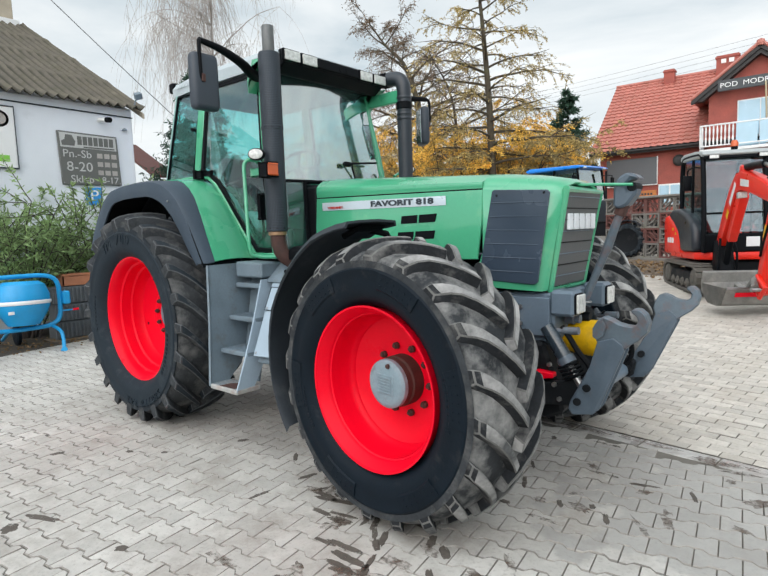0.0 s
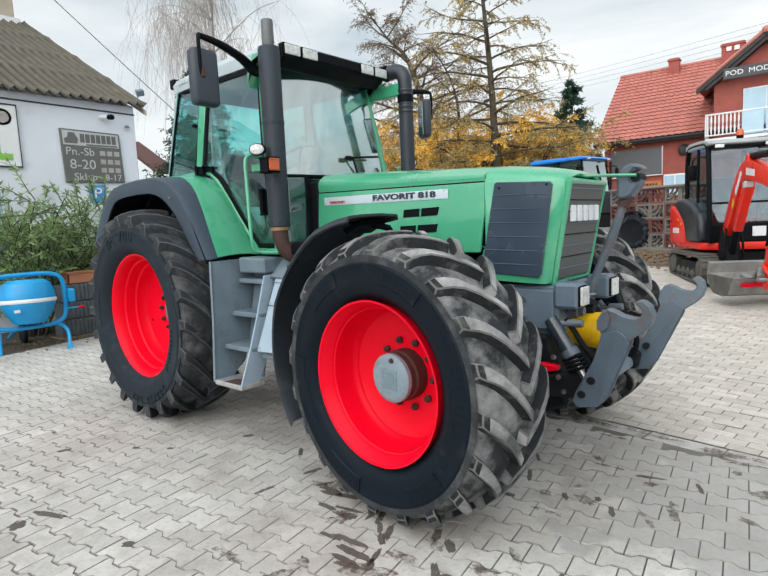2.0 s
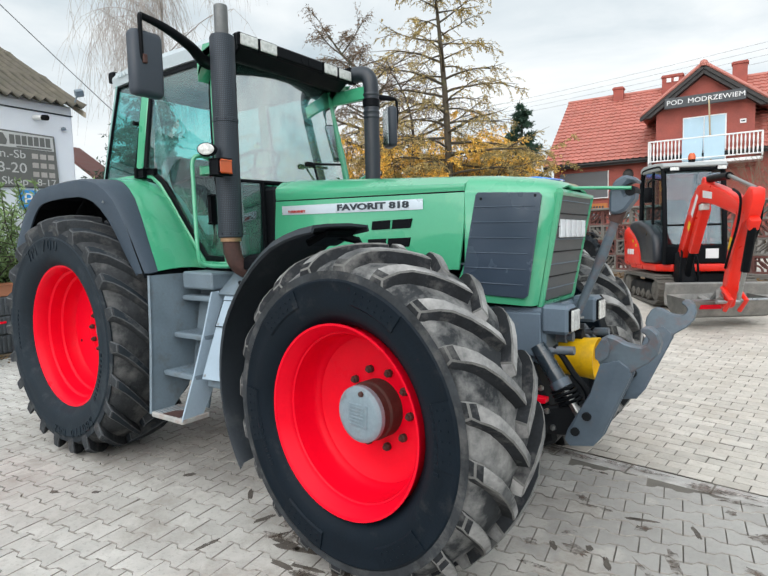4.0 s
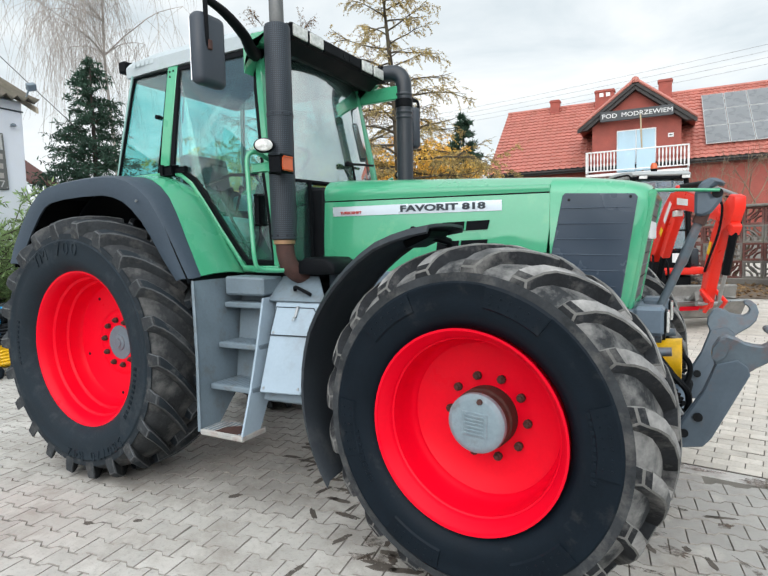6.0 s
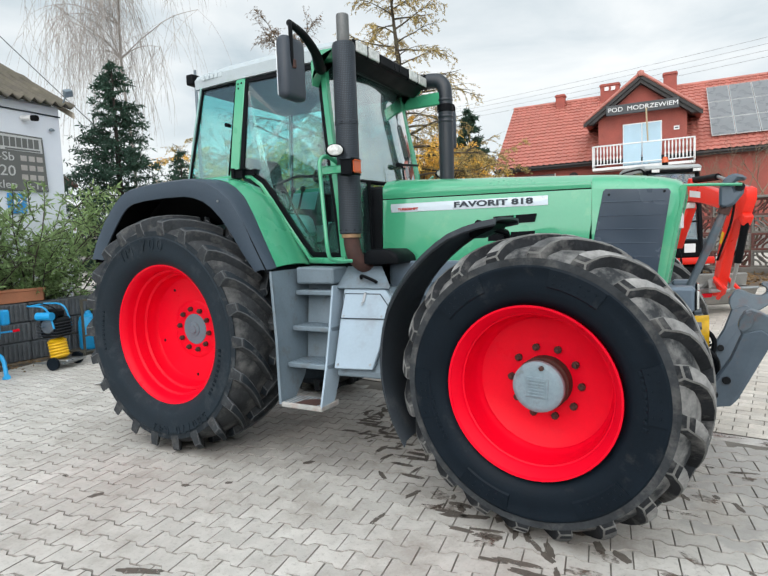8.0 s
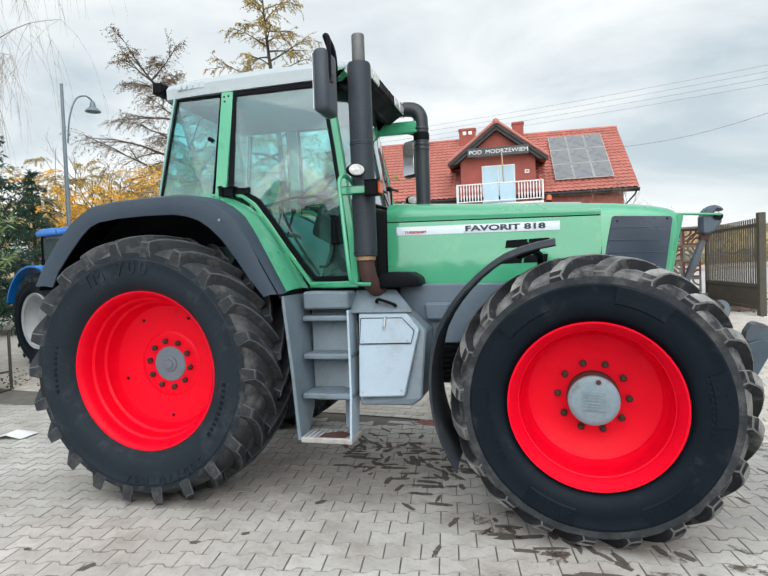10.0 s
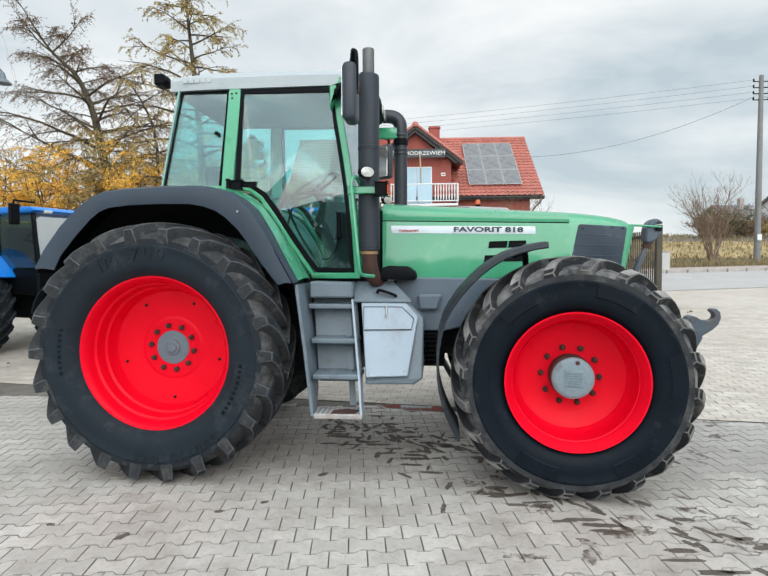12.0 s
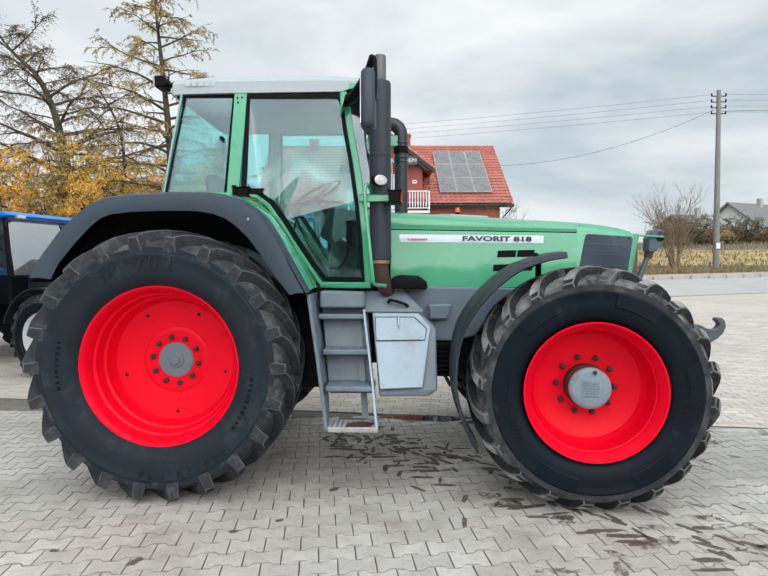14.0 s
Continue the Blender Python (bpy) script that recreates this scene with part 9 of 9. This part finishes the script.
def leafy_bush(name, label, x, y, z0, h, rx, ry, stems, seed, leaf_mat, leaf, wood_mat=DARK_BARK, group="", per=22):
    """Arching shoots set with leaves."""
    rng = random.Random(seed)
    tr = thing(name, label, "bush", (x, y, z0), group=group)
    wood, leaves = Soup(), Soup()
    for _ in range(stems):
        a = rng.uniform(0, 2 * math.pi)
        o = rng.uniform(0.2, 1.0)
        out = Vector((math.cos(a) * rx, math.sin(a) * ry, 0)) * o
        st = drift(out * 0.35 * rng.random(), out + Vector((0, 0, h * 1.25)), h * rng.uniform(0.75, 1.15), 8, rng, 0.10, Vector((out.x, out.y, 0)).normalized() * 0.06 + Vector((0, 0, -0.05)))
        wood.rod(st, leaf * 0.16, leaf * 0.05, 4)
        tufts(leaves, st, rng, per, leaf, leaf * 0.26, 0.12, 0.1)
        for _ in range(6):
            q = st[rng.randint(2, 8)]
            sub = drift(q, rand_dir(rng, 0.5) + Vector((0, 0, 0.5)), h * rng.uniform(0.15, 0.38), 4, rng, 0.15, Vector((0, 0, -0.06)))
            wood.rod(sub, leaf * 0.08, leaf * 0.04, 3)
            tufts(leaves, sub, rng, per // 2, leaf, leaf * 0.26, 0.1, 0.1)
    wood.mesh("branchwork", wood_mat, tr)
    leaves.mesh("crown", leaf_mat, tr)
    return tr


leafy_bush("willow_bush", "light green narrow-leaved bush by the white wall", -5.75, -0.25, 0.0, 2.25, 0.9, 0.6, 32, 70, LEAF, 0.115, per=78)
leafy_bush("willow_bush", "light green narrow-leaved bush by the white wall", -5.75, 0.95, 0.0, 2.35, 0.8, 0.9, 32, 71, LEAF, 0.115, per=78)
leafy_bush("potted_plant", "low green plant growing in the terracotta planter", -5.05, 0.75, 0.92, 0.30, 0.15, 0.45, 20, 72, LEAF, 0.06, per=40)

# far bushes, houses and the skyline
for i in range(16):
    f = i / 15
    x, y = 27 + 30 * f, 49 + 16 * f
    kind = i % 4
    mt = (RUSSET, IVY, RUSSET, DULL_GOLD)[kind]
    leafy_bush("roadside_bush", ("brown leafless-looking bush beyond the field", "dark green bush beyond the field", "brown bush beyond the field", "yellowish dry bush beyond the field")[kind],
               x, y, ground_z(x, y) - 0.1, (2.2, 3.0, 1.8, 1.6)[kind], 1.8, 1.6, 26, 80 + i, mt, 0.30, BROWN_TWIG, "bushes beyond the field", 16)

PLASTER = material("white_plaster", (0.66, 0.67, 0.68), 0.85, vary=0.08, scale=0.8, bump=0.002)
GREYTILE = material("grey_roof_tile", (0.17, 0.165, 0.17), 0.7, vary=0.2, scale=1.2, fine=8, bump=0.01)
DARKPANE = material("dark_window_pane", (0.05, 0.06, 0.075), 0.1, vary=0.1, bump=0, coat=1.0)


def far_house(x, y, turn, length, depth, eave, ridge, label):
    h = thing("far_house", label, "house", (x, y, ground_z(x, y) - 0.3), turn, group="houses beyond the field")
    part("wall", box(0, length, 0, depth, 0, eave, 0.02), PLASTER, h)
    for u in (0.0, length - 0.3):
        part("gable", slab([(0.0, eave - 0.02), (depth / 2, ridge - 0.15), (depth, eave - 0.02)], u, u + 0.3, 0, axis="x"), PLASTER, h)
    for s in (0, 1):
        v0, v1 = (-0.5, depth / 2) if s == 0 else (depth + 0.5, depth / 2)
        part("roof", quadpatch([[(u, v0, eave - 0.25) for u in (-0.5, length + 0.5)], [(u, v1, ridge) for u in (-0.5, length + 0.5)]], 0.16), GREYTILE, h, "grey tiled roof slope")
    part("chimney", box(length * 0.6, length * 0.6 + 0.5, depth / 2 - 0.7, depth / 2 - 0.2, ridge - 0.6, ridge + 0.7, 0.02), KERB, h)
    for v in (depth * 0.30, depth * 0.55):
        w = part("window", box(length, length + 0.05, v, v + 1.0, eave + 0.2, eave + 1.5, 0.01), PALE, h)
        part("pane", box(length + 0.052, length + 0.07, v + 0.12, v + 0.88, eave + 0.32, eave + 1.38, 0.004), DARKPANE, w)
    for u in (length * 0.2, length * 0.6):
        w = part("window", box(u, u + 1.2, -0.05, 0, 1.0, 2.3, 0.01), PALE, h)
        part("pane", box(u + 0.12, u + 1.08, -0.07, -0.052, 1.12, 2.18, 0.004), DARKPANE, w)


far_house(40.6, 57.5, 25, 7.5, 7.0, 2.4, 5.3, "white far house with a grey tiled gable roof")
far_house(33.2, 57.0, 10, 3.8, 6.0, 2.2, 4.0, "pale low far house with a grey roof")


def skyline(name, label, radius, height, seed, mat, a0, a1, n):
    """A distant belt of trees, uneven along its top."""
    rng = random.Random(seed)
    s = Soup()
    for k in range(n):
        a = radians(a0 + (a1 - a0) * rng.random())
        rr = radius * rng.uniform(0.94, 1.06)
        p = Vector((math.sin(a) * rr, math.cos(a) * rr, 0))
        p.z = ground_z(p.x, p.y) + rng.random() ** 1.5 * height
        s.leaf(p, rand_dir(rng) + Vector((0, 0, 0.6)), height * 0.35, height * 0.28, rng)
    return tagged(s.mesh(name, mat), label, "trees", kind="stuff")


skyline("far_woods", "distant brown-grey belt of trees on the skyline", 330, 9, 90, RUSSET, -75, 75, 5200)
skyline("hedge_row", "row of dark bushes on the far side of the yard", 27, 3.4, 91, IVY, 100, 262, 5200)

# leaves and dry grass at the foot of the fence and the wall
rng = random.Random(5)
litter = Soup()
for k in range(2200):
    f = rng.random()
    x, y = 0.2 + 7.2 * f + rng.gauss(0, 0.3), 10.9 - 1.2 * f + rng.gauss(0, 0.75)
    litter.leaf(Vector((x, y, ground_z(x, y) + 0.02)), rand_dir(rng, 0.3), 0.09, 0.055, rng)
for k in range(700):
    x, y = -4.9 + rng.gauss(0, 0.3), rng.uniform(-2.6, 3.0)
    litter.leaf(Vector((x, y, ground_z(x, y) + 0.015)), rand_dir(rng, 0.3), 0.05, 0.03, rng)
tagged(litter.mesh("leaf_litter", LEAFLITTER), "brown fallen leaves along the fence and wall", "leaves", kind="stuff")
grass = Soup()
for k in range(9000):
    f = rng.random()
    x, y = rng.uniform(12, 60), rng.uniform(23, 58)
    if y > 21.5 + (x - 7) * 0.3257:
        grass.leaf(Vector((x, y, ground_z(x, y) + 0.02)), rand_dir(rng, 0.2) * 0.7 + Vector((0, 0, 1)), rng.uniform(0.15, 0.45), 0.09, rng)
for k in range(5200):
    f = rng.random()
    x = 8.0 + 60 * f * f
    y = 20.8 + (x - 7) * 0.3257 + abs(rng.gauss(0, 1.6))
    grass.leaf(Vector((x, y, ground_z(x, y) + 0.02)), rand_dir(rng, 0.2) * 0.5 + Vector((0, 0, 1)), rng.uniform(0.12, 0.38), 0.05, rng)
tagged(grass.mesh("verge_grass", SEDGE), "tufts of dry grass on the road verge", "grass", kind="stuff")

# ---------------------------------------------------------------- paving, the gutter and the mud on it
SOIL = material("dark_soil", (0.055, 0.046, 0.036), 0.95, vary=0.4, scale=6, fine=60, bump=0.01, dirt=(0.12, 0.09, 0.06), dirt_amount=0.3)
YARDSOIL = material("leafy_brown_soil", (0.14, 0.105, 0.075), 0.95, vary=0.4, scale=3, fine=50, bump=0.02, dirt=(0.06, 0.05, 0.038), dirt_amount=0.4, dirt_scale=5)
bed = bmesh.new()
strip = [(-6.6, -4.0), (-4.35, -4.0), (-4.3, -1.4), (-4.5, -0.5), (-4.72, 0.5), (-4.6, 2.2), (-6.6, 2.3)]
slab(strip, -0.02, 0.006, 0.003, axis="z", bm=bed)
strip_sheet("fence_soil", YARDSOIL, ((-1.6, 10.0), (7.0, 8.3), (7.3, 10.3), (-1.0, 12.6)), 0.012, "bare brown soil with leaves along the fence", "soil")
tagged(part("soil_bed", bed, SOIL), "strip of dark soil along the white wall", "soil", kind="structure")


def gutter_y(x):
    return 1.24 - 0.114 * x


strip_sheet("yard_paving", BLOCK, ((-30, -30.0), (30, -30.0), (30, -6.1), (-30, -6.1)), -0.006, "worn concrete block paving of the yard", "pavement")
strip_sheet("yard_paving", BLOCK, ((-30, -6.1), (-7.4, -6.1), (-7.4, 7.0), (-30, 7.0)), -0.006, "worn concrete block paving of the yard", "pavement")
strip_sheet("yard_paving", BLOCK, ((7.65, -6.1), (30, -6.1), (30, 4.4), (7.65, 4.4)), -0.006, "worn concrete block paving of the yard", "pavement")
DRAIN = material("gutter_concrete", (0.42, 0.41, 0.39), 0.3, vary=0.3, scale=5, fine=60, bump=0.004, dirt=(0.12, 0.09, 0.07), dirt_amount=0.35, dirt_scale=3)
WATER = material("puddle_water", (0.035, 0.037, 0.036), 0.03, vary=0.1, scale=2, bump=0, rough_vary=0.01)
gut = thing("gutter", "dark sandy drainage channel across the yard", "gutter", kind="structure")
gk = 0
for k in range(31):
    x = -7.4 + k * 0.5
    g = part("gutter_stone", box(0.004, 0.496, -0.075, 0.075, -0.05, 0.0, 0.004), DRAIN, gut)
    g.matrix_basis = pose(x, gutter_y(x), -0.008 + 0.002 * math.sin(k * 2.3), 0, 0, -6.5)
rng = random.Random(11)


def blot(cx, cy, length, width, turn, n=22, rough_edge=0.22, z=0.0, thick=0.0025):
    b = bmesh.new()
    ring, ring2 = [], []
    ph = [rng.uniform(0, 6.28) for _ in range(3)]
    for k in range(n):
        a = 2 * math.pi * k / n
        c, s = math.cos(a), math.sin(a)
        q = (abs(c) ** 3 + abs(s) ** 3) ** (-1 / 3)
        w = 1 + rough_edge * (0.5 * math.sin(2 * a + ph[0]) + 0.5 * math.sin(5 * a + ph[1]) + 0.4 * math.sin(9 * a + ph[2]) + rng.uniform(-0.4, 0.4))
        ring.append(b.verts.new((c * q * w * length / 2, s * q * w * width / 2, 0)))
        ring2.append(b.verts.new((c * q * w * length / 2 * 0.9, s * q * w * width / 2 * 0.86, thick)))
    b.faces.new(ring2)
    for k in range(n):
        j = (k + 1) % n
        b.faces.new((ring[k], ring[j], ring2[j], ring2[k]))
    return moved(b, pose(cx, cy, z, 0, 0, turn))


pud = part("puddle", blot(1.82, 1.03, 0.95, 0.30, -6, 40, 0.2, 0.001, 0.002), WATER)
tagged(pud, "shallow puddle of water in the drainage channel", "puddle")
WETMUD = material("damp_mud", (0.105, 0.090, 0.076), 0.7, vary=0.4, scale=14, fine=90, bump=0.003)
mn, ml = WETMUD.node_tree.nodes, WETMUD.node_tree.links
mz, mr2, mc = mn.new("ShaderNodeTexNoise"), mn.new("ShaderNodeMapRange"), mn.new("ShaderNodeTexCoord")
mz.inputs["Scale"].default_value, mz.inputs["Detail"].default_value, mz.inputs["Roughness"].default_value = 24.0, 6, 0.7
ml.new(mc.outputs["Object"], mz.inputs["Vector"])
mr2.inputs["From Min"].default_value, mr2.inputs["From Max"].default_value, mr2.inputs["To Max"].default_value = 0.28, 0.47, 0.9
ml.new(mz.outputs[0], mr2.inputs["Value"])
ml.new(mr2.outputs[0], mn["Principled BSDF"].inputs["Alpha"])
EARTH = material("brown_earth", (0.12, 0.088, 0.068), 0.95, vary=0.35, scale=10, fine=90, bump=0.004)
mud = thing("mud_prints", "dark mud left by tyre lugs on the pavers", "mud", kind="stuff")
prints = bmesh.new()
for k in range(72):
    # pairs of lug prints: one bar level, one slanting away from it
    f = k / 71
    cx, cy = 1.15 + 2.75 * f, 0.35 - 2.55 * f
    for side in (0, 1, 2):
        if rng.random() < 0.45:
            continue
        u = (side - 1) * 0.22 + rng.gauss(0, 0.05)
        if side == 0:
            x, y, turn, ln = cx + u * 0.75, cy + u * 0.7, rng.gauss(4, 6), rng.uniform(0.13, 0.24)
        elif side == 1:
            x, y, turn, ln = cx + u, cy + u, rng.gauss(-62, 14), rng.uniform(0.10, 0.17)
        else:
            x, y, turn, ln = cx + u * 0.75, cy + u * 0.7, rng.gauss(-50, 10) if k % 2 else rng.gauss(3, 6), rng.uniform(0.10, 0.18)
        if x > 2.05 and y > -1.02 and y < -0.5:
            continue
        joined(prints, blot(x, y, ln, rng.uniform(0.030, 0.052), turn, rough_edge=0.16))
for k in range(90):
    f = rng.random()
    joined(prints, blot(1.0 + 1.3 * f + rng.gauss(0, 0.15), 0.55 - 1.3 * f + rng.gauss(0, 0.3), rng.uniform(0.05, 0.16), rng.uniform(0.02, 0.045), rng.choice((5, -50, 80)) + rng.gauss(0, 8)))
for k in range(14):
    joined(prints, blot(rng.uniform(3.0, 4.2), rng.uniform(-1.2, 0.6), rng.uniform(0.05, 0.16), rng.uniform(0.02, 0.04), rng.choice((8, -60)) + rng.gauss(0, 10)))
for x, y, ln, w, tn in ((1.2, -2.34, 0.24, 0.05, 20), (1.18, -2.5, 0.10, 0.09, 0), (0.62, -1.55, 0.05, 0.04, 0), (1.14, -0.9, 0.08, 0.05, 70), (0.86, -1.4, 0.06, 0.035, 30), (-0.3, -1.8, 0.05, 0.03, 10), (1.9, -2.2, 0.07, 0.05, 40), (0.2, -1.9, 0.09, 0.05, 70)):
    joined(prints, blot(x, y, ln, w, tn))
part("mud_print", prints, WETMUD, mud, kind="stuff")
soil = bmesh.new()
for x, y, ln, w, tn in ((2.28, -1.12, 0.20, 0.06, 20), (3.05, -1.62, 0.24, 0.12, 20), (2.2, -0.98, 0.14, 0.07, -40), (2.75, -1.9, 0.16, 0.08, 60), (3.5, -1.3, 0.15, 0.07, 10), (2.62, -1.38, 0.12, 0.07, 30), (4.07, 0.72, 0.22, 0.10, -5), (4.4, 0.25, 0.16, 0.09, 30), (3.6, 0.83, 0.5, 0.05, -6), (3.1, 0.87, 0.5, 0.06, -6), (4.4, 0.72, 0.6, 0.05, -6)):
    joined(soil, blot(x, y, ln, w, tn, 30, 0.35, 0.0, 0.005))
en, el = EARTH.node_tree.nodes, EARTH.node_tree.links
ez, er, ec = en.new("ShaderNodeTexNoise"), en.new("ShaderNodeMapRange"), en.new("ShaderNodeTexCoord")
ez.inputs["Scale"].default_value, ez.inputs["Detail"].default_value, ez.inputs["Roughness"].default_value = 16.0, 7, 0.75
el.new(ec.outputs["Object"], ez.inputs["Vector"])
er.inputs["From Min"].default_value, er.inputs["From Max"].default_value, er.inputs["To Max"].default_value = 0.42, 0.62, 0.8
el.new(ez.outputs[0], er.inputs["Value"])
el.new(er.outputs[0], en["Principled BSDF"].inputs["Alpha"])
for k in range(46):
    f = rng.random()
    joined(soil, blot(rng.uniform(2.4, 4.7), rng.uniform(-2.1, 0.65), rng.uniform(0.05, 0.22), rng.uniform(0.025, 0.07), rng.choice((8, -60, -35)) + rng.gauss(0, 12), 18, 0.4, 0.0, 0.003))
part("earth_crumb", soil, EARTH, mud, kind="stuff")

ROWTURN, PITCH, ALONG, WAVE = radians(8), 0.139, 0.200, 0.0145
PC, PS = math.cos(ROWTURN), math.sin(ROWTURN)


def paver_outline(gap):
    h, e = PITCH / 2 - gap * 1.9, ALONG / 2 - gap
    up = [(-e, h + WAVE), (-0.062, h + WAVE), (-0.034, h - WAVE), (0.034, h - WAVE), (0.062, h + WAVE), (e, h + WAVE)]
    return up[::-1] + [(x, -y) for x, y in up]


def paver_faces(cx, cy, turn, outlines, zs, base):
    """Rings of one paver: foot, rim and chamfered top."""
    c, s = math.cos(turn), math.sin(turn)
    v = [(cx + c * x - s * y, cy + s * x + c * y, z) for o, z in zip(outlines, zs) for x, y in o]
    n = len(outlines[0])
    f = [tuple(base + (len(outlines) - 1) * n + k for k in range(n))]
    for r in range(len(outlines) - 1):
        f += [(base + r * n + k, base + r * n + (k + 1) % n, base + (r + 1) * n + (k + 1) % n, base + (r + 1) * n + k) for k in range(n)]
    return v, f


JOINT = material("dirt_in_joints", (0.27, 0.25, 0.225), 0.95, vary=0.5, scale=3, fine=40, bump=0.002, dirt=(0.38, 0.36, 0.33), dirt_amount=0.35, dirt_scale=6)
LINES = [paver_outline(g) for g in (0.0016, 0.0016, 0.0040)]
pav = thing("yard_pavers", "worn grey-beige interlocking concrete pavers", "pavement", kind="structure")
shared = []
for k in range(4):
    o2 = [[(x + rng.uniform(-0.0012, 0.0012), y + rng.uniform(-0.0012, 0.0012)) for x, y in LINES[0]], None, None]
    o2[1] = o2[0]
    o2[2] = [(x * 0.972, y * 0.96) for x, y in o2[0]]
    v, f = paver_faces(0, 0, 0, o2, (-0.03, -0.005, 0.0), 0)
    me = bpy.data.meshes.new("paver")
    me.from_pydata(v, [], f)
    me.materials.append(PAVER)
    me.materials.append(JOINT)
    me.polygons.foreach_set("material_index", [0] + [1] * (len(f) - 1))
    shared.append(me)
vv, ff = [], []
for row in range(-54, 30):
    for col in range(-48, 50):
        a, b = (col + (0.5 if row % 2 else 0.0)) * ALONG, row * PITCH
        x, y = PC * a - PS * b, PS * a + PC * b
        if not (-7.5 < x < 7.8 and -6.2 < y < gutter_y(x) - 0.13):
            continue
        z = rng.gauss(0, 0.0009)
        wob = ROWTURN + rng.gauss(0, 0.006)
        if 0.75 < x < 3.35 and -2.35 < y < -0.95 and not (x > 2.9 and y > -1.2):
            ob = new("paver", shared[rng.randint(0, 3)])
            ob.parent = pav
            ob.matrix_basis = pose(x, y, z, rng.gauss(0, 0.25), rng.gauss(0, 0.25), math.degrees(wob))
        else:
            v, f = paver_faces(x, y, wob, LINES, (-0.03 + z, -0.005 + z, z), len(vv))
            vv += v
            ff += f
me = bpy.data.meshes.new("pavers")
me.from_pydata(vv, [], ff)
me.materials.append(PAVER)
me.materials.append(JOINT)
me.polygons.foreach_set("material_index", [0 if len(f) > 4 else 1 for f in ff])
rest = new("pavers", me)
rest.parent = pav
rest["kind"] = "stuff"

# rectangular blocks behind the gutter
BT = radians(-6.5)
BC, BS = math.cos(BT), math.sin(BT)
vv, ff = [], []


def block_outline(gap):
    return [(0.1 - gap, 0.05 - gap), (-0.1 + gap, 0.05 - gap), (-0.1 + gap, -0.05 + gap), (0.1 - gap, -0.05 + gap)]


BL = [block_outline(g) for g in (0.0027, 0.0056)]
for row in range(-2, 110):
    for col in range(-70, 80):
        a, b = (col + (0.5 if row % 2 else 0.0)) * 0.2, row * 0.1 + 0.13
        x, y = BC * a - BS * b, BS * a + BC * b + 1.24
        if not (-7.5 < x < 13.5 and gutter_y(x) + 0.12 < y < 9.5):
            continue
        z = ground_z(x, y) + rng.gauss(0, 0.0012)
        v, f = paver_faces(x, y, BT + rng.gauss(0, 0.006), BL, (-0.004, 0.0), len(vv))
        vv += [(p[0], p[1], p[2] + z + SLOPE * (p[1] - y) * (y > FOLD)) for p in v]
        ff += f
me = bpy.data.meshes.new("paving_blocks")
me.from_pydata(vv, [], ff)
me.materials.append(BLOCK)
rest = tagged(new("paving_blocks", me), "small rectangular concrete paving blocks behind the gutter", "pavement", kind="stuff")
